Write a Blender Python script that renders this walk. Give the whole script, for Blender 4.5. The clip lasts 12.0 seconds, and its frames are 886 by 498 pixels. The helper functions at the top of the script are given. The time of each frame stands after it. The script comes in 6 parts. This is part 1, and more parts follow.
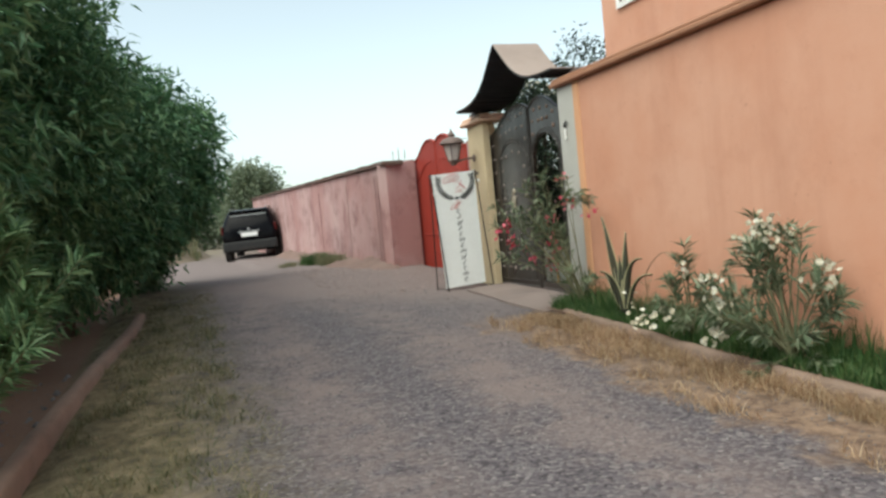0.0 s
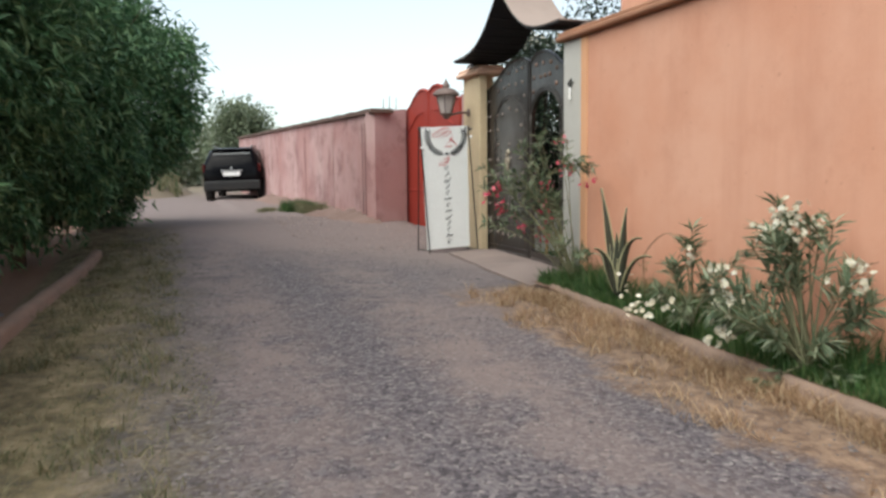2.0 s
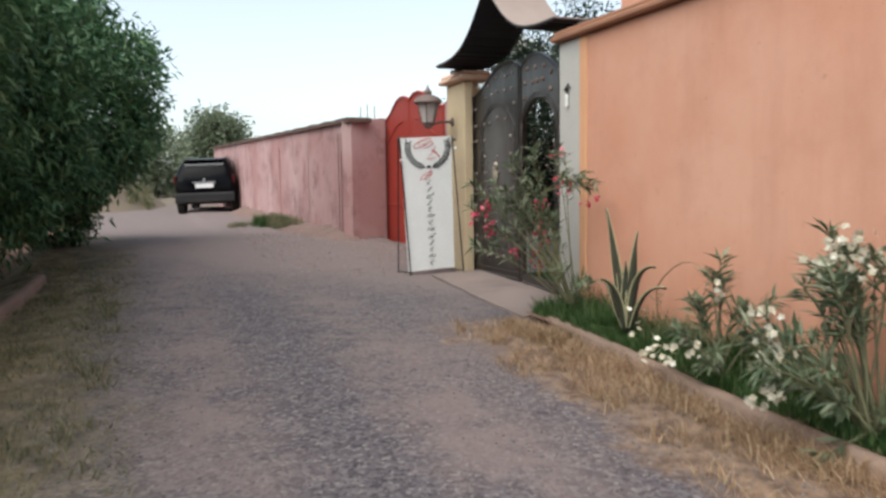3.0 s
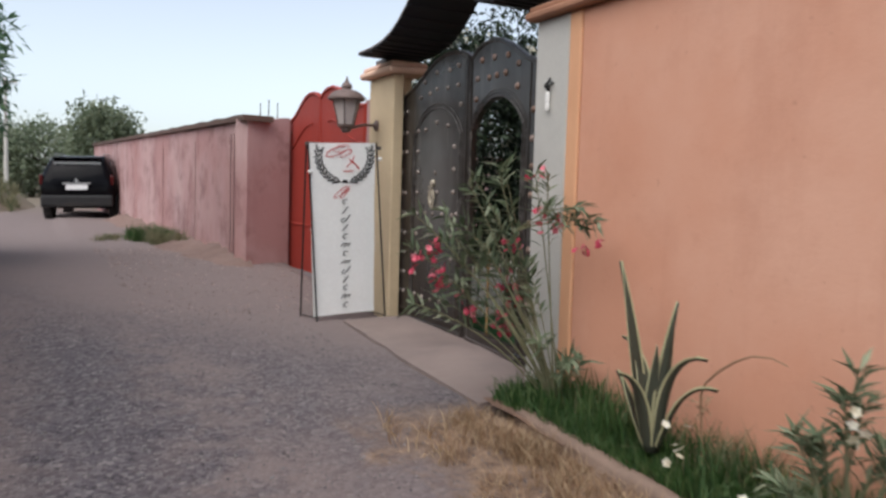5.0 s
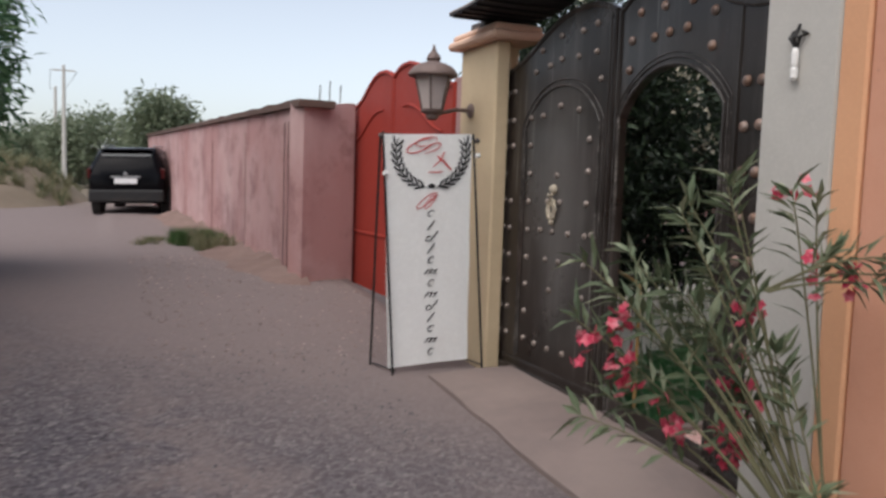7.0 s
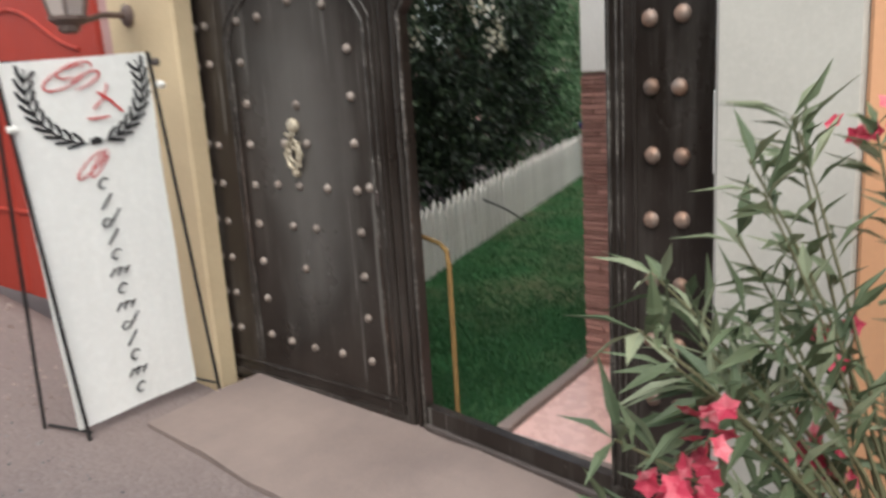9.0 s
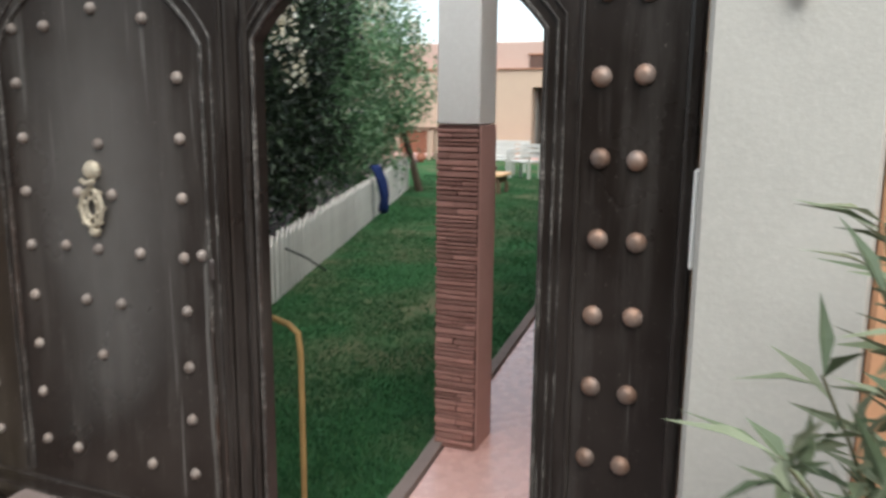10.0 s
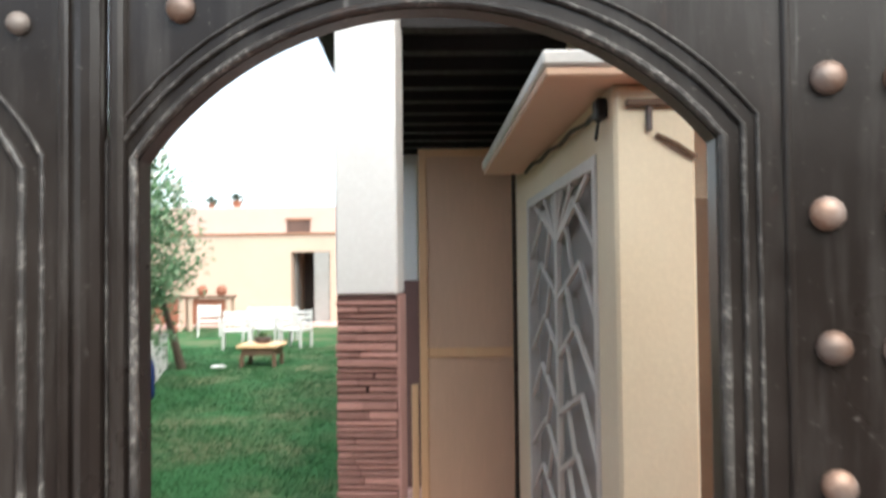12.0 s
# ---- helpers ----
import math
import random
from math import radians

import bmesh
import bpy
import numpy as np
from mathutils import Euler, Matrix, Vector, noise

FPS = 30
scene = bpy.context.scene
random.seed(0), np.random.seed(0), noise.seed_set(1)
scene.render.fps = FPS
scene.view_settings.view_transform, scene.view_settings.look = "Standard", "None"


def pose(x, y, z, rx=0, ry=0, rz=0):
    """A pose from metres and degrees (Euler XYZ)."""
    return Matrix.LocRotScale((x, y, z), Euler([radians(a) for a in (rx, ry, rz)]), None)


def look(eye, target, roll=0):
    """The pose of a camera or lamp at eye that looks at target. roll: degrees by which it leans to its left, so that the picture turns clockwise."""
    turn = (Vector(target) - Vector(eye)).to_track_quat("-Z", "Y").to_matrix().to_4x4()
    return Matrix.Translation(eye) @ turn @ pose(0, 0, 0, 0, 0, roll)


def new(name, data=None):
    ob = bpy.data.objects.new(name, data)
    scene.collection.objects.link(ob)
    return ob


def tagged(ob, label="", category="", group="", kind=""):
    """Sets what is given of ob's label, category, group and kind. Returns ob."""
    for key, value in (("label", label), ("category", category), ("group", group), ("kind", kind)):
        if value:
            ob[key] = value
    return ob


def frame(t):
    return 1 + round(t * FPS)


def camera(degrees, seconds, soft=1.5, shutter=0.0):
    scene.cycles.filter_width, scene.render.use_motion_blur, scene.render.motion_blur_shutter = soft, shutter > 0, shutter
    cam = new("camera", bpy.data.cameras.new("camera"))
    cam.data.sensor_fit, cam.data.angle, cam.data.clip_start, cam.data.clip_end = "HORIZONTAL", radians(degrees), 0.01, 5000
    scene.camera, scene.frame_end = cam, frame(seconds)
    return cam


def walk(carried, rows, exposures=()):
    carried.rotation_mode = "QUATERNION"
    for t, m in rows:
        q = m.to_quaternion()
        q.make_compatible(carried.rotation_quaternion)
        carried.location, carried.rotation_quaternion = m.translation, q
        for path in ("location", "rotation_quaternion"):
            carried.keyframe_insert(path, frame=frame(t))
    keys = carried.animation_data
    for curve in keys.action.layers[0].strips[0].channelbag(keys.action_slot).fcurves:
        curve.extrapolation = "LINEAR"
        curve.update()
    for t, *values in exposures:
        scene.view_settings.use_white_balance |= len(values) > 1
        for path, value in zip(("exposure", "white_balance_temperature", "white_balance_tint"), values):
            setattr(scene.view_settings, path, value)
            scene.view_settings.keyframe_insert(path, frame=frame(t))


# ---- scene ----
cam = camera(59.2, 12.0, soft=2.8, shutter=0.5)
METRES, EYE, TILT, LEAN, TURN = 10.0, 1.5, 0.0, 0.0, -18.9
ROWS = [
    (0.0, 0.0, 0.0, 0.0, -0.2, -2.12, 5.35),
    (0.5, 0.0009, 0.0028, -0.0008, -0.82, -3.23, 4.55),
    (1.0, -0.0016, 0.0167, 0.0015, -6.04, -8.07, 0.25),
    (1.5, 0.0057, 0.0392, 0.0021, -3.61, -6.28, 0.76),
    (2.0, 0.0082, 0.0745, 0.001, -0.77, -5.37, 0.59),
    (2.5, 0.0081, 0.1201, 0.0058, -2.21, -4.95, 1.32),
    (4.5, 0.0111, 0.3396, 0.0141, -0.46, -4.3, -1.37),
    (5.0, 0.0034, 0.3955, 0.0199, -8.98, -3.87, -1.71),
    (5.5, -0.0015, 0.4451, 0.0184, -7.51, -2.34, -0.55),
    (6.0, -0.0045, 0.4992, 0.0236, -4.43, -4.54, -2.89),
    (6.5, -0.0078, 0.5552, 0.0299, -2.89, -5.44, -1.11),
    (8.5, -0.0249, 0.7428, 0.0433, -23.55, -4.16, -0.07),
    (9.0, -0.0301, 0.7863, 0.0514, -32.37, -12.5, 3.51),
    (9.5, -0.0294, 0.8238, 0.0558, -42.53, -12.14, 1.12),
    (10.0, -0.0236, 0.8604, 0.0573, -49.32, -10.42, -0.51),
    (10.5, -0.0196, 0.8985, 0.0567, -57.29, -8.71, 2.01),
    (11.0, -0.007, 0.9283, 0.0532, -61.37, -7.52, 0.61),
    (11.5, 0.0074, 0.952, 0.0564, -64.05, -4.29, 0.06),
    (12.0, 0.0239, 0.9742, 0.0569, -68.17, 1.53, 0.65),
]
walk(cam, [(t, pose(0, 0, EYE, TILT, LEAN, TURN) @ pose(METRES * x, METRES * y, METRES * z, 90 + pitch, roll, yaw)) for t, x, y, z, yaw, pitch, roll in ROWS],
     [(0.0, 0.78, 6450, -4), (1.0, 0.90, 6450, -1), (2.5, 0.81, 6400, 3), (4.5, 0.65, 6250, 8), (6.0, 0.43, 6300, 10), (8.4, 0.53, 6450, 11), (9.0, 1.08, 6450, 5), (9.5, 0.95, 6350, 6), (10.5, 1.27, 6200, 1), (11.2, 1.48, 6250, 3), (12.0, 1.95, 6250, 3)])

# ---- world, sun, exposure ----
SUN_EL, SUN_AZ = 56.0, 236.0
world = bpy.data.worlds.new("sky")
scene.world = world
world.use_nodes = True
wn, wl = world.node_tree.nodes, world.node_tree.links
wn.clear()
sky = wn.new("ShaderNodeTexSky")
sky.sky_type, sky.sun_disc = "NISHITA", False
sky.sun_elevation, sky.sun_rotation = radians(SUN_EL), radians(SUN_AZ)
sky.air_density, sky.dust_density, sky.ozone_density = 1.0, 1.6, 1.0
wb = wn.new("ShaderNodeBackground")
wb.inputs["Strength"].default_value = 0.15
haze = wn.new("ShaderNodeHueSaturation")
haze.inputs["Saturation"].default_value, haze.inputs["Value"].default_value = 0.45, 0.925
wl.new(sky.outputs[0], haze.inputs["Color"])
wl.new(haze.outputs[0], wb.inputs["Color"])
wo = wn.new("ShaderNodeOutputWorld")
wl.new(wb.outputs[0], wo.inputs["Surface"])

sun_data = bpy.data.lights.new("sun", "SUN")
sun_data.energy, sun_data.angle, sun_data.color = 1.95, radians(70), (1.0, 0.93, 0.86)
sun = new("sun", sun_data)
az = radians(SUN_AZ)
sun.matrix_world = look((0, 0, 30), (-math.sin(az) * 30 * math.cos(radians(SUN_EL)), -math.cos(az) * 30 * math.cos(radians(SUN_EL)), 30 - 30 * math.sin(radians(SUN_EL))))


# ---- materials ----
def ramp(nt, fac, stops):
    r = nt.nodes.new("ShaderNodeValToRGB")
    e = r.color_ramp.elements
    while len(e) < len(stops):
        e.new(0.5)
    for k, (p, c) in enumerate(stops):
        e[k].position, e[k].color = p, (*c, 1.0) if len(c) == 3 else c
    nt.links.new(fac, r.inputs[0])
    return r.outputs[0]


def noise_tex(nt, co, scale, detail=4.0, rough=0.6, stretch=None):
    if stretch:
        mp = nt.nodes.new("ShaderNodeMapping")
        mp.inputs["Scale"].default_value = stretch
        nt.links.new(co, mp.inputs[0])
        co = mp.outputs[0]
    n = nt.nodes.new("ShaderNodeTexNoise")
    n.inputs["Scale"].default_value, n.inputs["Detail"].default_value, n.inputs["Roughness"].default_value = scale, detail, rough
    nt.links.new(co, n.inputs["Vector"])
    return n.outputs["Fac"]


def mixed(nt, fac, a, b, mode="MIX"):
    m = nt.nodes.new("ShaderNodeMix")
    m.data_type, m.blend_type = "RGBA", mode
    for sock, v in ((m.inputs[0], fac), (m.inputs[6], a), (m.inputs[7], b)):
        if isinstance(v, (int, float)):
            sock.default_value = v
        elif isinstance(v, tuple):
            sock.default_value = (*v, 1.0)
        else:
            nt.links.new(v, sock)
    return m.outputs[2]


def maths(nt, op, a, b=None):
    m = nt.nodes.new("ShaderNodeMath")
    m.operation = op
    for sock, v in zip(m.inputs, (a, b)):
        if v is None:
            continue
        if isinstance(v, (int, float)):
            sock.default_value = v
        else:
            nt.links.new(v, sock)
    return m.outputs[0]


def base_mat(name, rough=0.8, metal=0.0, spec=0.3):
    m = bpy.data.materials.new(name)
    m.use_nodes = True
    nt = m.node_tree
    b = nt.nodes["Principled BSDF"]
    b.inputs["Roughness"].default_value, b.inputs["Metallic"].default_value = rough, metal
    b.inputs["Specular IOR Level"].default_value = spec
    co = nt.nodes.new("ShaderNodeTexCoord").outputs["Object"]
    return m, nt, b, co


def bumped(nt, b, height, strength=0.3, distance=0.01):
    bp = nt.nodes.new("ShaderNodeBump")
    bp.inputs["Strength"].default_value, bp.inputs["Distance"].default_value = strength, distance
    nt.links.new(height, bp.inputs["Height"])
    nt.links.new(bp.outputs[0], b.inputs["Normal"])


def surface(name, c, dark, big=1.2, fine=40.0, rough=0.8, metal=0.0, bump=0.25, dist=0.006, stretch=None, light=None, vary=0.0, spec=0.3, amount=0.6):
    """Base colour c, blotched towards dark (large) and light (fine grain)."""
    m, nt, b, co = base_mat(name, rough, metal, spec)
    n1 = noise_tex(nt, co, big, 6.0, 0.65, stretch)
    n2 = noise_tex(nt, co, fine, 4.0, 0.6, stretch)
    f1 = ramp(nt, n1, [(0.38, (0, 0, 0)), (0.72, (amount,) * 3)])
    col = mixed(nt, f1, c, dark)
    f2 = ramp(nt, n2, [(0.45, (0, 0, 0)), (0.75, (0.22,) * 3)])
    col = mixed(nt, f2, col, light or tuple(min(1.0, v * 1.25) for v in c))
    if vary:
        oi = nt.nodes.new("ShaderNodeObjectInfo")
        hs = nt.nodes.new("ShaderNodeHueSaturation")
        nt.links.new(col, hs.inputs["Color"])
        nt.links.new(maths(nt, "ADD", maths(nt, "MULTIPLY", oi.outputs["Random"], vary), 1.0 - vary / 2), hs.inputs["Value"])
        col = hs.outputs[0]
    nt.links.new(col, b.inputs["Base Color"])
    r = ramp(nt, n2, [(0.3, (max(0.0, rough - 0.08),) * 3), (0.7, (min(1.0, rough + 0.08),) * 3)])
    nt.links.new(r, b.inputs["Roughness"])
    if bump:
        bumped(nt, b, maths(nt, "ADD", n2, maths(nt, "MULTIPLY", n1, 1.5)), bump, dist)
    return m


def leafy(name, c1, c2, c3=None, rough=0.55, trans=0.25):
    """Foliage: colour varies leaf by leaf."""
    m, nt, b, co = base_mat(name, rough, 0.0, 0.35)
    g = nt.nodes.new("ShaderNodeNewGeometry")
    stops = [(0.0, c1), (0.6, c2)] + ([(1.0, c3)] if c3 else [])
    col = ramp(nt, g.outputs["Random Per Island"], stops)
    n = noise_tex(nt, co, 1.3, 3.0)
    col = mixed(nt, ramp(nt, n, [(0.35, (0.45,) * 3), (0.65, (0, 0, 0))]), col, mixed(nt, 1.0, col, (0.55, 0.6, 0.6), "MULTIPLY"))
    nt.links.new(col, b.inputs["Base Color"])
    tr = nt.nodes.new("ShaderNodeBsdfTranslucent")
    nt.links.new(col, tr.inputs["Color"])
    mx = nt.nodes.new("ShaderNodeMixShader")
    mx.inputs[0].default_value = trans
    nt.links.new(b.outputs[0], mx.inputs[1])
    nt.links.new(tr.outputs[0], mx.inputs[2])
    nt.links.new(mx.outputs[0], nt.nodes["Material Output"].inputs["Surface"])
    return m


M = {}


def render_wall(name, c, dark, pale, worn=1.0):
    """Painted render: trowel marks, faded patches, vertical weather streaks, splashed dirt."""
    m, nt, b, co = base_mat(name, 0.88, 0.0, 0.2)
    n1 = noise_tex(nt, co, 0.55, 5.0, 0.6)
    n2 = noise_tex(nt, co, 5.0, 6.0, 0.7)
    n3 = noise_tex(nt, co, 90.0, 3.0)
    st = noise_tex(nt, co, 2.2, 5.0, 0.65, (1.0, 1.0, 0.12))
    col = mixed(nt, ramp(nt, n1, [(0.4, (0, 0, 0)), (0.65, (0.7,) * 3)]), c, pale)
    bl = noise_tex(nt, co, 1.5, 6.0, 0.72)
    col = mixed(nt, ramp(nt, bl, [(0.50, (0, 0, 0)), (0.66, (0.5 * worn,) * 3)]), col, dark)
    col = mixed(nt, ramp(nt, st, [(0.52, (0, 0, 0)), (0.75, (0.36,) * 3)]), col, dark)
    col = mixed(nt, ramp(nt, n2, [(0.6, (0, 0, 0)), (0.78, (0.35,) * 3)]), col, dark)
    pock = noise_tex(nt, co, 16.0, 3.0, 0.5)
    col = mixed(nt, ramp(nt, pock, [(0.70, (0, 0, 0)), (0.76, (0.32,) * 3)]), col, tuple(v * 0.7 for v in dark))
    col = mixed(nt, ramp(nt, n3, [(0.4, (0, 0, 0)), (0.8, (0.12,) * 3)]), col, pale)
    nt.links.new(col, b.inputs["Base Color"])
    bumped(nt, b, maths(nt, "ADD", maths(nt, "MULTIPLY", n2, 2.0), maths(nt, "MULTIPLY", n3, 0.5)), 0.35, 0.006)
    return m


M["orange"] = render_wall("orange_render", (0.59, 0.292, 0.192), (0.46, 0.215, 0.14), (0.66, 0.385, 0.28), 0.5)
M["pink"] = render_wall("pink_render", (0.395, 0.222, 0.212), (0.22, 0.112, 0.112), (0.53, 0.385, 0.37), 1.5)
M["coping"] = surface("coping_render", (0.36, 0.18, 0.108), (0.20, 0.105, 0.072), 2.0, 50, 0.85)
M["coping_dark"] = surface("dark_coping", (0.12, 0.075, 0.06), (0.06, 0.04, 0.035), 2.0, 40, 0.9)
M["grey"] = surface("grey_plaster", (0.50, 0.48, 0.44), (0.38, 0.36, 0.33), 1.5, 60, 0.8, bump=0.2)
M["cream"] = surface("cream_plaster", (0.75, 0.64, 0.47), (0.66, 0.54, 0.38), 1.2, 60, 0.85, bump=0.2)
M["pillar"] = surface("ochre_plaster", (0.60, 0.475, 0.31), (0.47, 0.35, 0.22), 2.5, 60, 0.85, bump=0.25)
M["white"] = surface("white_paint", (0.82, 0.81, 0.78), (0.72, 0.70, 0.67), 1.0, 50, 0.6, bump=0.1)
M["white_wood"] = surface("white_painted_wood", (0.66, 0.64, 0.60), (0.45, 0.42, 0.38), 3.0, 60, 0.65, bump=0.2, vary=0.2)
M["sign"] = surface("white_banner", (0.80, 0.80, 0.78), (0.72, 0.71, 0.68), 1.5, 30, 0.55, bump=0.05, dist=0.002)
M["black"] = surface("black_paint", (0.015, 0.015, 0.016), (0.03, 0.028, 0.026), 4.0, 80, 0.5, bump=0.05)
M["red_ink"] = surface("red_ink", (0.55, 0.05, 0.05), (0.45, 0.04, 0.04), 4.0, 80, 0.6, bump=0)
M["black_ink"] = surface("black_ink", (0.02, 0.02, 0.022), (0.04, 0.04, 0.04), 4.0, 80, 0.6, bump=0)
M["redgate"] = surface("red_painted_steel", (0.33, 0.040, 0.026), (0.22, 0.026, 0.02), 1.5, 40, 0.6, stretch=(1, 1, 0.3), bump=0.1)
M["concrete"] = surface("concrete", (0.255, 0.20, 0.18), (0.14, 0.11, 0.105), 1.4, 60, 0.9, bump=0.4)
M["kerb"] = surface("earthy_kerb", (0.25, 0.175, 0.136), (0.13, 0.093, 0.073), 3.0, 60, 0.92, bump=0.5, dist=0.012)
M["pinkfloor"] = surface("pink_screed", (0.68, 0.42, 0.375), (0.71, 0.49, 0.455), 1.1, 14, 0.27, bump=0.10, light=(0.69, 0.435, 0.39), spec=0.6, amount=0.35)
M["stone"] = surface("split_stone", (0.43, 0.235, 0.20), (0.28, 0.14, 0.12), 8.0, 90, 0.85, bump=0.6, dist=0.006, vary=0.55)
M["mortar"] = surface("dark_mortar", (0.10, 0.055, 0.048), (0.05, 0.03, 0.026), 8.0, 90, 0.95)
M["mauve"] = surface("mauve_paint", (0.20, 0.115, 0.105), (0.15, 0.085, 0.08), 3.0, 60, 0.8)
M["studs"] = surface("worn_brass_stud", (0.27, 0.215, 0.19), (0.26, 0.125, 0.065), 7.0, 150, 0.48, metal=0.5, bump=0.35, dist=0.003, vary=0.6, light=(0.52, 0.42, 0.36), amount=0.9)
M["studs_pale"] = surface("pale_worn_stud", (0.29, 0.25, 0.225), (0.19, 0.135, 0.105), 34.0, 150, 0.58, metal=0.4, bump=0.35, dist=0.003, vary=0.5, light=(0.42, 0.385, 0.36), amount=0.8)
M["brass"] = surface("pale_brass", (0.50, 0.44, 0.345), (0.33, 0.27, 0.19), 20.0, 120, 0.55, metal=0.5, bump=0.2, dist=0.002)
M["oldpipe"] = surface("rusty_yellow_pipe", (0.33, 0.21, 0.08), (0.18, 0.10, 0.05), 9.0, 80, 0.6, metal=0.3)
M["ply"] = surface("ply_panel", (0.63, 0.425, 0.30), (0.56, 0.36, 0.245), 1.5, 40, 0.6, stretch=(1, 1, 0.15), bump=0.08)
M["pine"] = surface("pine_frame", (0.74, 0.48, 0.28), (0.64, 0.37, 0.19), 2.5, 40, 0.55, stretch=(1, 1, 0.1), bump=0.1)
M["darkwood"] = surface("dark_wood", (0.045, 0.03, 0.022), (0.025, 0.018, 0.015), 3.0, 50, 0.6, stretch=(0.15, 1, 1))
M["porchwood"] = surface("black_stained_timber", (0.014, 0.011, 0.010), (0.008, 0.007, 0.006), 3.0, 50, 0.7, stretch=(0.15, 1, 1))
M["chairpaint"] = surface("worn_white_chair_paint", (0.60, 0.585, 0.56), (0.46, 0.44, 0.41), 6.0, 60, 0.6, bump=0.1)
M["columnside"] = surface("pink_column_plaster", (0.50, 0.30, 0.265), (0.40, 0.225, 0.195), 3.0, 60, 0.85, bump=0.3)
M["wood"] = surface("weathered_wood", (0.16, 0.10, 0.065), (0.09, 0.055, 0.04), 3.0, 50, 0.75)
M["bark"] = surface("bark", (0.085, 0.062, 0.045), (0.045, 0.034, 0.026), 5.0, 50, 0.95, stretch=(1, 1, 0.25), bump=0.7, dist=0.02)
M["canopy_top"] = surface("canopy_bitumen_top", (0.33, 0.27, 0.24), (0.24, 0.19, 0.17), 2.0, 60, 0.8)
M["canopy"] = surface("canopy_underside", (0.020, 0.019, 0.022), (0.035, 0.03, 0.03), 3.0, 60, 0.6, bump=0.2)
M["iron"] = surface("dull_iron", (0.12, 0.10, 0.095), (0.07, 0.06, 0.055), 6.0, 90, 0.6, metal=0.4)
M["grille"] = surface("grey_painted_grille", (0.60, 0.56, 0.52), (0.50, 0.46, 0.42), 4.0, 80, 0.55, metal=0.1)
M["carpaint"] = surface("black_car_paint", (0.003, 0.003, 0.004), (0.006, 0.006, 0.007), 3.0, 80, 0.18, bump=0, spec=0.08)
M["tyre"] = surface("tyre_rubber", (0.022, 0.021, 0.021), (0.05, 0.042, 0.038), 8.0, 90, 0.9)
M["rim"] = surface("alloy_rim", (0.30, 0.30, 0.31), (0.2, 0.2, 0.2), 8.0, 90, 0.4, metal=0.8)
M["carglass"] = surface("tinted_glass", (0.02, 0.024, 0.028), (0.03, 0.034, 0.036), 2.0, 60, 0.08, bump=0, spec=0.6)
M["plate"] = surface("number_plate", (0.75, 0.75, 0.74), (0.62, 0.62, 0.62), 4.0, 80, 0.5, bump=0)
M["taillight"] = surface("red_lens", (0.060, 0.008, 0.008), (0.04, 0.006, 0.006), 4.0, 80, 0.2, bump=0)
M["blue"] = surface("blue_cloth", (0.012, 0.030, 0.13), (0.007, 0.014, 0.05), 5.0, 60, 0.75, bump=0.4)
M["plastic"] = surface("white_plastic", (0.78, 0.77, 0.74), (0.66, 0.65, 0.62), 2.0, 60, 0.45, bump=0.05)
M["terracotta"] = surface("terracotta", (0.28, 0.11, 0.065), (0.16, 0.07, 0.05), 6.0, 60, 0.85)
M["farwall"] = surface("peach_render", (0.49, 0.375, 0.285), (0.43, 0.31, 0.245), 0.5, 30, 0.9, bump=0.1)
M["farpink"] = surface("far_pink_render", (0.50, 0.365, 0.31), (0.44, 0.30, 0.255), 0.6, 30, 0.9, bump=0.1)
M["greydoor"] = surface("grey_door_paint", (0.28, 0.27, 0.25), (0.2, 0.19, 0.18), 3.0, 60, 0.6)
M["soil"] = surface("dry_soil", (0.17, 0.105, 0.075), (0.10, 0.062, 0.048), 3.0, 40, 0.95, bump=0.6, dist=0.02)
M["pebble"] = surface("pebble", (0.18, 0.165, 0.165), (0.10, 0.09, 0.09), 9.0, 60, 0.9)
# distance haze is put into the far trees' leaf colour
M["hazeleaf"] = leafy("haze_paled_far_leaves", (0.12, 0.155, 0.092), (0.19, 0.225, 0.138), (0.265, 0.295, 0.20))
M["treeleaf"] = leafy("dark_willow_leaves", (0.036, 0.092, 0.044), (0.088, 0.190, 0.084), (0.20, 0.31, 0.15))
M["nearleaf"] = leafy("grey_green_leaves", (0.08, 0.16, 0.075), (0.16, 0.27, 0.12), (0.27, 0.38, 0.20))
M["oleander"] = leafy("oleander_leaves", (0.080, 0.112, 0.062), (0.155, 0.195, 0.112), (0.31, 0.335, 0.225), trans=0.2)
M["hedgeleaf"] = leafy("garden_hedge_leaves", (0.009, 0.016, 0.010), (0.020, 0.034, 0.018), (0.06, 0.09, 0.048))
M["gardenleaf"] = leafy("garden_tree_leaves", (0.055, 0.125, 0.06), (0.15, 0.27, 0.13), (0.32, 0.43, 0.27))
M["pinkflower"] = leafy("pink_petals", (0.52, 0.035, 0.085), (0.70, 0.10, 0.16), (0.78, 0.30, 0.34), trans=0.3)
M["whiteflower"] = leafy("white_petals", (0.60, 0.53, 0.38), (0.74, 0.69, 0.55), (0.80, 0.77, 0.68), trans=0.3)
M["bedgrass"] = leafy("green_grass", (0.022, 0.058, 0.015), (0.052, 0.118, 0.030), (0.15, 0.20, 0.075))
M["lawngrass"] = leafy("lawn_grass", (0.021, 0.080, 0.028), (0.036, 0.122, 0.044), (0.078, 0.165, 0.060))
M["straw"] = leafy("dry_straw", (0.25, 0.148, 0.088), (0.40, 0.265, 0.158), (0.58, 0.44, 0.285))
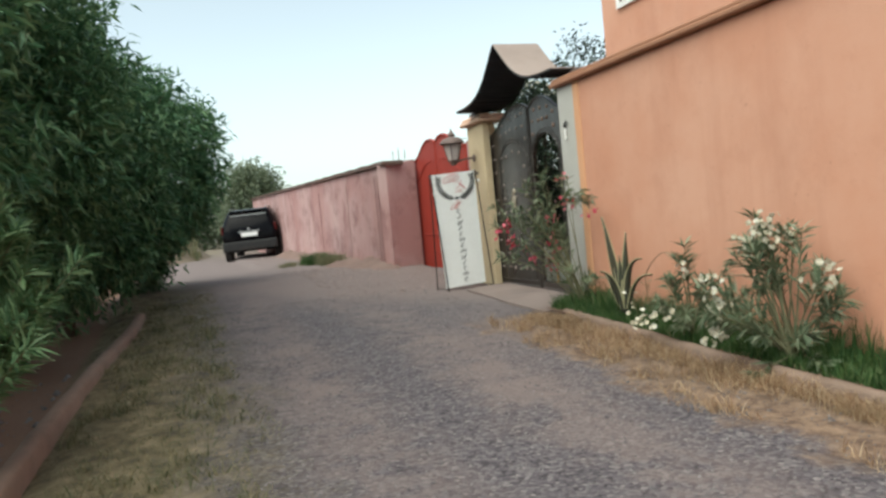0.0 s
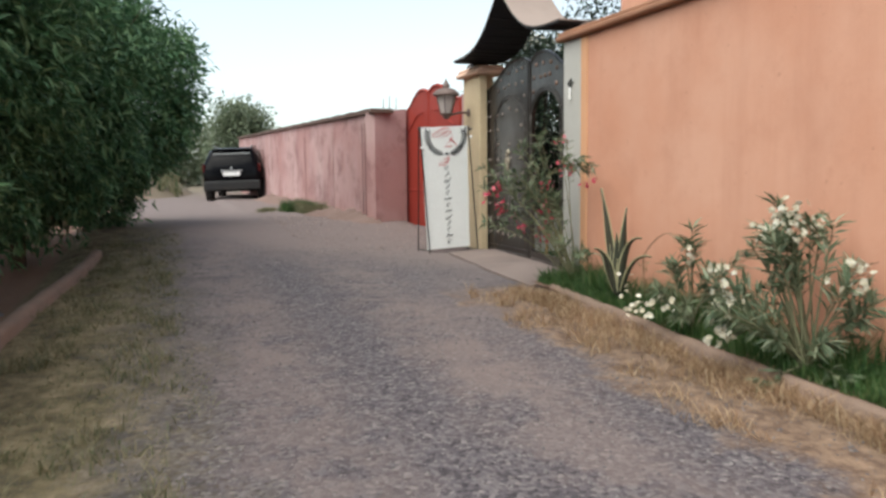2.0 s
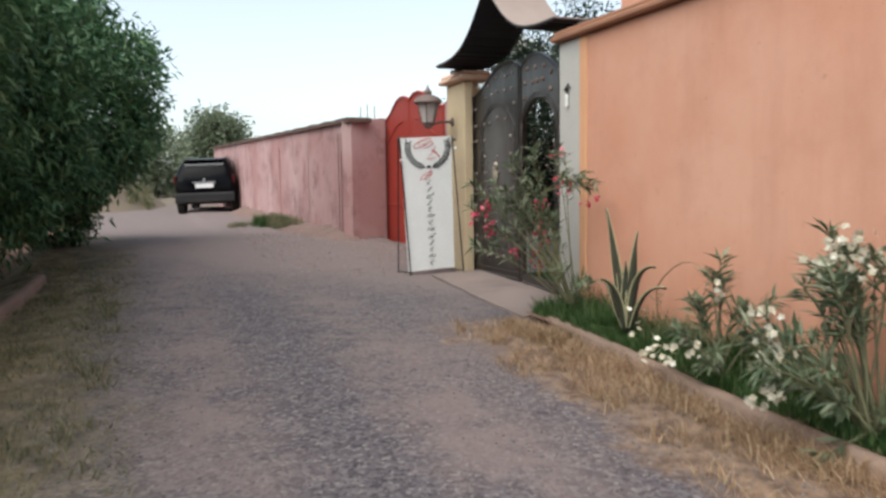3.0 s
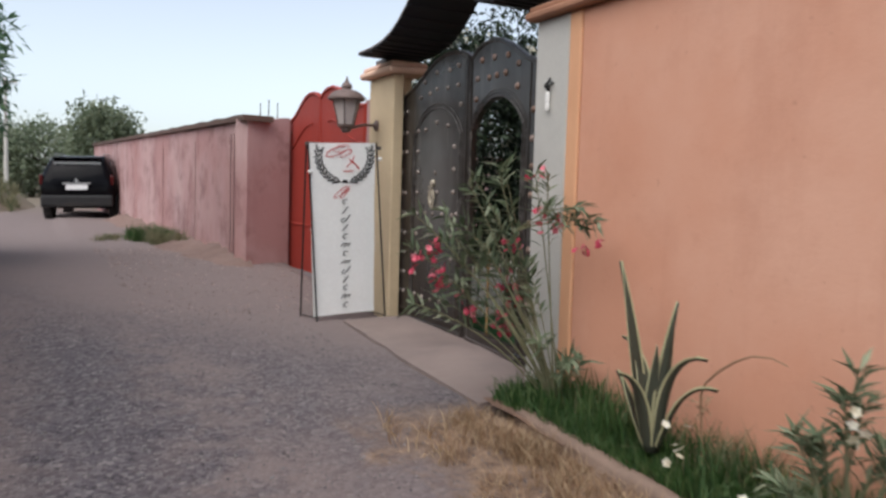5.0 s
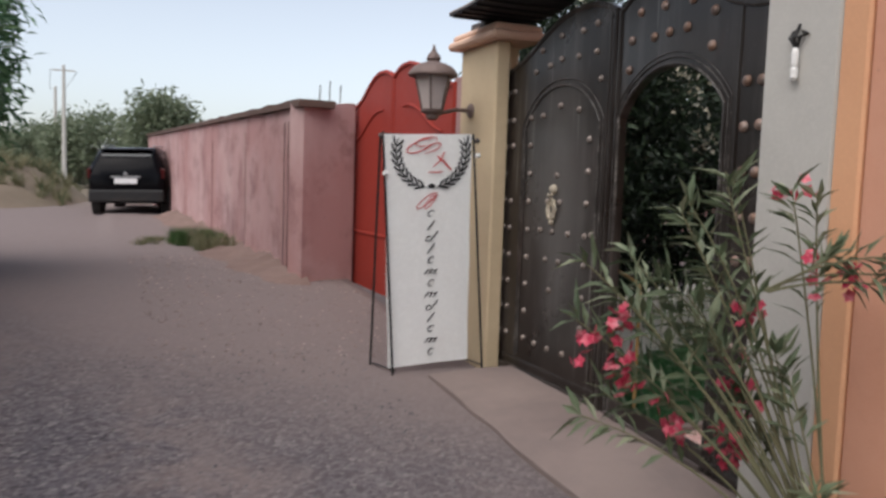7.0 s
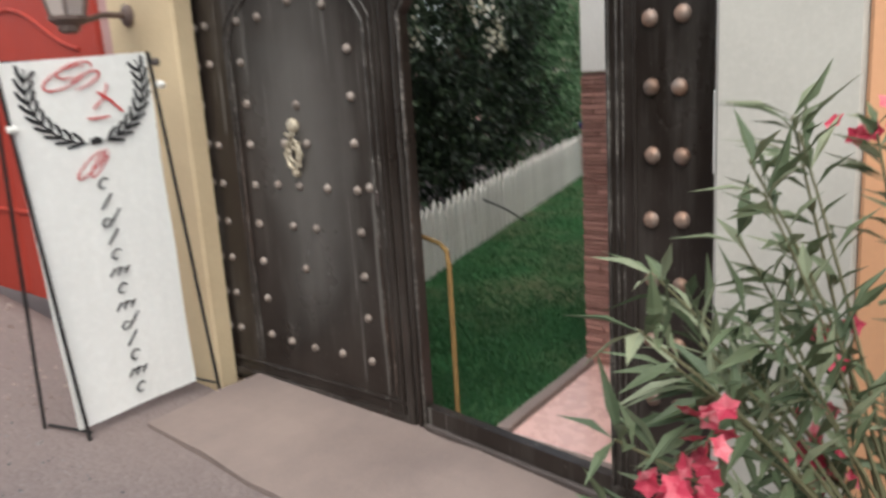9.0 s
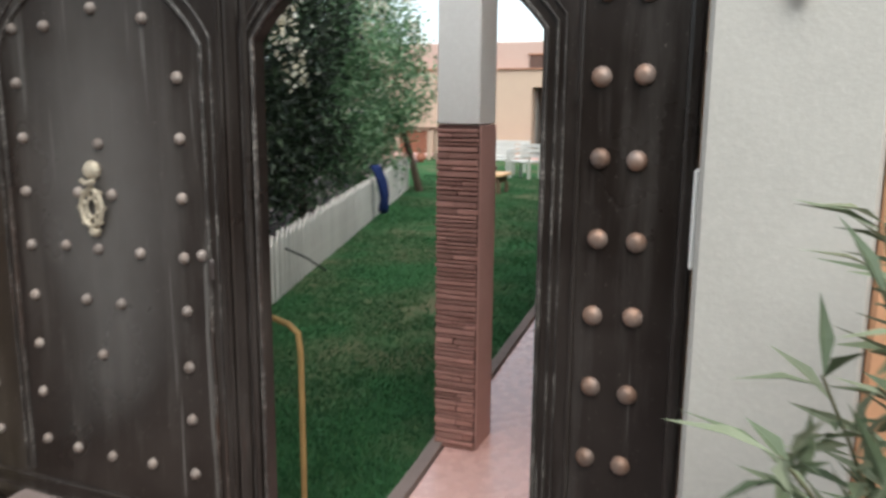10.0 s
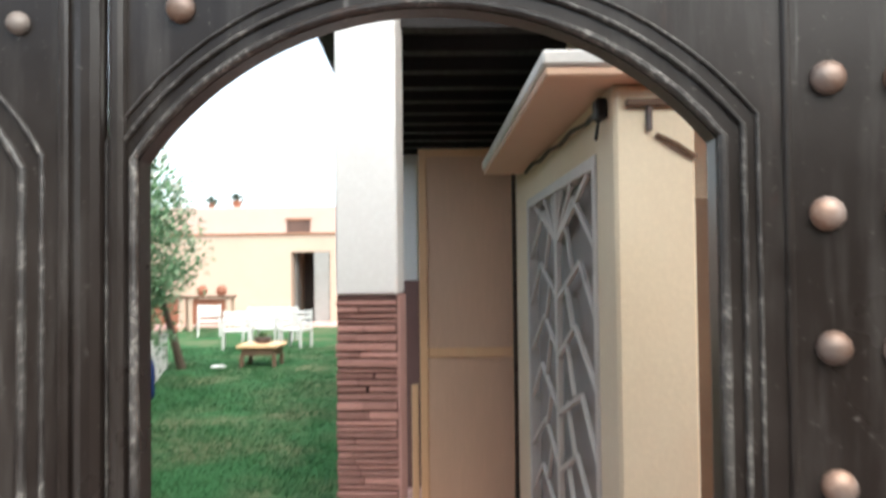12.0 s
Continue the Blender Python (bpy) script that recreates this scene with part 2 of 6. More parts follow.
M["dryverge"] = leafy("half_dry_grass", (0.085, 0.108, 0.050), (0.185, 0.175, 0.095), (0.32, 0.275, 0.165))


def gate_paint():
    m, nt, b, co = base_mat("worn_brown_gate_paint", 0.36, 0.0, 0.42)
    st = noise_tex(nt, co, 9.0, 6.0, 0.7, (1, 1, 0.10))
    n1 = noise_tex(nt, co, 1.6, 5.0, 0.6)
    n2 = noise_tex(nt, co, 55.0, 5.0, 0.7)
    col = mixed(nt, ramp(nt, n1, [(0.4, (0, 0, 0)), (0.65, (0.9,) * 3)]), (0.0165, 0.0118, 0.0098), (0.036, 0.0285, 0.0245))
    col = mixed(nt, ramp(nt, st, [(0.48, (0, 0, 0)), (0.70, (0.7,) * 3)]), col, (0.070, 0.062, 0.056))
    col = mixed(nt, ramp(nt, n2, [(0.63, (0, 0, 0)), (0.73, (0.7,) * 3)]), col, (0.15, 0.13, 0.115))
    sc = noise_tex(nt, co, 26.0, 3.0, 0.5, (1, 1, 0.035))
    col = mixed(nt, ramp(nt, sc, [(0.66, (0, 0, 0)), (0.70, (0.55,) * 3)]), col, (0.17, 0.16, 0.15))
    rust = noise_tex(nt, co, 3.1, 6.0, 0.75, (1, 1, 0.3))
    col = mixed(nt, ramp(nt, rust, [(0.62, (0, 0, 0)), (0.72, (0.35,) * 3)]), col, (0.085, 0.035, 0.025))
    # a paler grey patch with a ragged edge down the middle of the blind panel
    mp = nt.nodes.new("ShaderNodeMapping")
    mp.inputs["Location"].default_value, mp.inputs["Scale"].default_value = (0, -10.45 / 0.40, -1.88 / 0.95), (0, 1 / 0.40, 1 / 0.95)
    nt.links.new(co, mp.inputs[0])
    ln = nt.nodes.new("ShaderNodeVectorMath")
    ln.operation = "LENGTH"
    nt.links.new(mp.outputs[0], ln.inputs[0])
    pale_patch = ramp(nt, maths(nt, "ADD", ln.outputs["Value"], maths(nt, "MULTIPLY", maths(nt, "SUBTRACT", n1, 0.5), 1.2)), [(0.25, (0.75,) * 3), (1.0, (0, 0, 0))])
    col = mixed(nt, pale_patch, col, (0.105, 0.096, 0.090))
    nt.links.new(col, b.inputs["Base Color"])
    nt.links.new(ramp(nt, n1, [(0.3, (0.26,) * 3), (0.7, (0.40,) * 3)]), b.inputs["Roughness"])
    bumped(nt, b, maths(nt, "ADD", n2, st), 0.15, 0.003)
    return m


M["gate"] = gate_paint()


def chipped_edge():
    """Gate paint rubbed through along raised edges."""
    m, nt, b, co = base_mat("rubbed_gate_edge", 0.42, 0.0, 0.5)
    n1, n2 = noise_tex(nt, co, 7.0, 6.0, 0.7), noise_tex(nt, co, 70.0, 5.0, 0.7)
    col = mixed(nt, ramp(nt, n1, [(0.4, (0, 0, 0)), (0.65, (0.9,) * 3)]), (0.024, 0.019, 0.017), (0.075, 0.068, 0.062))
    chips = maths(nt, "MULTIPLY", ramp(nt, n2, [(0.50, (0, 0, 0)), (0.60, (1,) * 3)]), ramp(nt, n1, [(0.46, (0.03,) * 3), (0.66, (0.75,) * 3)]))
    rust = noise_tex(nt, co, 5.0, 6.0, 0.7, (1, 1, 0.15))
    col = mixed(nt, ramp(nt, rust, [(0.55, (0, 0, 0)), (0.68, (0.6,) * 3)]), col, (0.10, 0.050, 0.032))
    col = mixed(nt, chips, col, (0.33, 0.30, 0.27))
    nt.links.new(col, b.inputs["Base Color"])
    bumped(nt, b, n2, 0.25, 0.003)
    return m


M["gate_edge"] = chipped_edge()


def ground_paint():
    """Gravel lane, pinkish dust tracks, dry verge, soil under the trees."""
    m, nt, b, co = base_mat("gravel_and_dust", 0.95, 0.0, 0.15)
    sep = nt.nodes.new("ShaderNodeSeparateXYZ")
    nt.links.new(co, sep.inputs[0])
    x, y = sep.outputs[0], sep.outputs[1]
    big = noise_tex(nt, co, 0.45, 5.0, 0.6)
    mid = noise_tex(nt, co, 2.6, 6.0, 0.65)
    fine = noise_tex(nt, co, 28.0, 5.0, 0.7)
    vor = nt.nodes.new("ShaderNodeTexVoronoi")
    vor.inputs["Scale"].default_value = 42.0
    nt.links.new(co, vor.inputs["Vector"])
    hsv = nt.nodes.new("ShaderNodeSeparateColor")
    nt.links.new(vor.outputs["Color"], hsv.inputs[0])
    gravel = ramp(nt, hsv.outputs[0], [(0.0, (0.054, 0.048, 0.054)), (0.55, (0.118, 0.106, 0.116)), (0.93, (0.17, 0.153, 0.158)), (1.0, (0.24, 0.217, 0.214))])
    dust = mixed(nt, fine, (0.165, 0.132, 0.125), (0.245, 0.196, 0.184))
    wob = maths(nt, "MULTIPLY", maths(nt, "SUBTRACT", mid, 0.5), 1.3)
    xs = maths(nt, "ADD", x, wob)

    def step(v, lo, hi):
        r = nt.nodes.new("ShaderNodeMapRange")
        r.inputs[1].default_value, r.inputs[2].default_value = lo, hi
        nt.links.new(v, r.inputs[0])
        return r.outputs[0]

    # two wheel tracks of dust, drifting with the lane
    def band(c, w):
        d = maths(nt, "ABSOLUTE", maths(nt, "SUBTRACT", xs, c))
        return step(d, w, w * 0.3)

    tracks = maths(nt, "MAXIMUM", band(1.0, 0.55), band(2.35, 0.5))
    dusty = maths(nt, "MULTIPLY", maths(nt, "ADD", maths(nt, "MULTIPLY", tracks, step(mid, 0.36, 0.52)), step(big, 0.5, 0.66)), 0.55)
    yfar = step(maths(nt, "ADD", y, maths(nt, "MULTIPLY", maths(nt, "ADD", x, wob), 1.2)), 12.3, 15.3)
    dusty = maths(nt, "MAXIMUM", maths(nt, "MINIMUM", dusty, 0.8), maths(nt, "MULTIPLY", yfar, 0.9))
    col = mixed(nt, dusty, gravel, dust)
    patch = noise_tex(nt, co, 4.5, 6.0, 0.75)
    verge = ramp(nt, patch, [(0.36, (0.070, 0.062, 0.045)), (0.47, (0.135, 0.112, 0.066)), (0.56, (0.19, 0.155, 0.095)), (0.68, (0.29, 0.225, 0.15))])
    left = maths(nt, "MULTIPLY", step(maths(nt, "ADD", xs, maths(nt, "MULTIPLY", maths(nt, "SUBTRACT", fine, 0.5), 1.2)), 0.7, -0.25), step(y, 19.0, 14.0))
    col = mixed(nt, left, col, verge)
    soil = mixed(nt, fine, (0.15, 0.088, 0.064), (0.27, 0.165, 0.118))
    col = mixed(nt, step(x, -1.0, -1.15), col, soil)
    straw = mixed(nt, ramp(nt, noise_tex(nt, co, 7.0, 6.0, 0.75), [(0.4, (0, 0, 0)), (0.62, (1, 1, 1))]), (0.115, 0.078, 0.058), (0.27, 0.19, 0.135))
    right = maths(nt, "MULTIPLY", step(xs, 2.95, 3.25), step(y, 8.3, 7.8))
    col = mixed(nt, right, col, straw)
    far = step(y, 30.0, 40.0)
    col = mixed(nt, far, col, mixed(nt, mid, (0.215, 0.172, 0.14), (0.165, 0.142, 0.10)))
    nt.links.new(col, b.inputs["Base Color"])
    bumped(nt, b, maths(nt, "ADD", maths(nt, "MULTIPLY", vor.outputs["Distance"], -1.0), maths(nt, "MULTIPLY", fine, 0.8)), 0.5, 0.012)
    return m


M["ground"] = ground_paint()


def lawn_paint():
    m, nt, b, co = base_mat("lawn_soil", 0.95, 0.0, 0.1)
    n1, n2 = noise_tex(nt, co, 0.9, 5.0, 0.65), noise_tex(nt, co, 25.0, 4.0)
    mp = nt.nodes.new("ShaderNodeMapping")
    mp.inputs["Location"].default_value, mp.inputs["Scale"].default_value = (-8.9 / 0.75, -10.75 / 0.34, 0), (1 / 0.75, 1 / 0.34, 0)
    nt.links.new(co, mp.inputs[0])
    ln = nt.nodes.new("ShaderNodeVectorMath")
    ln.operation = "LENGTH"
    nt.links.new(mp.outputs[0], ln.inputs[0])
    worn = ramp(nt, maths(nt, "ADD", ln.outputs["Value"], maths(nt, "MULTIPLY", n2, 0.8)), [(0.75, (1, 1, 1)), (1.0, (0, 0, 0))])
    bare = maths(nt, "MAXIMUM", worn, ramp(nt, n1, [(0.46, (0, 0, 0)), (0.66, (0.8,) * 3)]))
    col = mixed(nt, bare, mixed(nt, n2, (0.023, 0.082, 0.030), (0.045, 0.124, 0.045)), (0.145, 0.135, 0.080))
    nt.links.new(col, b.inputs["Base Color"])
    bumped(nt, b, n2, 0.6, 0.02)
    return m


M["lawn"] = lawn_paint()


# ---- building helpers ----
def finish(bm, name, mat, smooth=False):
    me = bpy.data.meshes.new(name)
    bmesh.ops.recalc_face_normals(bm, faces=bm.faces)
    bm.to_mesh(me)
    bm.free()
    if smooth:
        for p in me.polygons:
            p.use_smooth = True
    me.materials.append(mat)
    return me


def part(name, bm, mat, parent=None, label="", smooth=False):
    me = bm if isinstance(bm, bpy.types.Mesh) else finish(bm, name, mat, smooth)
    ob = new(name, me)
    if parent is not None:
        ob.parent = parent
        ob.matrix_parent_inverse = parent.matrix_world.inverted()
    return tagged(ob, label)


def thing(name, label, category, at=(0, 0, 0), group="", kind=""):
    ob = new(name)
    ob.location = at
    bpy.context.view_layer.update()
    return tagged(ob, label, category, group, kind)


def structure(name, bm, mat, label, category="", smooth=False):
    ob = part(name, bm, mat, None, "", smooth)
    return tagged(ob, label, category or name.split("_")[0], "", "structure")


def box(bm, x0, x1, y0, y1, z0, z1, bevel=0.0, seg=1):
    r = bmesh.ops.create_cube(bm, size=1.0)
    vs = r["verts"]
    for v in vs:
        v.co = Vector(((x0 + x1) / 2 + v.co.x * (x1 - x0), (y0 + y1) / 2 + v.co.y * (y1 - y0), (z0 + z1) / 2 + v.co.z * (z1 - z0)))
    if bevel:
        es = list({e for v in vs for e in v.link_edges})
        bmesh.ops.bevel(bm, geom=es, offset=bevel, segments=seg, affect="EDGES", profile=0.6)
    return bm


def boxed(*a, **k):
    return box(bmesh.new(), *a, **k)


def tube(bm, pts, radii, sides=8, caps=True):
    pts = [Vector(p) for p in pts]
    if isinstance(radii, (int, float)):
        radii = [radii] * len(pts)
    rings, side = [], None
    for i, p in enumerate(pts):
        d = (pts[min(i + 1, len(pts) - 1)] - pts[max(i - 1, 0)]).normalized()
        if side is None:
            side = d.orthogonal().normalized()
        side = (side - d * side.dot(d)).normalized()
        up = d.cross(side)
        rings.append([bm.verts.new(p + (side * math.cos(a) + up * math.sin(a)) * radii[i]) for a in (2 * math.pi * k / sides for k in range(sides))])
    for a, b in zip(rings, rings[1:]):
        for k in range(sides):
            bm.faces.new((a[k], a[(k + 1) % sides], b[(k + 1) % sides], b[k]))
    if caps:
        bm.faces.new(rings[0][::-1])
        bm.faces.new(rings[-1])
    return bm


def lathe(bm, centre, prof, sides=16, axis="z"):
    """prof: (radius, height) pairs."""
    c = Vector(centre)
    rings = []
    for r, h in prof:
        ring = []
        for k in range(sides):
            a = 2 * math.pi * k / sides
            u, v = r * math.cos(a), r * math.sin(a)
            ring.append(bm.verts.new(c + (Vector((u, v, h)) if axis == "z" else Vector((h, u, v)) if axis == "x" else Vector((u, h, v)))))
        rings.append(ring)
    for a, b in zip(rings, rings[1:]):
        for k in range(sides):
            bm.faces.new((a[k], a[(k + 1) % sides], b[(k + 1) % sides], b[k]))
    bm.faces.new(rings[0][::-1])
    bm.faces.new(rings[-1])
    return bm


def strip(bm, ys, lo, hi, x0, x1):
    """A solid between two curves of y, from x0 to x1."""
    rows = [[bm.verts.new((x, y, f(y))) for x, f in ((x0, lo), (x0, hi), (x1, hi), (x1, lo))] for y in ys]
    for a, b in zip(rows, rows[1:]):
        for k in range(4):
            bm.faces.new((a[k], a[(k + 1) % 4], b[(k + 1) % 4], b[k]))
    bm.faces.new(rows[0][::-1])
    bm.faces.new(rows[-1])
    return bm


def sheet(name, xs, ys, f, mat):
    nx, ny = len(xs), len(ys)
    v = [(x, y, f(x, y)) for y in ys for x in xs]
    q = [(j * nx + i, j * nx + i + 1, (j + 1) * nx + i + 1, (j + 1) * nx + i) for j in range(ny - 1) for i in range(nx - 1)]
    me = bpy.data.meshes.new(name)
    me.from_pydata(v, [], q)
    for p in me.polygons:
        p.use_smooth = True
    me.materials.append(mat)
    return me


def leaf_mesh(name, base, direction, length, width, normal, mat, fold=0.25):
    """Many pointed leaves, each two folded halves. base, direction, normal: n x 3; length, width: n."""
    n = len(base)
    d = direction / np.linalg.norm(direction, axis=1, keepdims=True)
    s = np.cross(d, normal)
    s /= np.linalg.norm(s, axis=1, keepdims=True) + 1e-9
    up = np.cross(s, d)
    L, W = length[:, None], width[:, None]
    mid = base + d * L * 0.45
    v = np.stack([base, mid + s * W / 2 + up * W * fold, base + d * L - up * L * 0.12, mid - s * W / 2 + up * W * fold, mid], 1).reshape(-1, 3)
    k = np.arange(n)[:, None] * 5
    f = np.concatenate([k + np.array([0, 4, 1]), k + np.array([1, 4, 2]), k + np.array([0, 3, 4]), k + np.array([4, 3, 2])], 1).reshape(-1, 3)
    me = bpy.data.meshes.new(name)
    me.from_pydata(v.tolist(), [], f.tolist())
    me.materials.append(mat)
    return me


def blade_mesh(name, base, lean, height, width, mat):
    """Grass: one bent blade of two quads' worth of triangles."""
    n = len(base)
    a = RNG.uniform(0, 2 * math.pi, n)
    s = np.stack([np.cos(a), np.sin(a), np.zeros(n)], 1) * width[:, None] / 2
    top = base + lean + np.stack([np.zeros(n), np.zeros(n), height], 1)
    mid = base + lean * 0.35 + np.stack([np.zeros(n), np.zeros(n), height * 0.6], 1)
    v = np.stack([base - s, base + s, mid + s * 0.8, mid - s * 0.8, top], 1).reshape(-1, 3)
    k = np.arange(n)[:, None] * 5
    f = np.concatenate([k + np.array([0, 1, 2]), k + np.array([0, 2, 3]), k + np.array([3, 2, 4])], 1).reshape(-1, 3)
    me = bpy.data.meshes.new(name)
    me.from_pydata(v.tolist(), [], f.tolist())
    me.materials.append(mat)
    return me


RNG = np.random.default_rng(7)

# ---- the lie of the land ----
GY = (-60, -6, 0, 5, 8, 11, 12.5, 14.5, 20, 28, 40, 400)
GZ = (-0.30, -0.22, 0.0, 0.19, 0.33, 0.41, 0.50, 0.68, 0.68, 0.74, 0.9, 1.2)
WALL_X, GATE_X, FLOOR = 4.46, 4.70, 0.34


def gz(x, y):
    z = float(np.interp(y, GY, GZ))
    if x < -0.8:
        z -= 0.16 * min(1.0, (-0.8 - x) / 0.5)
    if y > 17 and 2.0 < x < 4:
        z += 0.06 * min(1.0, (y - 17) / 6)
    if x > 4.6:
        z = min(z, 0.20) if y < 60 else z
    return z


def gz_rough(x, y):
    near = 1.0 if (-6 < x < 8 and -8 < y < 45) else 0.0
    return gz(x, y) + near * (0.022 * noise.noise((x * 0.9, y * 0.9, 0)) + 0.010 * noise.noise((x * 4.1, y * 4.1, 3)))


def spaced(*runs):
    out = []
    for a, b, s in runs:
        out += list(np.arange(a, b - 1e-6, s))
    return [float(v) for v in out] + [runs[-1][1]]


ground = structure("ground", sheet("ground", spaced((-600, -100, 100), (-100, -20, 20), (-20, -4, 2), (-4, 5, 0.14), (5, 20, 1.5), (20, 100, 20), (100, 600, 100)),
                                   spaced((-300, -40, 60), (-40, -4, 4), (-4, 1, 0.5), (1, 18, 0.14), (18, 45, 0.6), (45, 100, 10), (100, 800, 100)), gz_rough, M["ground"]), M["ground"],
                   "dusty gravel lane with dry verges and bare soil", "ground")

# ---- street walls ----
M["trim_orange"] = surface("fresh_orange_paint", (0.66, 0.355, 0.20), (0.58, 0.30, 0.165), 2.0, 60, 0.75, bump=0.15)
structure("wall_orange", boxed(WALL_X, WALL_X + 0.24, -14, 7.827, -0.5, 2.93, bevel=0.012), M["orange"], "tall orange rendered garden wall with faint streaks", "wall")
structure("pilaster_trim", boxed(WALL_X - 0.010, WALL_X + 0.24, 7.83, 7.955, 0.1, 2.93, bevel=0.01), M["trim_orange"], "smooth bright orange strip beside the grey pilaster", "pilaster")
structure("pilaster_grey", boxed(WALL_X - 0.005, WALL_X + 0.24, 7.958, 8.335, 0.1, 2.93, bevel=0.012), M["grey"], "pale grey plastered gate pilaster at the end of the orange wall", "pilaster")
bm = bmesh.new()
box(bm, WALL_X - 0.075, WALL_X + 0.30, -14, 8.40, 2.933, 2.99, bevel=0.015)
box(bm, WALL_X - 0.05, WALL_X + 0.28, -14, 8.38, 2.988, 3.03, bevel=0.012)
structure("coping_orange", bm, M["coping"], "brownish orange coping along the top of the wall", "coping")

bm = bmesh.new()
box(bm, 4.645, 4.768, 11.19, 11.83, 0.2, 2.95, bevel=0.012)
box(bm, 4.766, 4.95, 11.40, 11.83, 0.2, 2.95)
structure("pilaster_ochre", bm, M["pillar"], "ochre plastered gate pilaster", "pilaster")
bm = bmesh.new()
box(bm, 4.555, 5.03, 11.08, 11.93, 2.953, 3.02, bevel=0.02)
box(bm, 4.585, 5.00, 11.11, 11.90, 3.016, 3.075, bevel=0.02)
M["cap"] = surface("cap_render", (0.76, 0.52, 0.39), (0.66, 0.41, 0.29), 3.0, 60, 0.88)
structure("pilaster_cap", bm, M["cap"], "pale orange stepped cap on the ochre pilaster", "pilaster cap")
structure("wall_pier", boxed(4.66, 4.95, 11.833, 12.0, 0.2, 2.75, bevel=0.01), M["pink"], "narrow pink rendered wall beside the red gate", "wall")


def pink_top(y):
    return float(np.interp(y, (14.4, 34.7), (2.66, 3.18)))


def skew_wall(name, a, b, thick, zlo, zt_a, zt_b, mat, label, category="wall", n=24):
    """A wall from a to b with its face on that line; the top runs from zt_a to zt_b."""
    a, b = Vector((*a, 0)), Vector((*b, 0))
    back = Vector(((b - a).y, -(b - a).x, 0)).normalized() * thick
    bm = bmesh.new()
    rows = []
    for i in range(n + 1):
        p = a.lerp(b, i / n)
        zt = zt_a + (zt_b - zt_a) * i / n + (0.012 * math.sin(i * 2.7) if 0 < i < n else 0)
        rows.append([bm.verts.new((q.x, q.y, z)) for q, z in ((p, zlo), (p, zt), (p + back, zt), (p + back, zlo))])
    for r, s in zip(rows, rows[1:]):
        for k in range(4):
            bm.faces.new((r[k], r[(k + 1) % 4], s[(k + 1) % 4], s[k]))
    bm.faces.new(rows[0][::-1])
    bm.faces.new(rows[-1])
    return structure(name, bm, mat, label, category)


skew_wall("wall_pink", (3.917, 14.62), (3.40, 34.8), 0.28, 0.3, 2.64, 3.14, M["pink"], "long faded pink rendered wall stained along its foot")
skew_wall("wall_pink_return", (4.60, 14.66), (3.935, 14.42), 0.28, 0.3, 2.74, 2.68, M["pink"], "short pink rendered wall turning in to the red gate", n=6)
skew_wall("coping_pink", (3.86, 14.36), (3.33, 34.85), 0.42, 2.64, 2.72, 3.22, M["coping_dark"], "dark weathered coping on the pink wall", "coping", n=40)
# coping follows the rising wall: lift its underside
cp = bpy.data.objects["coping_pink"].data
for v in cp.vertices:
    if v.co.z < 2.645:
        v.co.z = 2.642 + (v.co.y - 14.4) * 0.0246
structure("wall_joint_1", boxed(3.888, 4.0, 14.95, 15.10, 0.3, 2.60, bevel=0.02), M["pink"], "rough vertical render strip near the wall's corner", "pilaster")

for k, jy in enumerate((17.5, 20.8, 24.6, 28.2)):
    jx = 3.917 - (jy - 14.62) * 0.0256
    structure("wall_joint_%d" % (k + 2), boxed(jx - 0.012, jx + 0.1, jy - 0.07, jy + 0.07, 0.3, 2.63 + (jy - 14.62) * 0.0247, bevel=0.006), M["pink"], "slightly proud rendered column in the pink wall", "pilaster")

# settling cracks beside the render strip
for k, cy_ in enumerate((14.93, 15.12, 17.60, 20.72)):
    cx_ = 3.917 - (cy_ - 14.62) * 0.0256 + (-0.029 if k < 2 else -0.004 if k == 3 else -0.006)
    crack = [(cx_ - 0.002, cy_ + 0.012 * noise.noise((z * 2.3, k * 5, 0)), z) for z in np.linspace(0.75, 2.5, 15).tolist()]
    structure("wall_crack_%d" % (k + 1), tube(bmesh.new(), crack, [0.004 + 0.006 * abs(noise.noise((p[2] * 3, k, 2))) for p in crack], 5), M["coping_dark"], "dark crack running down the pink wall", "crack")

# apron before the gate
bm = bmesh.new()
edge = lambda y: float(np.interp(y, (8.05, 9.2, 10.85), (3.91, 3.955, 4.08)))
grid = [[bm.verts.new((e + (4.93 - e) * i / 8 + (0.02 * noise.noise((y * 3, 0, 1)) if i == 0 else 0), y, gz(4.0, y) + 0.02 + 0.045 * min(1, i / 4) * (1 if y < 9.5 else 0.5) + 0.004 * noise.noise((i * 0.6, y * 5, 0)))) for i in range(9) for e in (edge(y),)] for y in np.linspace(8.05, 11.0, 18)]
for r, s in zip(grid, grid[1:]):
    for a, b, c, d in zip(r, r[1:], s[1:], s):
        bm.faces.new((a, b, c, d))
ext = bmesh.ops.extrude_face_region(bm, geom=bm.faces[:])
for v in [g for g in ext["geom"] if isinstance(g, bmesh.types.BMVert)]:
    v.co.z -= 0.15
structure("apron", bm, M["concrete"], "worn concrete apron in front of the gate", "pavement")

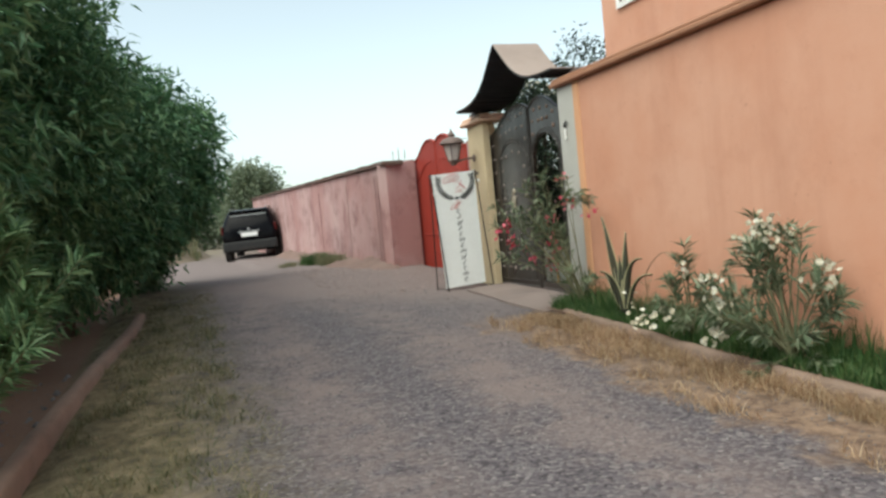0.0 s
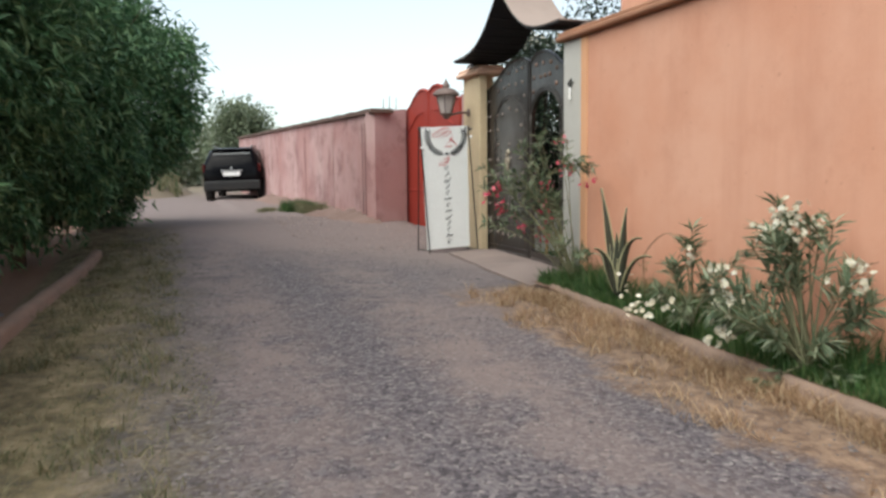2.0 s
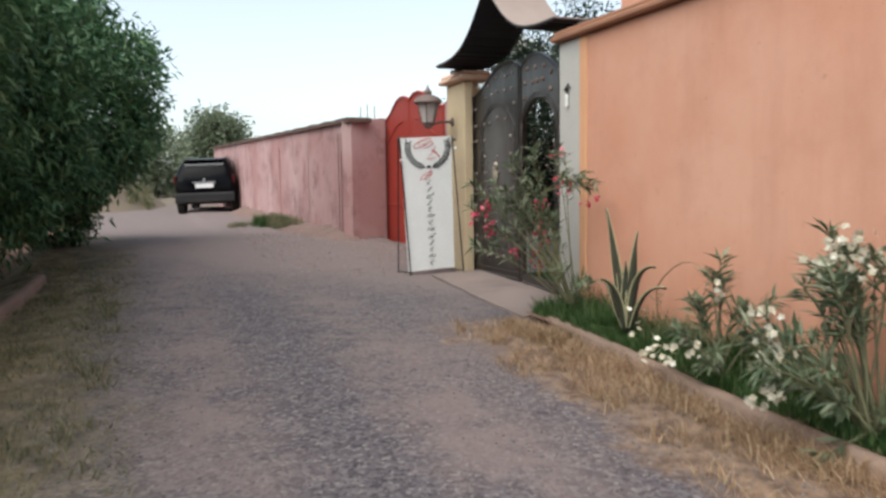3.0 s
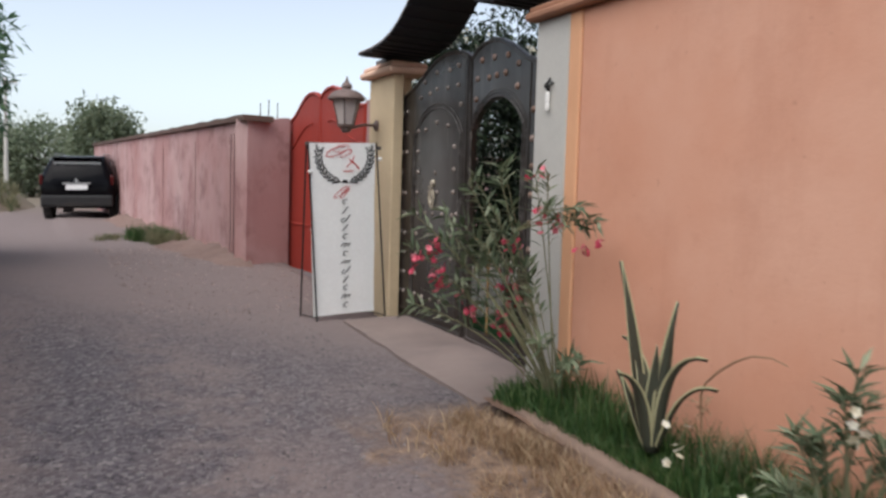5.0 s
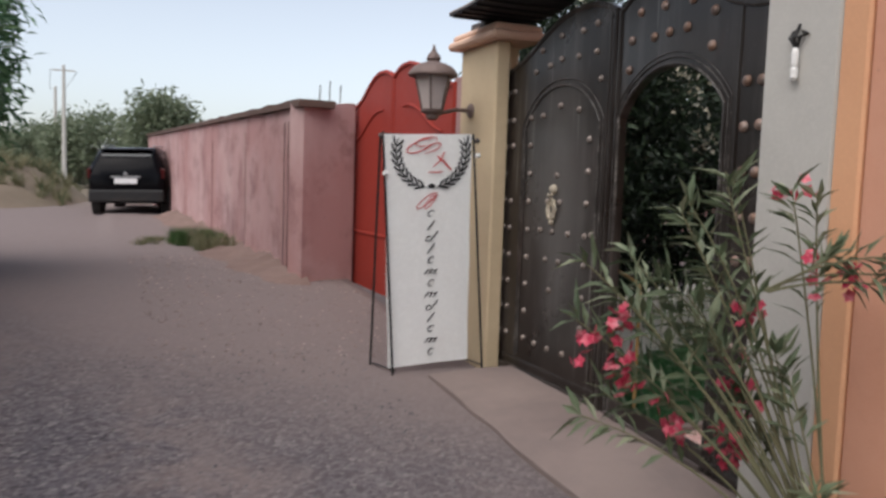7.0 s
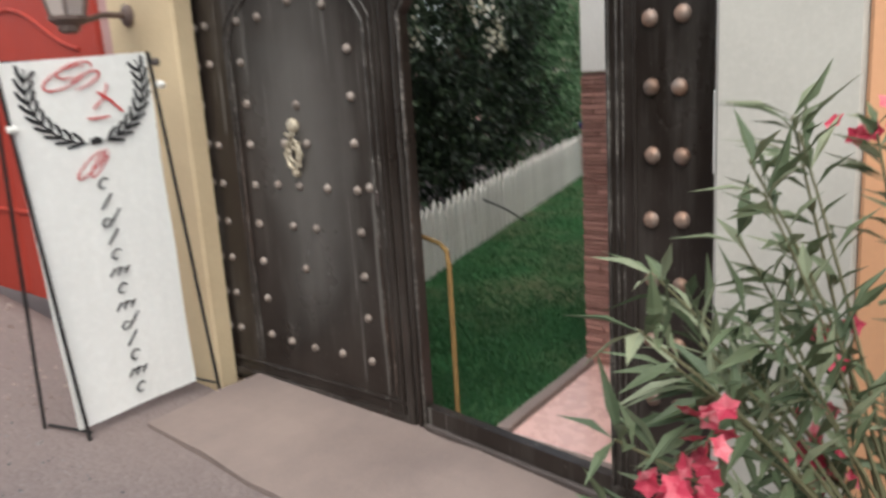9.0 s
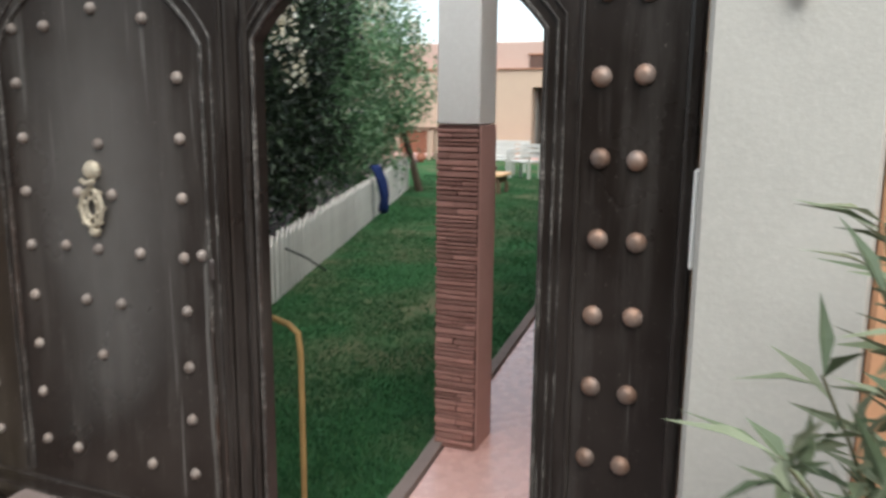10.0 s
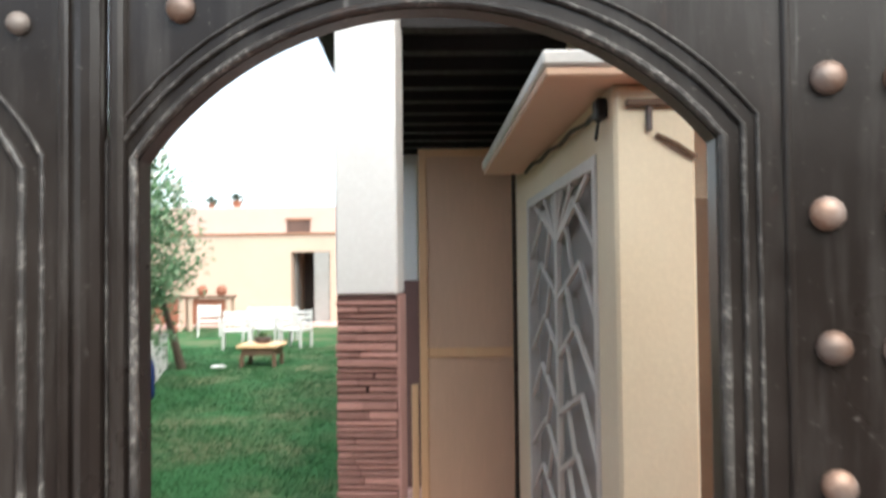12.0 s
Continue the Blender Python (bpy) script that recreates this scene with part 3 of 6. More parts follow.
# kerbs
def kerb_line(name, pts, width, high, label):
    bm = bmesh.new()
    rows = []
    P = []
    for (xa, ya), (xb, yb) in zip(pts, pts[1:]):
        n = max(2, int(abs(yb - ya) / 0.12))
        P += [(xa + (xb - xa) * i / n, ya + (yb - ya) * i / n) for i in range(n)]
    for i, (x, y) in enumerate(P):
        j = 0.018 * noise.noise((x * 3, y * 3, 5)) + 0.012 * noise.noise((x, y * 11, 2))
        z = gz(max(x, -0.75), y)
        rows.append([bm.verts.new(c) for c in ((x - width / 2, y, z - 0.3), (x - width / 2 + 0.01 + j, y, z + high - 0.025 + j), (x - width / 2 + 0.035, y, z + high + j), (x + width / 2 - 0.035, y, z + high + j * 0.7), (x + width / 2 - 0.008 + j, y, z + high - 0.03), (x + width / 2, y, z - 0.3))])
    for r, s in zip(rows, rows[1:]):
        for k in range(5):
            bm.faces.new((r[k], r[k + 1], s[k + 1], s[k]))
    bm.faces.new(rows[0])
    bm.faces.new(rows[-1][::-1])
    return structure(name, bm, M["kerb"], label, "kerb", smooth=True)


kerb_line("kerb_verge", [(-1.22, -4), (-1.12, 4.0), (-0.96, 6.5), (-0.79, 8.6), (-0.62, 10.8), (-0.55, 12.2)], 0.15, 0.10, "low earth-stained concrete kerb beside the dry verge")
kerb_line("kerb_bed", [(3.90, -4), (3.89, 3.5), (3.88, 5.4), (3.95, 6.8), (4.00, 7.80)], 0.13, 0.10, "earthy kerb edging the planted bed")
structure("bed_soil", sheet("bed_soil", spaced((3.90, 4.5, 0.08)), spaced((-4, 8.0, 0.15)), lambda x, y: gz(3.7, y) + 0.065 + 0.03 * noise.noise((x * 4, y * 4, 0)), M["soil"]), M["soil"], "planted bed of dry soil at the foot of the orange wall", "soil")

# ---- house behind the wall ----
bm = bmesh.new()
box(bm, 5.40, 12.0, -12, 8.72, 3.03, 6.6, bevel=0.02)
house = structure("wall_upper_house", bm, M["orange"], "orange rendered upper storey of the house", "wall")
win = thing("window_1", "small white framed window in the upper storey", "window", (5.40, 7.9, 4.0), kind="structure")
bm = bmesh.new()
box(bm, 5.36, 5.44, 7.55, 8.32, 3.86, 3.92)
box(bm, 5.36, 5.44, 7.55, 8.32, 4.94, 5.0)
box(bm, 5.36, 5.44, 7.55, 7.61, 3.92, 4.94)
box(bm, 5.36, 5.44, 8.26, 8.32, 3.92, 4.94)
part("frame", bm, M["white"], win)
part("pane", boxed(5.385, 5.397, 7.61, 8.26, 3.92, 4.94), M["carglass"], win)
bm = bmesh.new()
for k in range(4):
    tube(bm, [(5.35, 7.7 + 0.15 * k, 3.9), (5.35, 7.7 + 0.15 * k, 4.96)], 0.008, 6)
part("bars", bm, M["white"], win)


# ---- gates ----
def leaf_top(u):
    """Height of a gate leaf's top above its foot by the distance u from the meeting edge."""
    return float(np.interp(u, (0.0, 0.12, 0.25, 0.45, 0.62, 0.80, 0.95, 1.08, 1.25, 1.6), (2.50, 2.56, 2.595, 2.60, 2.565, 2.49, 2.41, 2.35, 2.30, 2.28)))


MEET, FOOT = 9.79, 0.43
AA = 0.49


def arch(y, cy):
    """Underside of the wicket's segmental arch."""
    return 1.9075 + math.sqrt(max(0.0, 0.6125 ** 2 - (y - cy) ** 2))


def arch_path(cy, half, centre, radius, foot):
    """Jambs and a segmental arch that meets them at a shoulder."""
    a = math.asin(half / radius)
    pts = [(cy - half, foot)]
    pts += [(cy + radius * math.sin(t), centre + radius * math.cos(t)) for t in np.linspace(-a, a, 25)]
    return pts + [(cy + half, foot)]


def moulding(bm, path, x, w, proud):
    """A raised, rounded bead along a (y, z) path on the plane x, facing the street."""
    n = len(path)
    rows = []
    for i, (y, z) in enumerate(path):
        a, b = path[max(0, i - 1)], path[min(n - 1, i + 1)]
        t = Vector((b[0] - a[0], b[1] - a[1])).normalized()
        s = Vector((t.y, -t.x))
        rows.append([bm.verts.new((x - h, y + s.x * o * w / 2, z + s.y * o * w / 2)) for o, h in ((-1, -0.004), (-0.8, proud * 0.7), (-0.3, proud), (0.3, proud), (0.8, proud * 0.7), (1, -0.004))])
    for r, s in zip(rows, rows[1:]):
        for k in range(5):
            bm.faces.new((r[k], r[k + 1], s[k + 1], s[k]))
    bm.faces.new(rows[0])
    bm.faces.new(rows[-1][::-1])
    return bm


def stud_mesh(r=0.021, mat="studs"):
    bm = bmesh.new()
    lathe(bm, (0, 0, 0), [(r, 0.004), (r * 1.02, -0.002), (r * 0.93, -0.010), (r * 0.66, -0.0175), (r * 0.25, -0.021)], 12, "x")
    return finish(bm, "stud", M[mat], smooth=True)


STUD, BIG_STUD = stud_mesh(0.022, "studs_pale"), stud_mesh(0.0275)


def add_studs(leaf, places, mesh, x=GATE_X):
    for y, z in places:
        ob = part("stud", mesh, None, leaf)
        ob.matrix_world = pose(x, y + random.uniform(-0.006, 0.006), z + random.uniform(-0.006, 0.006), random.uniform(0, 360), 0, 0)


gate = thing("double_gate", "dark brown studded steel double gate with an arched wicket opening", "gate", (GATE_X, MEET, FOOT))
# closed leaf
yL = MEET + 1.40
bm = bmesh.new()
strip(bm, list(np.linspace(MEET + 0.012, yL, 40)), lambda y: FOOT, lambda y: FOOT + leaf_top(y - MEET), GATE_X, GATE_X + 0.05)
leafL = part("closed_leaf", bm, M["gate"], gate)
bm = bmesh.new()
moulding(bm, arch_path(10.37, 0.44, 2.0415, 0.4935, 0.60), GATE_X, 0.015, 0.012)
moulding(bm, arch_path(10.37, 0.475, 2.0415, 0.535, 0.58), GATE_X, 0.009, 0.008)
part("panel_moulding", bm, M["gate_edge"], leafL)
bm = bmesh.new()
rim = [(y, FOOT + leaf_top(y - MEET) - 0.02) for y in np.linspace(MEET + 0.02, yL - 0.02, 40)]
moulding(bm, rim, GATE_X, 0.04, 0.012)
moulding(bm, [(yL - 0.02, FOOT + 0.03), (yL - 0.02, FOOT + leaf_top(1.41))], GATE_X, 0.04, 0.014)
moulding(bm, [(yL, FOOT + 0.05), (MEET + 0.02, FOOT + 0.05)], GATE_X, 0.06, 0.022)
moulding(bm, [(yL, FOOT + 0.13), (MEET + 0.02, FOOT + 0.13)], GATE_X, 0.025, 0.012)
part("edge_trim", bm, M["gate"], leafL)
bm = bmesh.new()
moulding(bm, [(MEET + 0.02, FOOT), (MEET + 0.02, FOOT + leaf_top(0.0))], GATE_X, 0.055, 0.022)
moulding(bm, [(MEET + 0.065, FOOT), (MEET + 0.065, FOOT + leaf_top(0.05) - 0.02)], GATE_X, 0.022, 0.012)
part("meeting_stile", bm, M["gate"], leafL)
rows = [0.735 + 0.201 * k for k in range(10)]
S = [(11.07, z) for z in rows] + [(10.975, z) for z in rows if abs(z - 1.94) > 0.05] + [(10.725, 0.74 + 0.2 * k) for k in range(9)]
S += [(10.03, 0.73 + 0.204 * k) for k in range(8)] + [(10.57, 0.735), (10.405, 0.73), (10.217, 0.73), (10.56, 1.545), (10.404, 1.545), (10.213, 1.548), (9.955, 1.56)]
S += [(10.48, 1.342), (10.323, 1.345), (10.42, 1.139), (10.376, 1.934), (10.373, 2.405), (10.583, 2.347), (10.151, 2.353), (10.475, 1.745), (10.325, 1.745)]
S += [(10.70, 2.66), (10.518, 2.685), (10.38, 2.71), (10.186, 2.698), (9.992, 2.711), (9.94, 2.536), (10.393, 2.86), (10.15, 2.86), (10.62, 2.80), (10.0, 2.88)]
add_studs(leafL, S, STUD)
# knocker: boss, pierced rosette, hinge
bm = bmesh.new()
lathe(bm, (GATE_X - 0.012, 10.405, 1.835), [(0.034, 0.012), (0.036, 0.0), (0.026, -0.014), (0.010, -0.02)], 12, "x")
for k in range(8):
    a = 2 * math.pi * (k + 0.5) / 8
    tube(bm, [(GATE_X - 0.02, 10.405 + 0.022 * math.cos(a), 1.70 + 0.034 * math.sin(a)), (GATE_X - 0.02, 10.405 + 0.042 * math.cos(a), 1.70 + 0.062 * math.sin(a))], 0.0065, 6)
ringp = [(GATE_X - 0.022, 10.405 + 0.045 * math.cos(a), 1.70 + 0.068 * math.sin(a)) for a in np.linspace(0, 2 * math.pi, 25)]
tube(bm, ringp, 0.0095, 6)
for k in range(8):
    a = 2 * math.pi * k / 8
    tube(bm, [(GATE_X - 0.02, 10.405 + 0.050 * math.cos(a), 1.70 + 0.075 * math.sin(a)), (GATE_X - 0.02, 10.405 + 0.057 * math.cos(a), 1.70 + 0.083 * math.sin(a))], 0.011, 6)
ringp = [(GATE_X - 0.020, 10.405 + 0.023 * math.cos(a), 1.70 + 0.035 * math.sin(a)) for a in np.linspace(0, 2 * math.pi, 17)]
tube(bm, ringp, 0.006, 6)
lathe(bm, (GATE_X - 0.018, 10.405, 1.612), [(0.022, 0.014), (0.022, 0.0), (0.012, -0.012)], 10, "x")
tube(bm, [(GATE_X - 0.03, 10.375, 1.80), (GATE_X - 0.045, 10.405, 1.79), (GATE_X - 0.03, 10.435, 1.80)], 0.009, 6)
part("knocker", bm, M["brass"], leafL, "pale brass rosette door knocker", smooth=False)
bm = bmesh.new()
lathe(bm, (GATE_X - 0.004, 9.925, 1.535), [(0.012, 0.004), (0.013, 0), (0.008, -0.008)], 10, "x")
box(bm, GATE_X - 0.006, GATE_X, 9.915, 9.935, 1.475, 1.53, bevel=0.002)
part("keyhole_plate", bm, M["iron"], leafL, "small dull keyhole plate")

# leaf with the wicket opening
yR, CY = 8.345, 9.24
bm = bmesh.new()
ys = list(np.linspace(MEET - 0.012, CY + AA, 4))
for r in (ys, list(np.linspace(CY - AA, yR, 12))):
    strip(bm, r, lambda y: FOOT, lambda y: FOOT + leaf_top(MEET - y), GATE_X, GATE_X + 0.05)
yo = [CY + AA * math.cos(a) for a in np.linspace(0, math.pi, 33)]
strip(bm, yo, lambda y: arch(y, CY), lambda y: FOOT + leaf_top(MEET - y), GATE_X, GATE_X + 0.05)
strip(bm, [CY + AA, CY - AA], lambda y: FOOT, lambda y: FOOT + 0.10, GATE_X, GATE_X + 0.05)
leafR = part("wicket_leaf", bm, M["gate"], gate)
bm = bmesh.new()
moulding(bm, arch_path(CY, AA + 0.009, 1.9075, 0.622, FOOT), GATE_X, 0.016, 0.014)
moulding(bm, arch_path(CY, AA + 0.040, 1.9075, 0.657, FOOT), GATE_X, 0.010, 0.009)
moulding(bm, arch_path(CY, AA + 0.062, 1.9075, 0.684, FOOT), GATE_X, 0.007, 0.006)
part("wicket_moulding", bm, M["gate_edge"], leafR)
bm = bmesh.new()
rim = [(y, FOOT + leaf_top(MEET - y) - 0.02) for y in np.linspace(MEET - 0.02, yR + 0.02, 40)]
moulding(bm, rim, GATE_X, 0.04, 0.012)
moulding(bm, [(yR + 0.02, FOOT + 0.03), (yR + 0.02, FOOT + leaf_top(1.41))], GATE_X, 0.035, 0.016)
moulding(bm, [(CY - AA, FOOT + 0.05), (yR, FOOT + 0.05)], GATE_X, 0.06, 0.022)
part("edge_trim", bm, M["gate"], leafR)
bm = bmesh.new()
moulding(bm, [(MEET - 0.02, FOOT), (MEET - 0.02, FOOT + leaf_top(0.0))], GATE_X, 0.035, 0.016)
moulding(bm, [(CY - AA - 0.105, FOOT), (CY - AA - 0.105, FOOT + leaf_top(1.0) - 0.03)], GATE_X, 0.014, 0.008)
part("meeting_stile", bm, M["gate"], leafR)
S = [(y, 0.68 + 0.21 * k) for y in (8.585, 8.486) for k in range(9)]
S += [(9.645, 2.546), (9.63, 2.72), (8.86, 2.574), (8.86, 2.74), (9.24, 2.70), (9.40, 2.70), (9.08, 2.70), (9.3, 2.86), (9.55, 2.87), (9.05, 2.84)]
add_studs(leafR, S, BIG_STUD)
bm = bmesh.new()
box(bm, GATE_X - 0.02, GATE_X + 0.07, CY - AA, CY + AA, FOOT - 0.005, FOOT + 0.02, bevel=0.004)
part("wicket_threshold", bm, M["iron"], leafR, "worn steel threshold")
# frame posts at the pilasters and hinges
bm = bmesh.new()
box(bm, GATE_X + 0.002, GATE_X + 0.09, 8.337, 8.350, 0.40, 2.75, bevel=0.003)
part("hinge_post", bm, M["iron"], gate)

# the leaves as they hang: one ajar on its hinges, the other set back
def hang(leaf, m):
    for ob in (leaf, *leaf.children):
        if ob.name.startswith("stud"):
            ob.matrix_world = Matrix.Translation(m @ ob.matrix_world.translation) @ ob.matrix_world.to_3x3().to_4x4()
        else:
            ob.data.transform(m)


bpy.context.view_layer.update()
hang(leafR, Matrix(((1, 0.1288, 0, -0.05 - 0.1288 * 8.753), (0, 1.0224, 0, 8.767 - 1.0224 * 8.753), (0, 0, 1.0, 0.0), (0, 0, 0, 1))))
hang(leafL, Matrix(((1, 0, 0, 0.09), (0, 1.085, 0, 9.842 - 1.085 * 9.79), (0, 0, 1.028, -0.062), (0, 0, 0, 1))))

red = thing("red_gate", "red painted steel double gate with curved top", "gate", (4.65, 13.5, 0.68))
for side, name in ((1, "gate_leaf"), (-1, "gate_leaf")):
    f = lambda y: 0.70 + leaf_top(abs(y - 13.5)) - 0.27
    bm = bmesh.new()
    strip(bm, list(np.linspace(13.5 + side * 0.012, 13.5 + side * 1.56, 36)), lambda y: 0.62, f, 4.65, 4.69)
    lf = part(name, bm, M["redgate"], red)
    bm = bmesh.new()
    moulding(bm, [(y, f(y) - 0.02) for y in np.linspace(13.5 + side * 0.02, 13.5 + side * 1.54, 36)], 4.65, 0.05, 0.02)
    moulding(bm, [(y, f(y) - 0.42) for y in np.linspace(13.5 + side * 0.3, 13.5 + side * 1.3, 24)], 4.65, 0.03, 0.015)
    moulding(bm, [(13.5 + side * 0.02, 0.64), (13.5 + side * 0.02, f(13.5) - 0.01)], 4.65, 0.045, 0.018)
    moulding(bm, [(13.5 + side * 1.53, 0.64), (13.5 + side * 1.53, f(13.5 + 1.53))], 4.65, 0.05, 0.018)
    moulding(bm, [(13.5 + side * 0.03, 1.25), (13.5 + side * 1.53, 1.25)], 4.65, 0.04, 0.015)
    part("frame_trim", bm, M["redgate"], lf)


# ---- street things ----
def ray_dirs(n, droop=0.0):
    v = RNG.normal(size=(n, 3))
    v /= np.linalg.norm(v, axis=1, keepdims=True)
    v[:, 2] -= droop
    return v


def build_canopy():
    th = thing("gate_canopy", "dark curved canopy with a raised ridge over the gate", "canopy", (4.6, 9.83, 3.1))
    prof = lambda v: 3.145 + float(np.interp(abs(v), (0, 0.08, 0.2, 0.42, 0.6, 0.78, 1.0, 1.25, 1.62), (0.66, 0.60, 0.485, 0.29, 0.17, 0.085, 0.03, 0.005, 0.0)))
    vs = [i * 1.60 / 26 for i in range(-26, 27)]
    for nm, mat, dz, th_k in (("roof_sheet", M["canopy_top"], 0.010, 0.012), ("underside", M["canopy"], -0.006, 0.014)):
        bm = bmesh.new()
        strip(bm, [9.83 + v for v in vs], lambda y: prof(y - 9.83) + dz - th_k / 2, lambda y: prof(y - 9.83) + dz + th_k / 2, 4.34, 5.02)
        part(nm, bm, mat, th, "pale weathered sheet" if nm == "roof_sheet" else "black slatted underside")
    slat = None
    for v in vs[1:-1:2]:
        y = 9.83 + v
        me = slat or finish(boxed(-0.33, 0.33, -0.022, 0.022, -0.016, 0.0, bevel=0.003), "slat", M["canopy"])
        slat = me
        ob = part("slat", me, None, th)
        ang = math.degrees(math.atan2(prof(v + 0.03) - prof(v - 0.03), 0.06))
        ob.matrix_world = pose(4.68, y, prof(v) - 0.014, ang, 0, 0)
    for y0, y1 in ((11.36, 11.62), (8.05, 8.30)):
        part("bracket", boxed(4.62, 4.86, y0, y1, 3.03 if y0 < 9 else 3.075, 3.128, bevel=0.006), M["iron"], th)
    return th


build_canopy()


def build_lantern():
    cx, cy = 4.23, 11.45
    th = thing("wall_lantern", "weathered metal lantern with frosted panes on the ochre pilaster", "lantern", (cx, cy, 2.33))
    part("roof", lathe(bmesh.new(), (cx, cy, 0), [(0.175, 2.660), (0.195, 2.668), (0.195, 2.682), (0.182, 2.705), (0.15, 2.738), (0.10, 2.762), (0.055, 2.775), (0.045, 2.785)], 20), M["lanternmetal"], th, "dull grey hood")
    part("finial", lathe(bmesh.new(), (cx, cy, 0), [(0.045, 2.782), (0.06, 2.80), (0.05, 2.825), (0.02, 2.86), (0.006, 2.91)], 10), M["lanternmetal"], th)
    glass = lathe(bmesh.new(), (cx, cy, 0), [(0.082, 2.415), (0.145, 2.662)], 6)
    part("pane", glass, M["lanternglass"], th, "frosted pale glass")
    for k in range(6):
        a = 2 * math.pi * k / 6
        part("rib", tube(bmesh.new(), [(cx + 0.086 * math.cos(a), cy + 0.086 * math.sin(a), 2.41), (cx + 0.15 * math.cos(a), cy + 0.15 * math.sin(a), 2.665)], 0.008, 6), M["lanternmetal"], th)
    part("base", lathe(bmesh.new(), (cx, cy, 0), [(0.03, 2.33), (0.05, 2.345), (0.055, 2.37), (0.09, 2.395), (0.092, 2.413)], 12), M["lanternmetal"], th)
    part("arm", tube(bmesh.new(), [(cx, cy, 2.36), (cx + 0.12, cy + 0.07, 2.40), (cx + 0.25, cy + 0.12, 2.435), (4.645, cy + 0.16, 2.44)], [0.018, 0.016, 0.016, 0.018], 8), M["lanternmetal"], th)
    part("wall_plate", lathe(bmesh.new(), (4.645, cy + 0.16, 2.44), [(0.06, 0.0), (0.06, -0.012), (0.035, -0.03)], 12, "x"), M["lanternmetal"], th)


m, nt, b, co = base_mat("frosted_lantern_glass", 0.4, 0.0, 0.5)
n = noise_tex(nt, co, 9.0)
nt.links.new(mixed(nt, n, (0.52, 0.44, 0.41), (0.68, 0.60, 0.56)), b.inputs["Base Color"])
b.inputs["Transmission Weight"].default_value = 0.25
M["lanternglass"] = m
M["lanternmetal"] = surface("dusty_lantern_metal", (0.19, 0.14, 0.125), (0.11, 0.08, 0.072), 9.0, 90, 0.62, metal=0.25)
build_lantern()


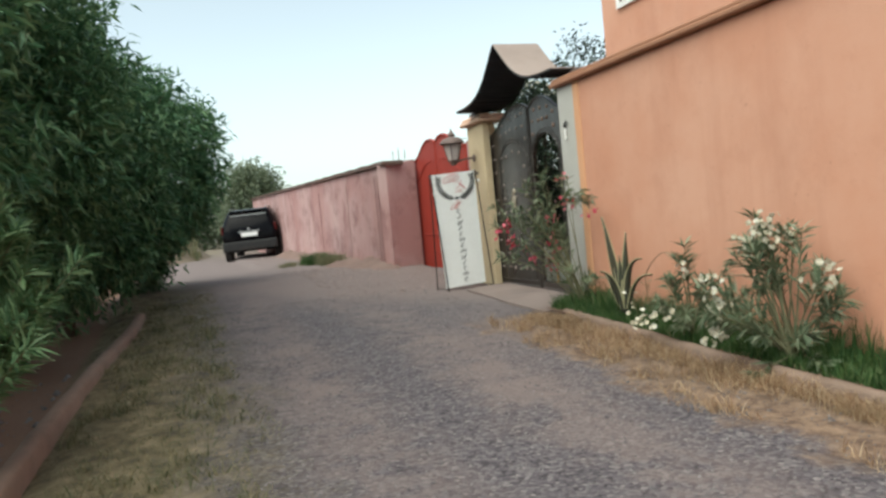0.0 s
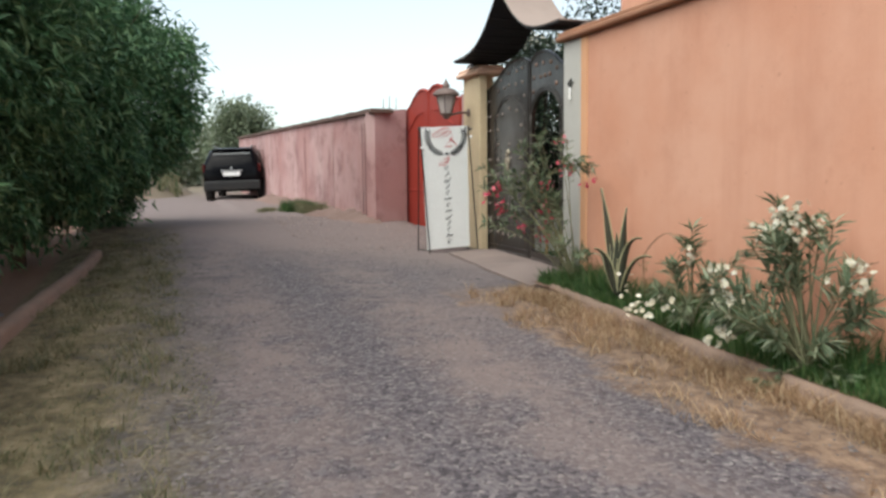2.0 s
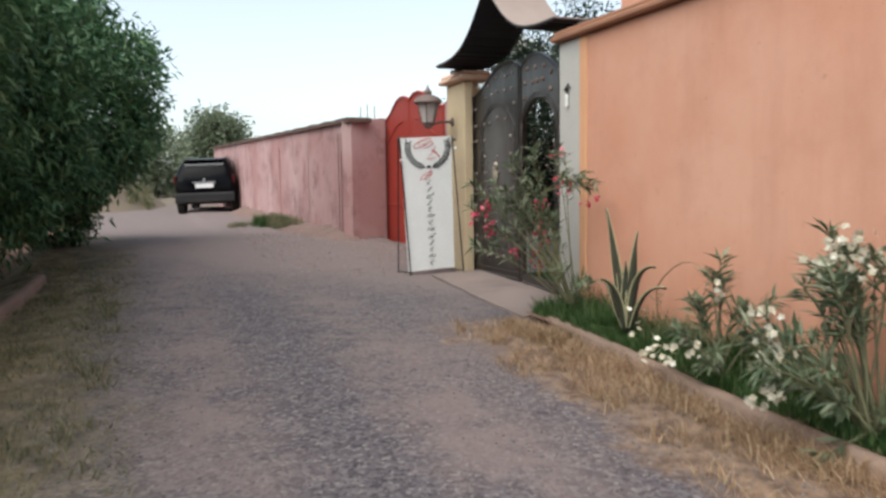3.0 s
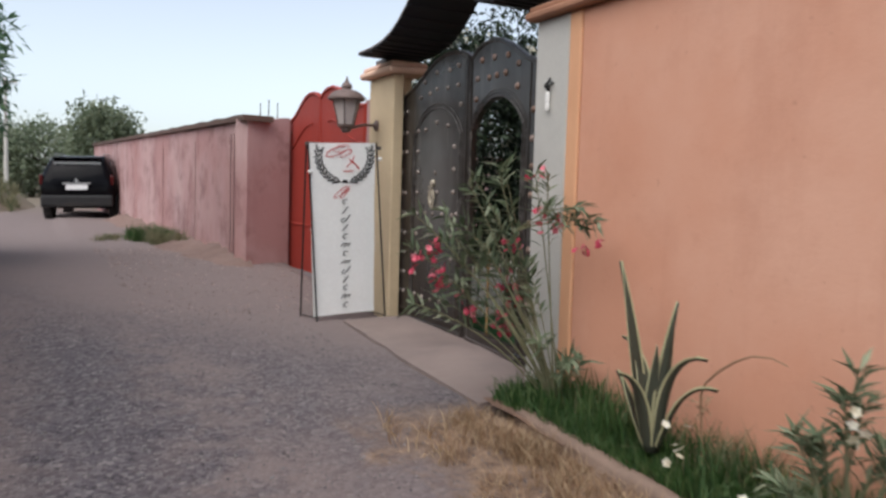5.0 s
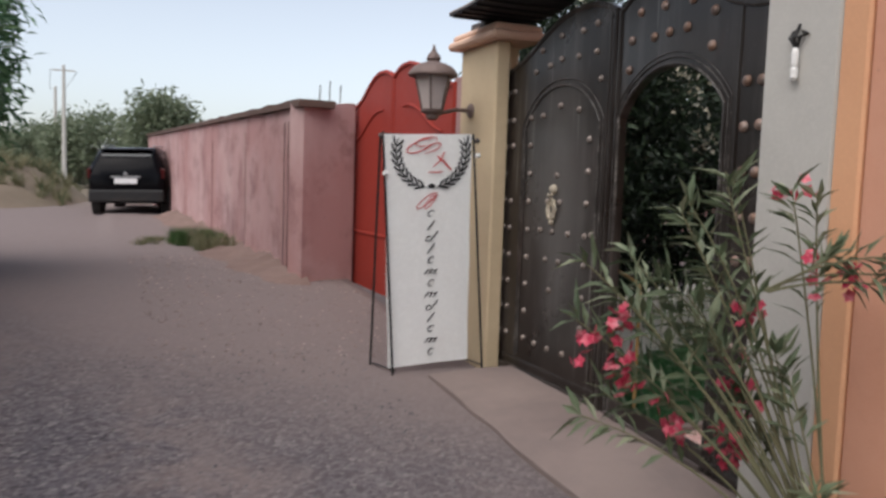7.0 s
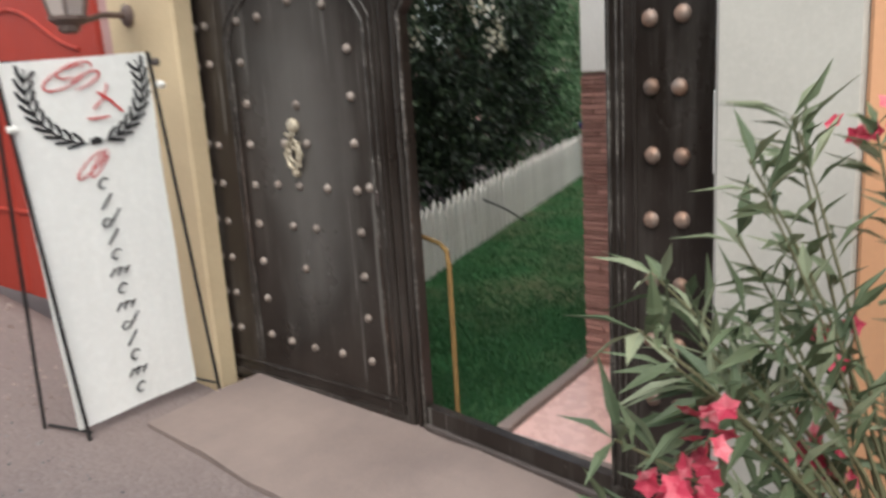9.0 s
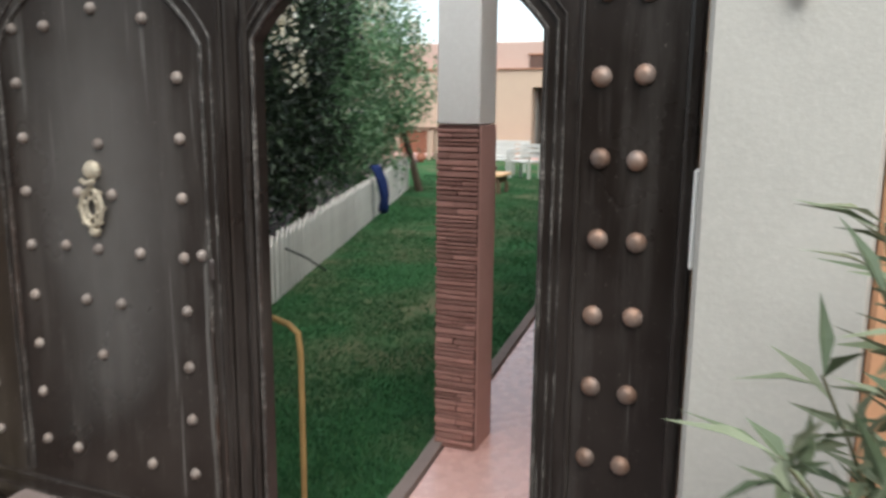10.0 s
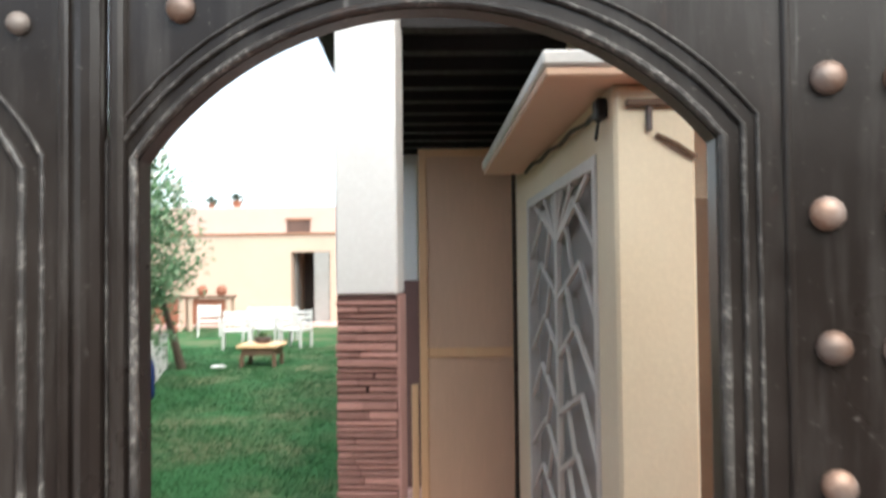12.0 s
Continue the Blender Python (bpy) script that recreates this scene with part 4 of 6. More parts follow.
def build_sign():
    zb = 0.40
    th = thing("standing_sign", "tall white banner sign on a thin black rod stand", "sign", (4.1, 11.15, zb))
    T = lambda u, v, d=0.0: Vector(((1 - u) * (3.735 + 0.083 * (1 - v)) + u * (4.425 + 0.03 * (1 - v)), 11.15 + 0.02 * (0.5 - u) - d, 0.460 + 0.036 * u + 1.722 * v))
    bm = bmesh.new()
    n = 8
    grid = [[T(i / n, j / 16, 0.012 + 0.005 * math.sin(j * 0.9 + i)) for i in range(n + 1)] for j in range(17)]
    vv = [[bm.verts.new(p) for p in r] for r in grid]
    for r, s in zip(vv, vv[1:]):
        for a, b, c, d in zip(r, r[1:], s[1:], s):
            bm.faces.new((a, b, c, d))
    ext = bmesh.ops.extrude_face_region(bm, geom=bm.faces[:])
    for v in [g for g in ext["geom"] if isinstance(g, bmesh.types.BMVert)]:
        v.co.y += 0.012
    board = part("banner", bm, M["sign"], th, smooth=False)
    rods = [((3.725, 11.15, 2.20), (3.835, 11.09, zb - 0.03)), ((3.722, 11.19, 2.16), (3.76, 11.40, zb)), ((4.445, 11.14, 2.22), (4.575, 11.10, zb - 0.01)), ((4.44, 11.18, 2.16), (4.52, 11.42, zb))]
    for a, b_ in rods:
        part("leg", tube(bmesh.new(), [a, b_], 0.0095, 8), M["black"], th)
    part("rail", tube(bmesh.new(), [(3.85, 11.10, zb + 0.05), (3.775, 11.38, zb + 0.05)], 0.007, 6), M["black"], th)
    part("rail", tube(bmesh.new(), [(4.56, 11.11, zb + 0.05), (4.515, 11.40, zb + 0.05)], 0.007, 6), M["black"], th)
    part("rail", tube(bmesh.new(), [(3.745, 11.165, 2.185), (4.45, 11.145, 2.185)], 0.007, 6), M["black"], th)
    for x, y, z in ((3.715, 11.15, 2.17), (4.475, 11.13, 2.17), (4.48, 11.12, 2.06), (3.75, 11.14, 1.90)):
        part("bolt", lathe(bmesh.new(), (x, y, z), [(0.012, -0.02), (0.02, -0.01), (0.02, 0.012), (0.008, 0.02)], 8, "x"), M["plastic"] if z < 2.1 else M["iron"], th)

    def stroke(pts, w, mat, name):
        bm = bmesh.new()
        rows = []
        for i, (u, v) in enumerate(pts):
            a, b2 = pts[max(0, i - 1)], pts[min(len(pts) - 1, i + 1)]
            t = Vector(((b2[0] - a[0]) * 0.66, (b2[1] - a[1]) * 1.735)).normalized()
            ww = w * (0.55 + 0.45 * math.sin(math.pi * (i + 0.5) / len(pts)))
            o = Vector((-t.y / 0.66, t.x / 1.735)) * ww / 2
            rows.append([bm.verts.new(T(u + s * o.x, v + s * o.y, d)) for s, d in ((-1, 0.0195), (1, 0.0195), (1, 0.0165), (-1, 0.0165))])
        for r, s in zip(rows, rows[1:]):
            for k in range(4):
                bm.faces.new((r[k], r[(k + 1) % 4], s[(k + 1) % 4], s[k]))
        bm.faces.new(rows[0][::-1])
        bm.faces.new(rows[-1])
        return part(name, bm, mat, board)

    # wreath of small leaves, open at the top
    cu, cv, ru = 0.53, 0.925, 0.405
    rv = ru * 0.66 / 1.735
    for sgn in (-1, 1):
        stroke([(cu + sgn * ru * math.sin(a), cv - rv * math.cos(a)) for a in np.linspace(0.12, 1.95, 22)], 0.009, M["black_ink"], "wreath_stem")
        for a in np.linspace(0.22, 1.72, 9):
            for out in (-0.06, 0.055):
                p0 = (cu + sgn * ru * math.sin(a), cv - rv * math.cos(a))
                a2 = a + 0.24
                p1 = (cu + sgn * (ru + out) * math.sin(a2), min(0.992, cv - (rv + out * 0.38) * math.cos(a2)))
                stroke([p0, ((p0[0] + p1[0]) / 2 + sgn * out * 0.15, (p0[1] + p1[1]) / 2), p1], 0.017, M["black_ink"], "wreath_leaf")
    stroke([(cu - 0.04, cv - rv + 0.004), (cu, cv - rv + 0.008), (cu + 0.04, cv - rv + 0.004)], 0.035, M["black_ink"], "wreath_knot")
    # monogram of fine red curls over a short bar
    for ou, ov, ra, rb, a0, a1 in ((0.40, 0.950, 0.115, 0.030, 1.2, 6.6), (0.47, 0.968, 0.10, 0.020, 0.2, 5.2), (0.53, 0.940, 0.075, 0.022, -1.6, 3.6)):
        stroke([(ou + ra * math.cos(a) + 0.10 * rb / 0.03 * math.sin(a), ov + rb * math.sin(a)) for a in np.linspace(a0, a1, 24)], 0.0075, M["red_ink"], "monogram_curl")
    stroke([(0.60, 0.905), (0.68, 0.880), (0.76, 0.845)], 0.013, M["red_ink"], "monogram_stroke")
    stroke([(0.55, 0.862), (0.63, 0.885), (0.68, 0.925)], 0.008, M["red_ink"], "monogram_stroke")
    stroke([(0.50, 0.838), (0.58, 0.836), (0.66, 0.838)], 0.009, M["red_ink"], "monogram_stroke")
    # a column of small slanted marks in place of the trade name
    def slash(u, v, h, w=0.011, lean=0.045):
        stroke([(u - lean * h / 0.04, v - h / 2), (u, v), (u + lean * h / 0.04, v + h / 2)], w, M["black_ink"], "letter_bar")

    def hook(u, v, r, a0, a1, w=0.009):
        stroke([(u + 1.5 * r * math.cos(a) + 0.6 * r * math.sin(a), v + 0.62 * r * math.sin(a)) for a in np.linspace(a0, a1, 10)], w, M["black_ink"], "letter_curl")

    for ou, ra in ((0.47, 0.115), (0.53, 0.08)):
        stroke([(ou + ra * math.cos(a), 0.716 + 0.016 * math.sin(a) + 0.03 * math.cos(a)) for a in np.linspace(0.4, 6.0, 20)], 0.006, M["red_ink"], "letter_curl")
    stroke([(0.46, 0.70), (0.53, 0.715), (0.58, 0.735)], 0.008, M["red_ink"], "letter_bar")
    for k, kind in enumerate("csdscwcwdscwc"):
        v = 0.660 - k * 0.0505
        u = 0.525
        if kind == "c":
            hook(u, v, 0.022, 0.5, 5.4)
        elif kind == "s":
            slash(u, v, 0.040)
        elif kind == "d":
            hook(u - 0.03, v - 0.008, 0.018, 0.3, 5.6)
            slash(u + 0.035, v + 0.002, 0.044)
        else:
            for o in (-0.055, 0.0, 0.055):
                slash(u + o, v, 0.021, 0.010)
            stroke([(u - 0.05, v + 0.002), (u, v + 0.010), (u + 0.06, v + 0.004)], 0.006, M["black_ink"], "letter_bar")


build_sign()

# lamp holder on the grey pilaster
wl_th = thing("wall_lamp_holder", "white lamp holder hanging from dark wires on grey plaster", "lamp", (WALL_X, 8.15, 2.38))
part("socket", lathe(bmesh.new(), (WALL_X - 0.028, 8.15, 0), [(0.008, 2.30), (0.015, 2.31), (0.016, 2.345), (0.011, 2.352), (0.015, 2.365), (0.016, 2.41), (0.010, 2.43)], 12), M["plastic"], wl_th)
bm = bmesh.new()
for k in range(7):
    a = RNG.uniform(-1, 1, 6)
    tube(bm, [(WALL_X - 0.02, 8.15, 2.425), (WALL_X - 0.03 + 0.015 * a[0], 8.15 + 0.03 * a[1], 2.47), (WALL_X - 0.015, 8.15 + 0.05 * a[2], 2.50 + 0.03 * a[3]), (WALL_X + 0.003, 8.15 + 0.02 * a[4], 2.52 + 0.02 * a[5])], 0.0045, 5)
part("wires", bm, M["black"], wl_th, "tangled dark wires")
# intercom in the gate reveal
ic = thing("intercom", "small white intercom plate with a dark grille", "intercom", (4.58, 8.335, 1.8))
part("plate", boxed(4.485, 4.545, 8.336, 8.348, 1.69, 1.93, bevel=0.004), M["plastic"], ic)
for k in range(9):
    part("slot", boxed(4.493, 4.537, 8.3482, 8.3515, 1.735 + 0.018 * k, 1.745 + 0.018 * k), M["iron"], ic)

for i, (rx_, ry_, h_) in enumerate(((4.16, 14.54, 0.22), (4.29, 14.59, 0.28), (4.43, 14.64, 0.25))):
    rb = thing("rebar_stub", "thin rusty reinforcing bar rising from the pink wall", "rebar", (rx_, ry_ + 0.1, 2.70), "rebar stubs")
    part("bar", tube(bmesh.new(), [(rx_, ry_ + 0.1, 2.60), (rx_ + 0.01, ry_ + 0.1, 2.70 + h_)], 0.007, 6), M["iron"], rb)


# ---- plants ----
M["stem"] = surface("green_stem", (0.15, 0.15, 0.085), (0.10, 0.085, 0.05), 6.0, 60, 0.8)


def stem_plant(th, base, tips, leaf_mat, leaf_len, leaf_w, per_stem, flowers=None, flower_tips=(), stem_r=0.008, side=3, seed=1, fl=(10, 0.05), reach=0.52):
    """Arching stems with whorls of narrow leaves towards their ends and bunches of blossom."""
    rg = np.random.default_rng(seed)
    B, D, L, W, N = [], [], [], [], []
    base = Vector(base)
    ends = []
    for tp in tips:
        tp = Vector(tp)
        for k in range(side):
            end = tp + Vector(rg.normal(0, 0.10 if k else 0.0, 3))
            mid = base.lerp(end, 0.5) + Vector((rg.normal(0, 0.04), rg.normal(0, 0.04), 0.16 * (end - base).length))
            start = base + Vector((rg.uniform(-8, 8), rg.uniform(-8, 8), 0)) * stem_r
            pts = []
            for s in np.linspace(0, 1, 8).tolist():
                p = (1 - s) ** 2 * start + 2 * s * (1 - s) * mid + s * s * end
                pts.append(p)
            part("stem", tube(bmesh.new(), pts, [stem_r * (1 - 0.75 * s) + 0.0015 for s in np.linspace(0, 1, 8)], 5), M["stem"], th)
            ends.append(end)
            for j in range(per_stem):
                s = float(1 - reach * rg.random() ** 1.6)
                i = min(6, int(s * 7))
                p = pts[i].lerp(pts[i + 1], s * 7 - i) if i < 7 else pts[-1]
                t = (pts[i + 1] - pts[i]).normalized()
                r = Vector(rg.normal(size=3))
                d = (t * 0.75 + (r - t * r.dot(t)).normalized() * 0.85 + Vector((0, 0, -0.12))).normalized()
                B.append(p), D.append(d), L.append(leaf_len * rg.uniform(0.6, 1.15)), W.append(leaf_w * rg.uniform(0.7, 1.1)), N.append(rg.normal(size=3) * 0.4 + np.array((0, 0, 1.0)))
    part("foliage", leaf_mesh("foliage", np.array(B), np.array(D), np.array(L), np.array(W), np.array(N), leaf_mat), None, th)
    if flowers is not None:
        for tp in flower_tips:
            B, D, L, W, N = [], [], [], [], []
            c = np.array(tp)
            for j in range(fl[0]):
                p = c + rg.normal(0, fl[1], 3)
                ax = rg.normal(size=3)
                ax[2] += 0.8
                ax[0] -= 0.8
                ax /= np.linalg.norm(ax)
                u = np.cross(ax, rg.normal(size=3))
                u /= np.linalg.norm(u)
                w = np.cross(ax, u)
                for k in range(5):
                    a = 2 * math.pi * k / 5
                    B.append(p), D.append(u * math.cos(a) + w * math.sin(a) + ax * 0.35), L.append(0.027), W.append(0.027), N.append(ax)
            part("blossom", leaf_mesh("blossom", np.array(B), np.array(D), np.array(L), np.array(W), np.array(N), flowers, fold=0.1), None, th)


pinko = thing("pink_oleander", "arching oleander with pink blossom beside the grey pilaster", "shrub", (4.2, 7.7, 0.42))
stem_plant(pinko, (4.24, 7.66, 0.40), [(3.53, 8.06, 1.48), (3.62, 8.05, 1.50), (3.72, 8.00, 1.52), (3.57, 8.05, 1.38), (3.81, 8.03, 1.82), (3.96, 7.98, 1.86), (4.17, 7.88, 1.86), (3.97, 8.00, 1.54), (3.82, 8.10, 1.36), (3.98, 8.04, 1.28), (4.04, 8.00, 1.06), (3.74, 8.10, 1.18), (4.02, 7.94, 0.94), (4.04, 7.58, 0.84), (4.14, 7.45, 0.68), (3.64, 8.10, 1.16), (4.12, 7.80, 1.20)],
           M["oleander"], 0.15, 0.028, 21, M["pinkflower"], [(3.49, 8.01, 1.36), (3.43, 8.04, 1.30), (3.55, 8.01, 1.19), (3.60, 8.01, 1.13), (4.03, 7.93, 0.86), (3.97, 7.96, 0.92), (3.79, 8.02, 0.98), (4.00, 7.95, 1.17), (4.08, 7.91, 1.05), (4.04, 7.92, 1.42), (4.19, 7.87, 1.86)], side=2, seed=3, fl=(9, 0.034), stem_r=0.005, reach=0.40)
# a branch reaching along the wall
stem_plant(pinko, (3.99, 7.80, 1.50), [(4.10, 7.62, 1.64), (4.14, 7.34, 1.66), (4.20, 7.26, 1.58), (4.18, 7.38, 1.54)], M["oleander"], 0.12, 0.026, 24, M["pinkflower"], [(4.09, 7.68, 1.58), (4.14, 7.60, 1.57), (4.19, 7.33, 1.42)], side=1, seed=8, fl=(8, 0.034), stem_r=0.004)
wo_big = thing("white_oleander", "bushy oleander with white blossom in the planted bed", "shrub", (4.05, 4.45, 0.3))
stem_plant(wo_big, (4.08, 4.45, 0.30), [(4.08, 4.64, 1.20), (3.98, 4.52, 1.22), (4.14, 4.44, 1.16), (3.90, 4.62, 1.08), (4.02, 4.74, 1.08), (4.16, 4.20, 0.92), (4.06, 4.14, 0.84), (3.64, 4.68, 0.70), (3.60, 4.60, 0.60), (3.72, 4.80, 0.82), (3.78, 4.40, 0.50), (3.95, 4.20, 0.50)],
           M["oleander"], 0.15, 0.026, 34, M["whiteflower"], [(4.08, 4.64, 1.24), (3.98, 4.54, 1.26), (4.12, 4.43, 1.18), (3.90, 4.62, 1.12), (4.02, 4.72, 1.10), (3.94, 4.46, 1.16), (3.62, 4.68, 0.74), (3.58, 4.62, 0.62), (3.56, 4.60, 0.52), (3.60, 4.66, 0.45), (3.70, 4.78, 0.86), (3.66, 4.72, 0.68), (4.15, 4.20, 0.96), (4.05, 4.12, 0.86)], side=3, seed=5, fl=(13, 0.045))
wo_small = thing("small_white_oleander", "young oleander with a few white blossoms", "shrub", (4.05, 5.5, 0.35))
stem_plant(wo_small, (4.05, 5.55, 0.34), [(4.02, 5.52, 1.10), (3.95, 5.6, 0.85), (4.1, 5.45, 0.8), (3.85, 5.65, 0.6), (3.9, 5.4, 0.55)], M["oleander"], 0.13, 0.024, 30, M["whiteflower"], [(3.98, 5.5, 0.86), (3.75, 5.75, 0.52), (3.72, 5.6, 0.50), (3.82, 5.5, 0.55), (3.78, 5.85, 0.48), (4.02, 6.43, 0.52)], side=3, seed=9, fl=(7, 0.045))


def build_agave(at):
    th = thing("variegated_agave", "tall variegated agave with folded cream-edged leaves", "plant", at)
    rg = np.random.default_rng(4)
    specs = [(95, 0.98, 13, 0.05), (80, 0.66, 9, 0.95), (275, 0.66, 8, 1.0), (262, 0.80, 8, 0.08), (190, 0.52, 14, 0.75), (300, 0.50, 18, 1.0), (115, 0.42, 22, 0.1), (230, 0.58, 7, 0.15)]
    for az_, ln, lean, bend in specs:
        a = radians(az_)
        out = Vector((math.cos(a), math.sin(a), 0))
        sd = Vector((-math.sin(a), math.cos(a), 0))
        for edge in (False, True):
            bm = bmesh.new()
            rows = []
            p = Vector(at) + out * 0.03
            ang = radians(lean)
            n = 12
            for i in range(n + 1):
                s = i / n
                w = 0.042 * (0.55 + 1.2 * s * (1 - s) * 2) * (1 - s ** 3) + 0.002
                if edge:
                    offs = ((-1.0, 0.016), (-0.80, 0.009), (0.80, 0.009), (1.0, 0.016))
                else:
                    offs = ((-0.82, 0.0085), (-0.3, -0.004), (0.3, -0.004), (0.82, 0.0085))
                d = out * math.sin(ang) + Vector((0, 0, math.cos(ang)))
                nn = out * math.cos(ang) - Vector((0, 0, math.sin(ang)))
                rows.append([bm.verts.new(p + sd * w * o - nn * (h + (0.0 if not edge else -0.002))) for o, h in offs])
                p = p + d * ln / n
                ang += bend * 3.2 * (s ** 2) / n * 2.0
            for r, q in zip(rows, rows[1:]):
                for k in ((0, 2) if edge else (0, 1, 2)):
                    bm.faces.new((r[k], r[k + 1], q[k + 1], q[k]))
            ext = bmesh.ops.extrude_face_region(bm, geom=bm.faces[:])
            for v in [g for g in ext["geom"] if isinstance(g, bmesh.types.BMVert)]:
                v.co += out * 0.005
            part("leaf_margin" if edge else "leaf", bm, M["agavecream"] if edge else M["agave"], th, "cream leaf margin" if edge else "", smooth=True)


M["agave"] = surface("agave_green", (0.052, 0.056, 0.040), (0.030, 0.032, 0.024), 6.0, 60, 0.5, stretch=(1, 1, 0.2), bump=0.1)
M["agavecream"] = surface("agave_cream", (0.42, 0.40, 0.24), (0.28, 0.28, 0.15), 6.0, 60, 0.5, bump=0.1)
build_agave((4.12, 6.68, 0.43))


def grass(name, n, xr, yr, h, lean, mat, label, keep=None, z=None, width=0.006, clump=0):
    x, y = RNG.uniform(*xr, n), RNG.uniform(*yr, n)
    if clump:
        cx, cy = RNG.uniform(*xr, clump), RNG.uniform(*yr, clump)
        k = RNG.integers(0, clump, n)
        x, y = cx[k] + RNG.normal(0, 0.05, n), cy[k] + RNG.normal(0, 0.06, n)
    if keep is not None:
        ok = np.array([keep(a, b_) for a, b_ in zip(x, y)])
        x, y = x[ok], y[ok]
    base = np.array([(a, b_, (z or gz_rough)(a, b_) - 0.005) for a, b_ in zip(x, y)])
    n = len(base)
    ln = np.concatenate([RNG.normal(0, lean, (n, 2)), np.zeros((n, 1))], 1)
    hh = RNG.uniform(h[0], h[1], n) * (0.5 + 0.8 * np.array([0.5 + 0.5 * noise.noise((a * 1.7, b_ * 1.7, 9)) for a, b_ in zip(x, y)]))
    ob = new(name, blade_mesh(name, base, ln, hh, np.full(n, width) * RNG.uniform(0.6, 1.3, n), mat))
    return tagged(ob, label, "grass", "", "stuff")


bedz = lambda x, y: gz(3.7, y) + 0.07
grass("bed_grass", 15000, (3.95, 4.44), (1.5, 8.0), (0.04, 0.17), 0.05, M["bedgrass"], "lush green grass along the foot of the wall", z=bedz, width=0.008)
grass("kerb_straw", 7000, (3.60, 3.90), (1.4, 7.9), (0.03, 0.15), 0.07, M["straw"], "tufts of straw growing against the kerb", clump=480)
grass("straw_strip", 8500, (2.95, 3.85), (1.4, 8.0), (0.03, 0.15), 0.07, M["straw"], "dry yellow straw along the lane's edge", clump=1100, keep=lambda x, y: x > 3.1 + 0.5 * noise.noise((y * 1.3, 2, 0)) and x < 3.85 and noise.noise((x * 2.2, y * 2.2, 7)) > -0.02)
grass("verge_tufts", 9000, (-0.8, 0.35), (1.5, 13.0), (0.03, 0.11), 0.05, M["dryverge"], "tufts of half-dry grass on the verge", clump=420, width=0.006, keep=lambda x, y: noise.noise((x * 1.6, y * 1.1, 3)) > -0.05)
grass("dry_verge", 11000, (-0.85, 0.55), (2.0, 14.0), (0.012, 0.06), 0.04, M["dryverge"], "sparse half-dry grass verge", keep=lambda x, y: x > -0.9 + 0.05 * y * 0.6 and x < 0.30 + 0.5 * noise.noise((y * 0.8, 5, 0)) + 0.02 * y and noise.noise((x * 2.5, y * 2.5, 2)) > -0.25)
grass("wall_foot_grass", 1500, (3.25, 3.75), (17.9, 19.6), (0.08, 0.34), 0.09, M["dryverge"], "tuft of dry weeds at the foot of the pink wall", clump=30, width=0.009)
grass("green_weeds", 1200, (2.9, 3.7), (18.6, 19.5), (0.10, 0.36), 0.09, M["bedgrass"], "tuft of green weeds at the foot of the pink wall", clump=14, width=0.009)
grass("lane_weeds", 500, (2.2, 3.0), (19.2, 20.2), (0.04, 0.14), 0.08, M["dryverge"], "low weeds in the lane", clump=14, width=0.012)
grass("wall_weeds", 4200, (4.12, 4.43), (2.2, 7.5), (0.10, 0.36), 0.09, M["bedgrass"], "tall weeds growing against the orange wall", z=bedz, clump=130, width=0.009)
grass("pilaster_weeds", 900, (4.0, 4.42), (7.3, 7.95), (0.08, 0.24), 0.06, M["bedgrass"], "green weeds at the foot of the grey pilaster", z=bedz, width=0.009)


grass("dry_wall_weeds", 900, (4.22, 4.44), (4.6, 7.3), (0.14, 0.40), 0.10, M["dryverge"], "brown dry weeds leaning on the orange wall", z=bedz, clump=45, width=0.008)
stalk = thing("dry_stalk", "arched pale dry stalk standing in the grass", "plant", (4.25, 6.45, 0.42))
part("stem", tube(bmesh.new(), [(4.25, 6.45, 0.40), (4.25, 6.47, 0.58), (4.25, 6.488, 0.75), (4.25, 6.46, 0.82), (4.25, 6.388, 0.89), (4.25, 6.29, 0.96), (4.25, 6.196, 1.005), (4.25, 6.09, 1.018), (4.25, 6.0, 1.0)], [0.007, 0.0065, 0.006, 0.0055, 0.005, 0.005, 0.0045, 0.004, 0.003], 6), M["straw"], stalk)
nn = 26
part("seed_head", leaf_mesh("seed_head", np.array([(4.25, 6.47, 0.70)] * nn) + RNG.normal(0, 0.03, (nn, 3)), RNG.normal(size=(nn, 3)), np.full(nn, 0.05), np.full(nn, 0.012), RNG.normal(size=(nn, 3)), M["straw"]), None, stalk)

# soil heaped along the foot of the pink wall
M["berm"] = surface("heaped_soil", (0.225, 0.155, 0.132), (0.12, 0.078, 0.064), 2.2, 30, 0.95, bump=0.8, dist=0.03)
berm = sheet("soil_berm", [float(v) for v in np.linspace(0, 1, 16)], [float(v) for v in np.linspace(14.2, 27.0, 120)], lambda x, y: 0.0, M["berm"])
structure("soil_berm", berm, M["berm"], "dry soil heaped along the foot of the pink wall", "soil")
for v in bpy.data.objects["soil_berm"].data.vertices:
    s, y = v.co.x, v.co.y
    face = 3.93 - (y - 14.4) * 0.0256
    reach = 0.95 + 0.45 * noise.noise((y * 0.7, 3, 0))
    x = face + 0.08 - s * reach
    up = (0.20 + 0.12 * noise.noise((y * 0.9, 8, 0))) * (1 - s) ** 1.6 * (1 + 0.5 * noise.noise((x * 5, y * 5, 2)))
    v.co = (x, y, gz_rough(x, y) + up * min(1.0, (y - 14.2) / 0.6) - 0.02 - 0.03 * s)


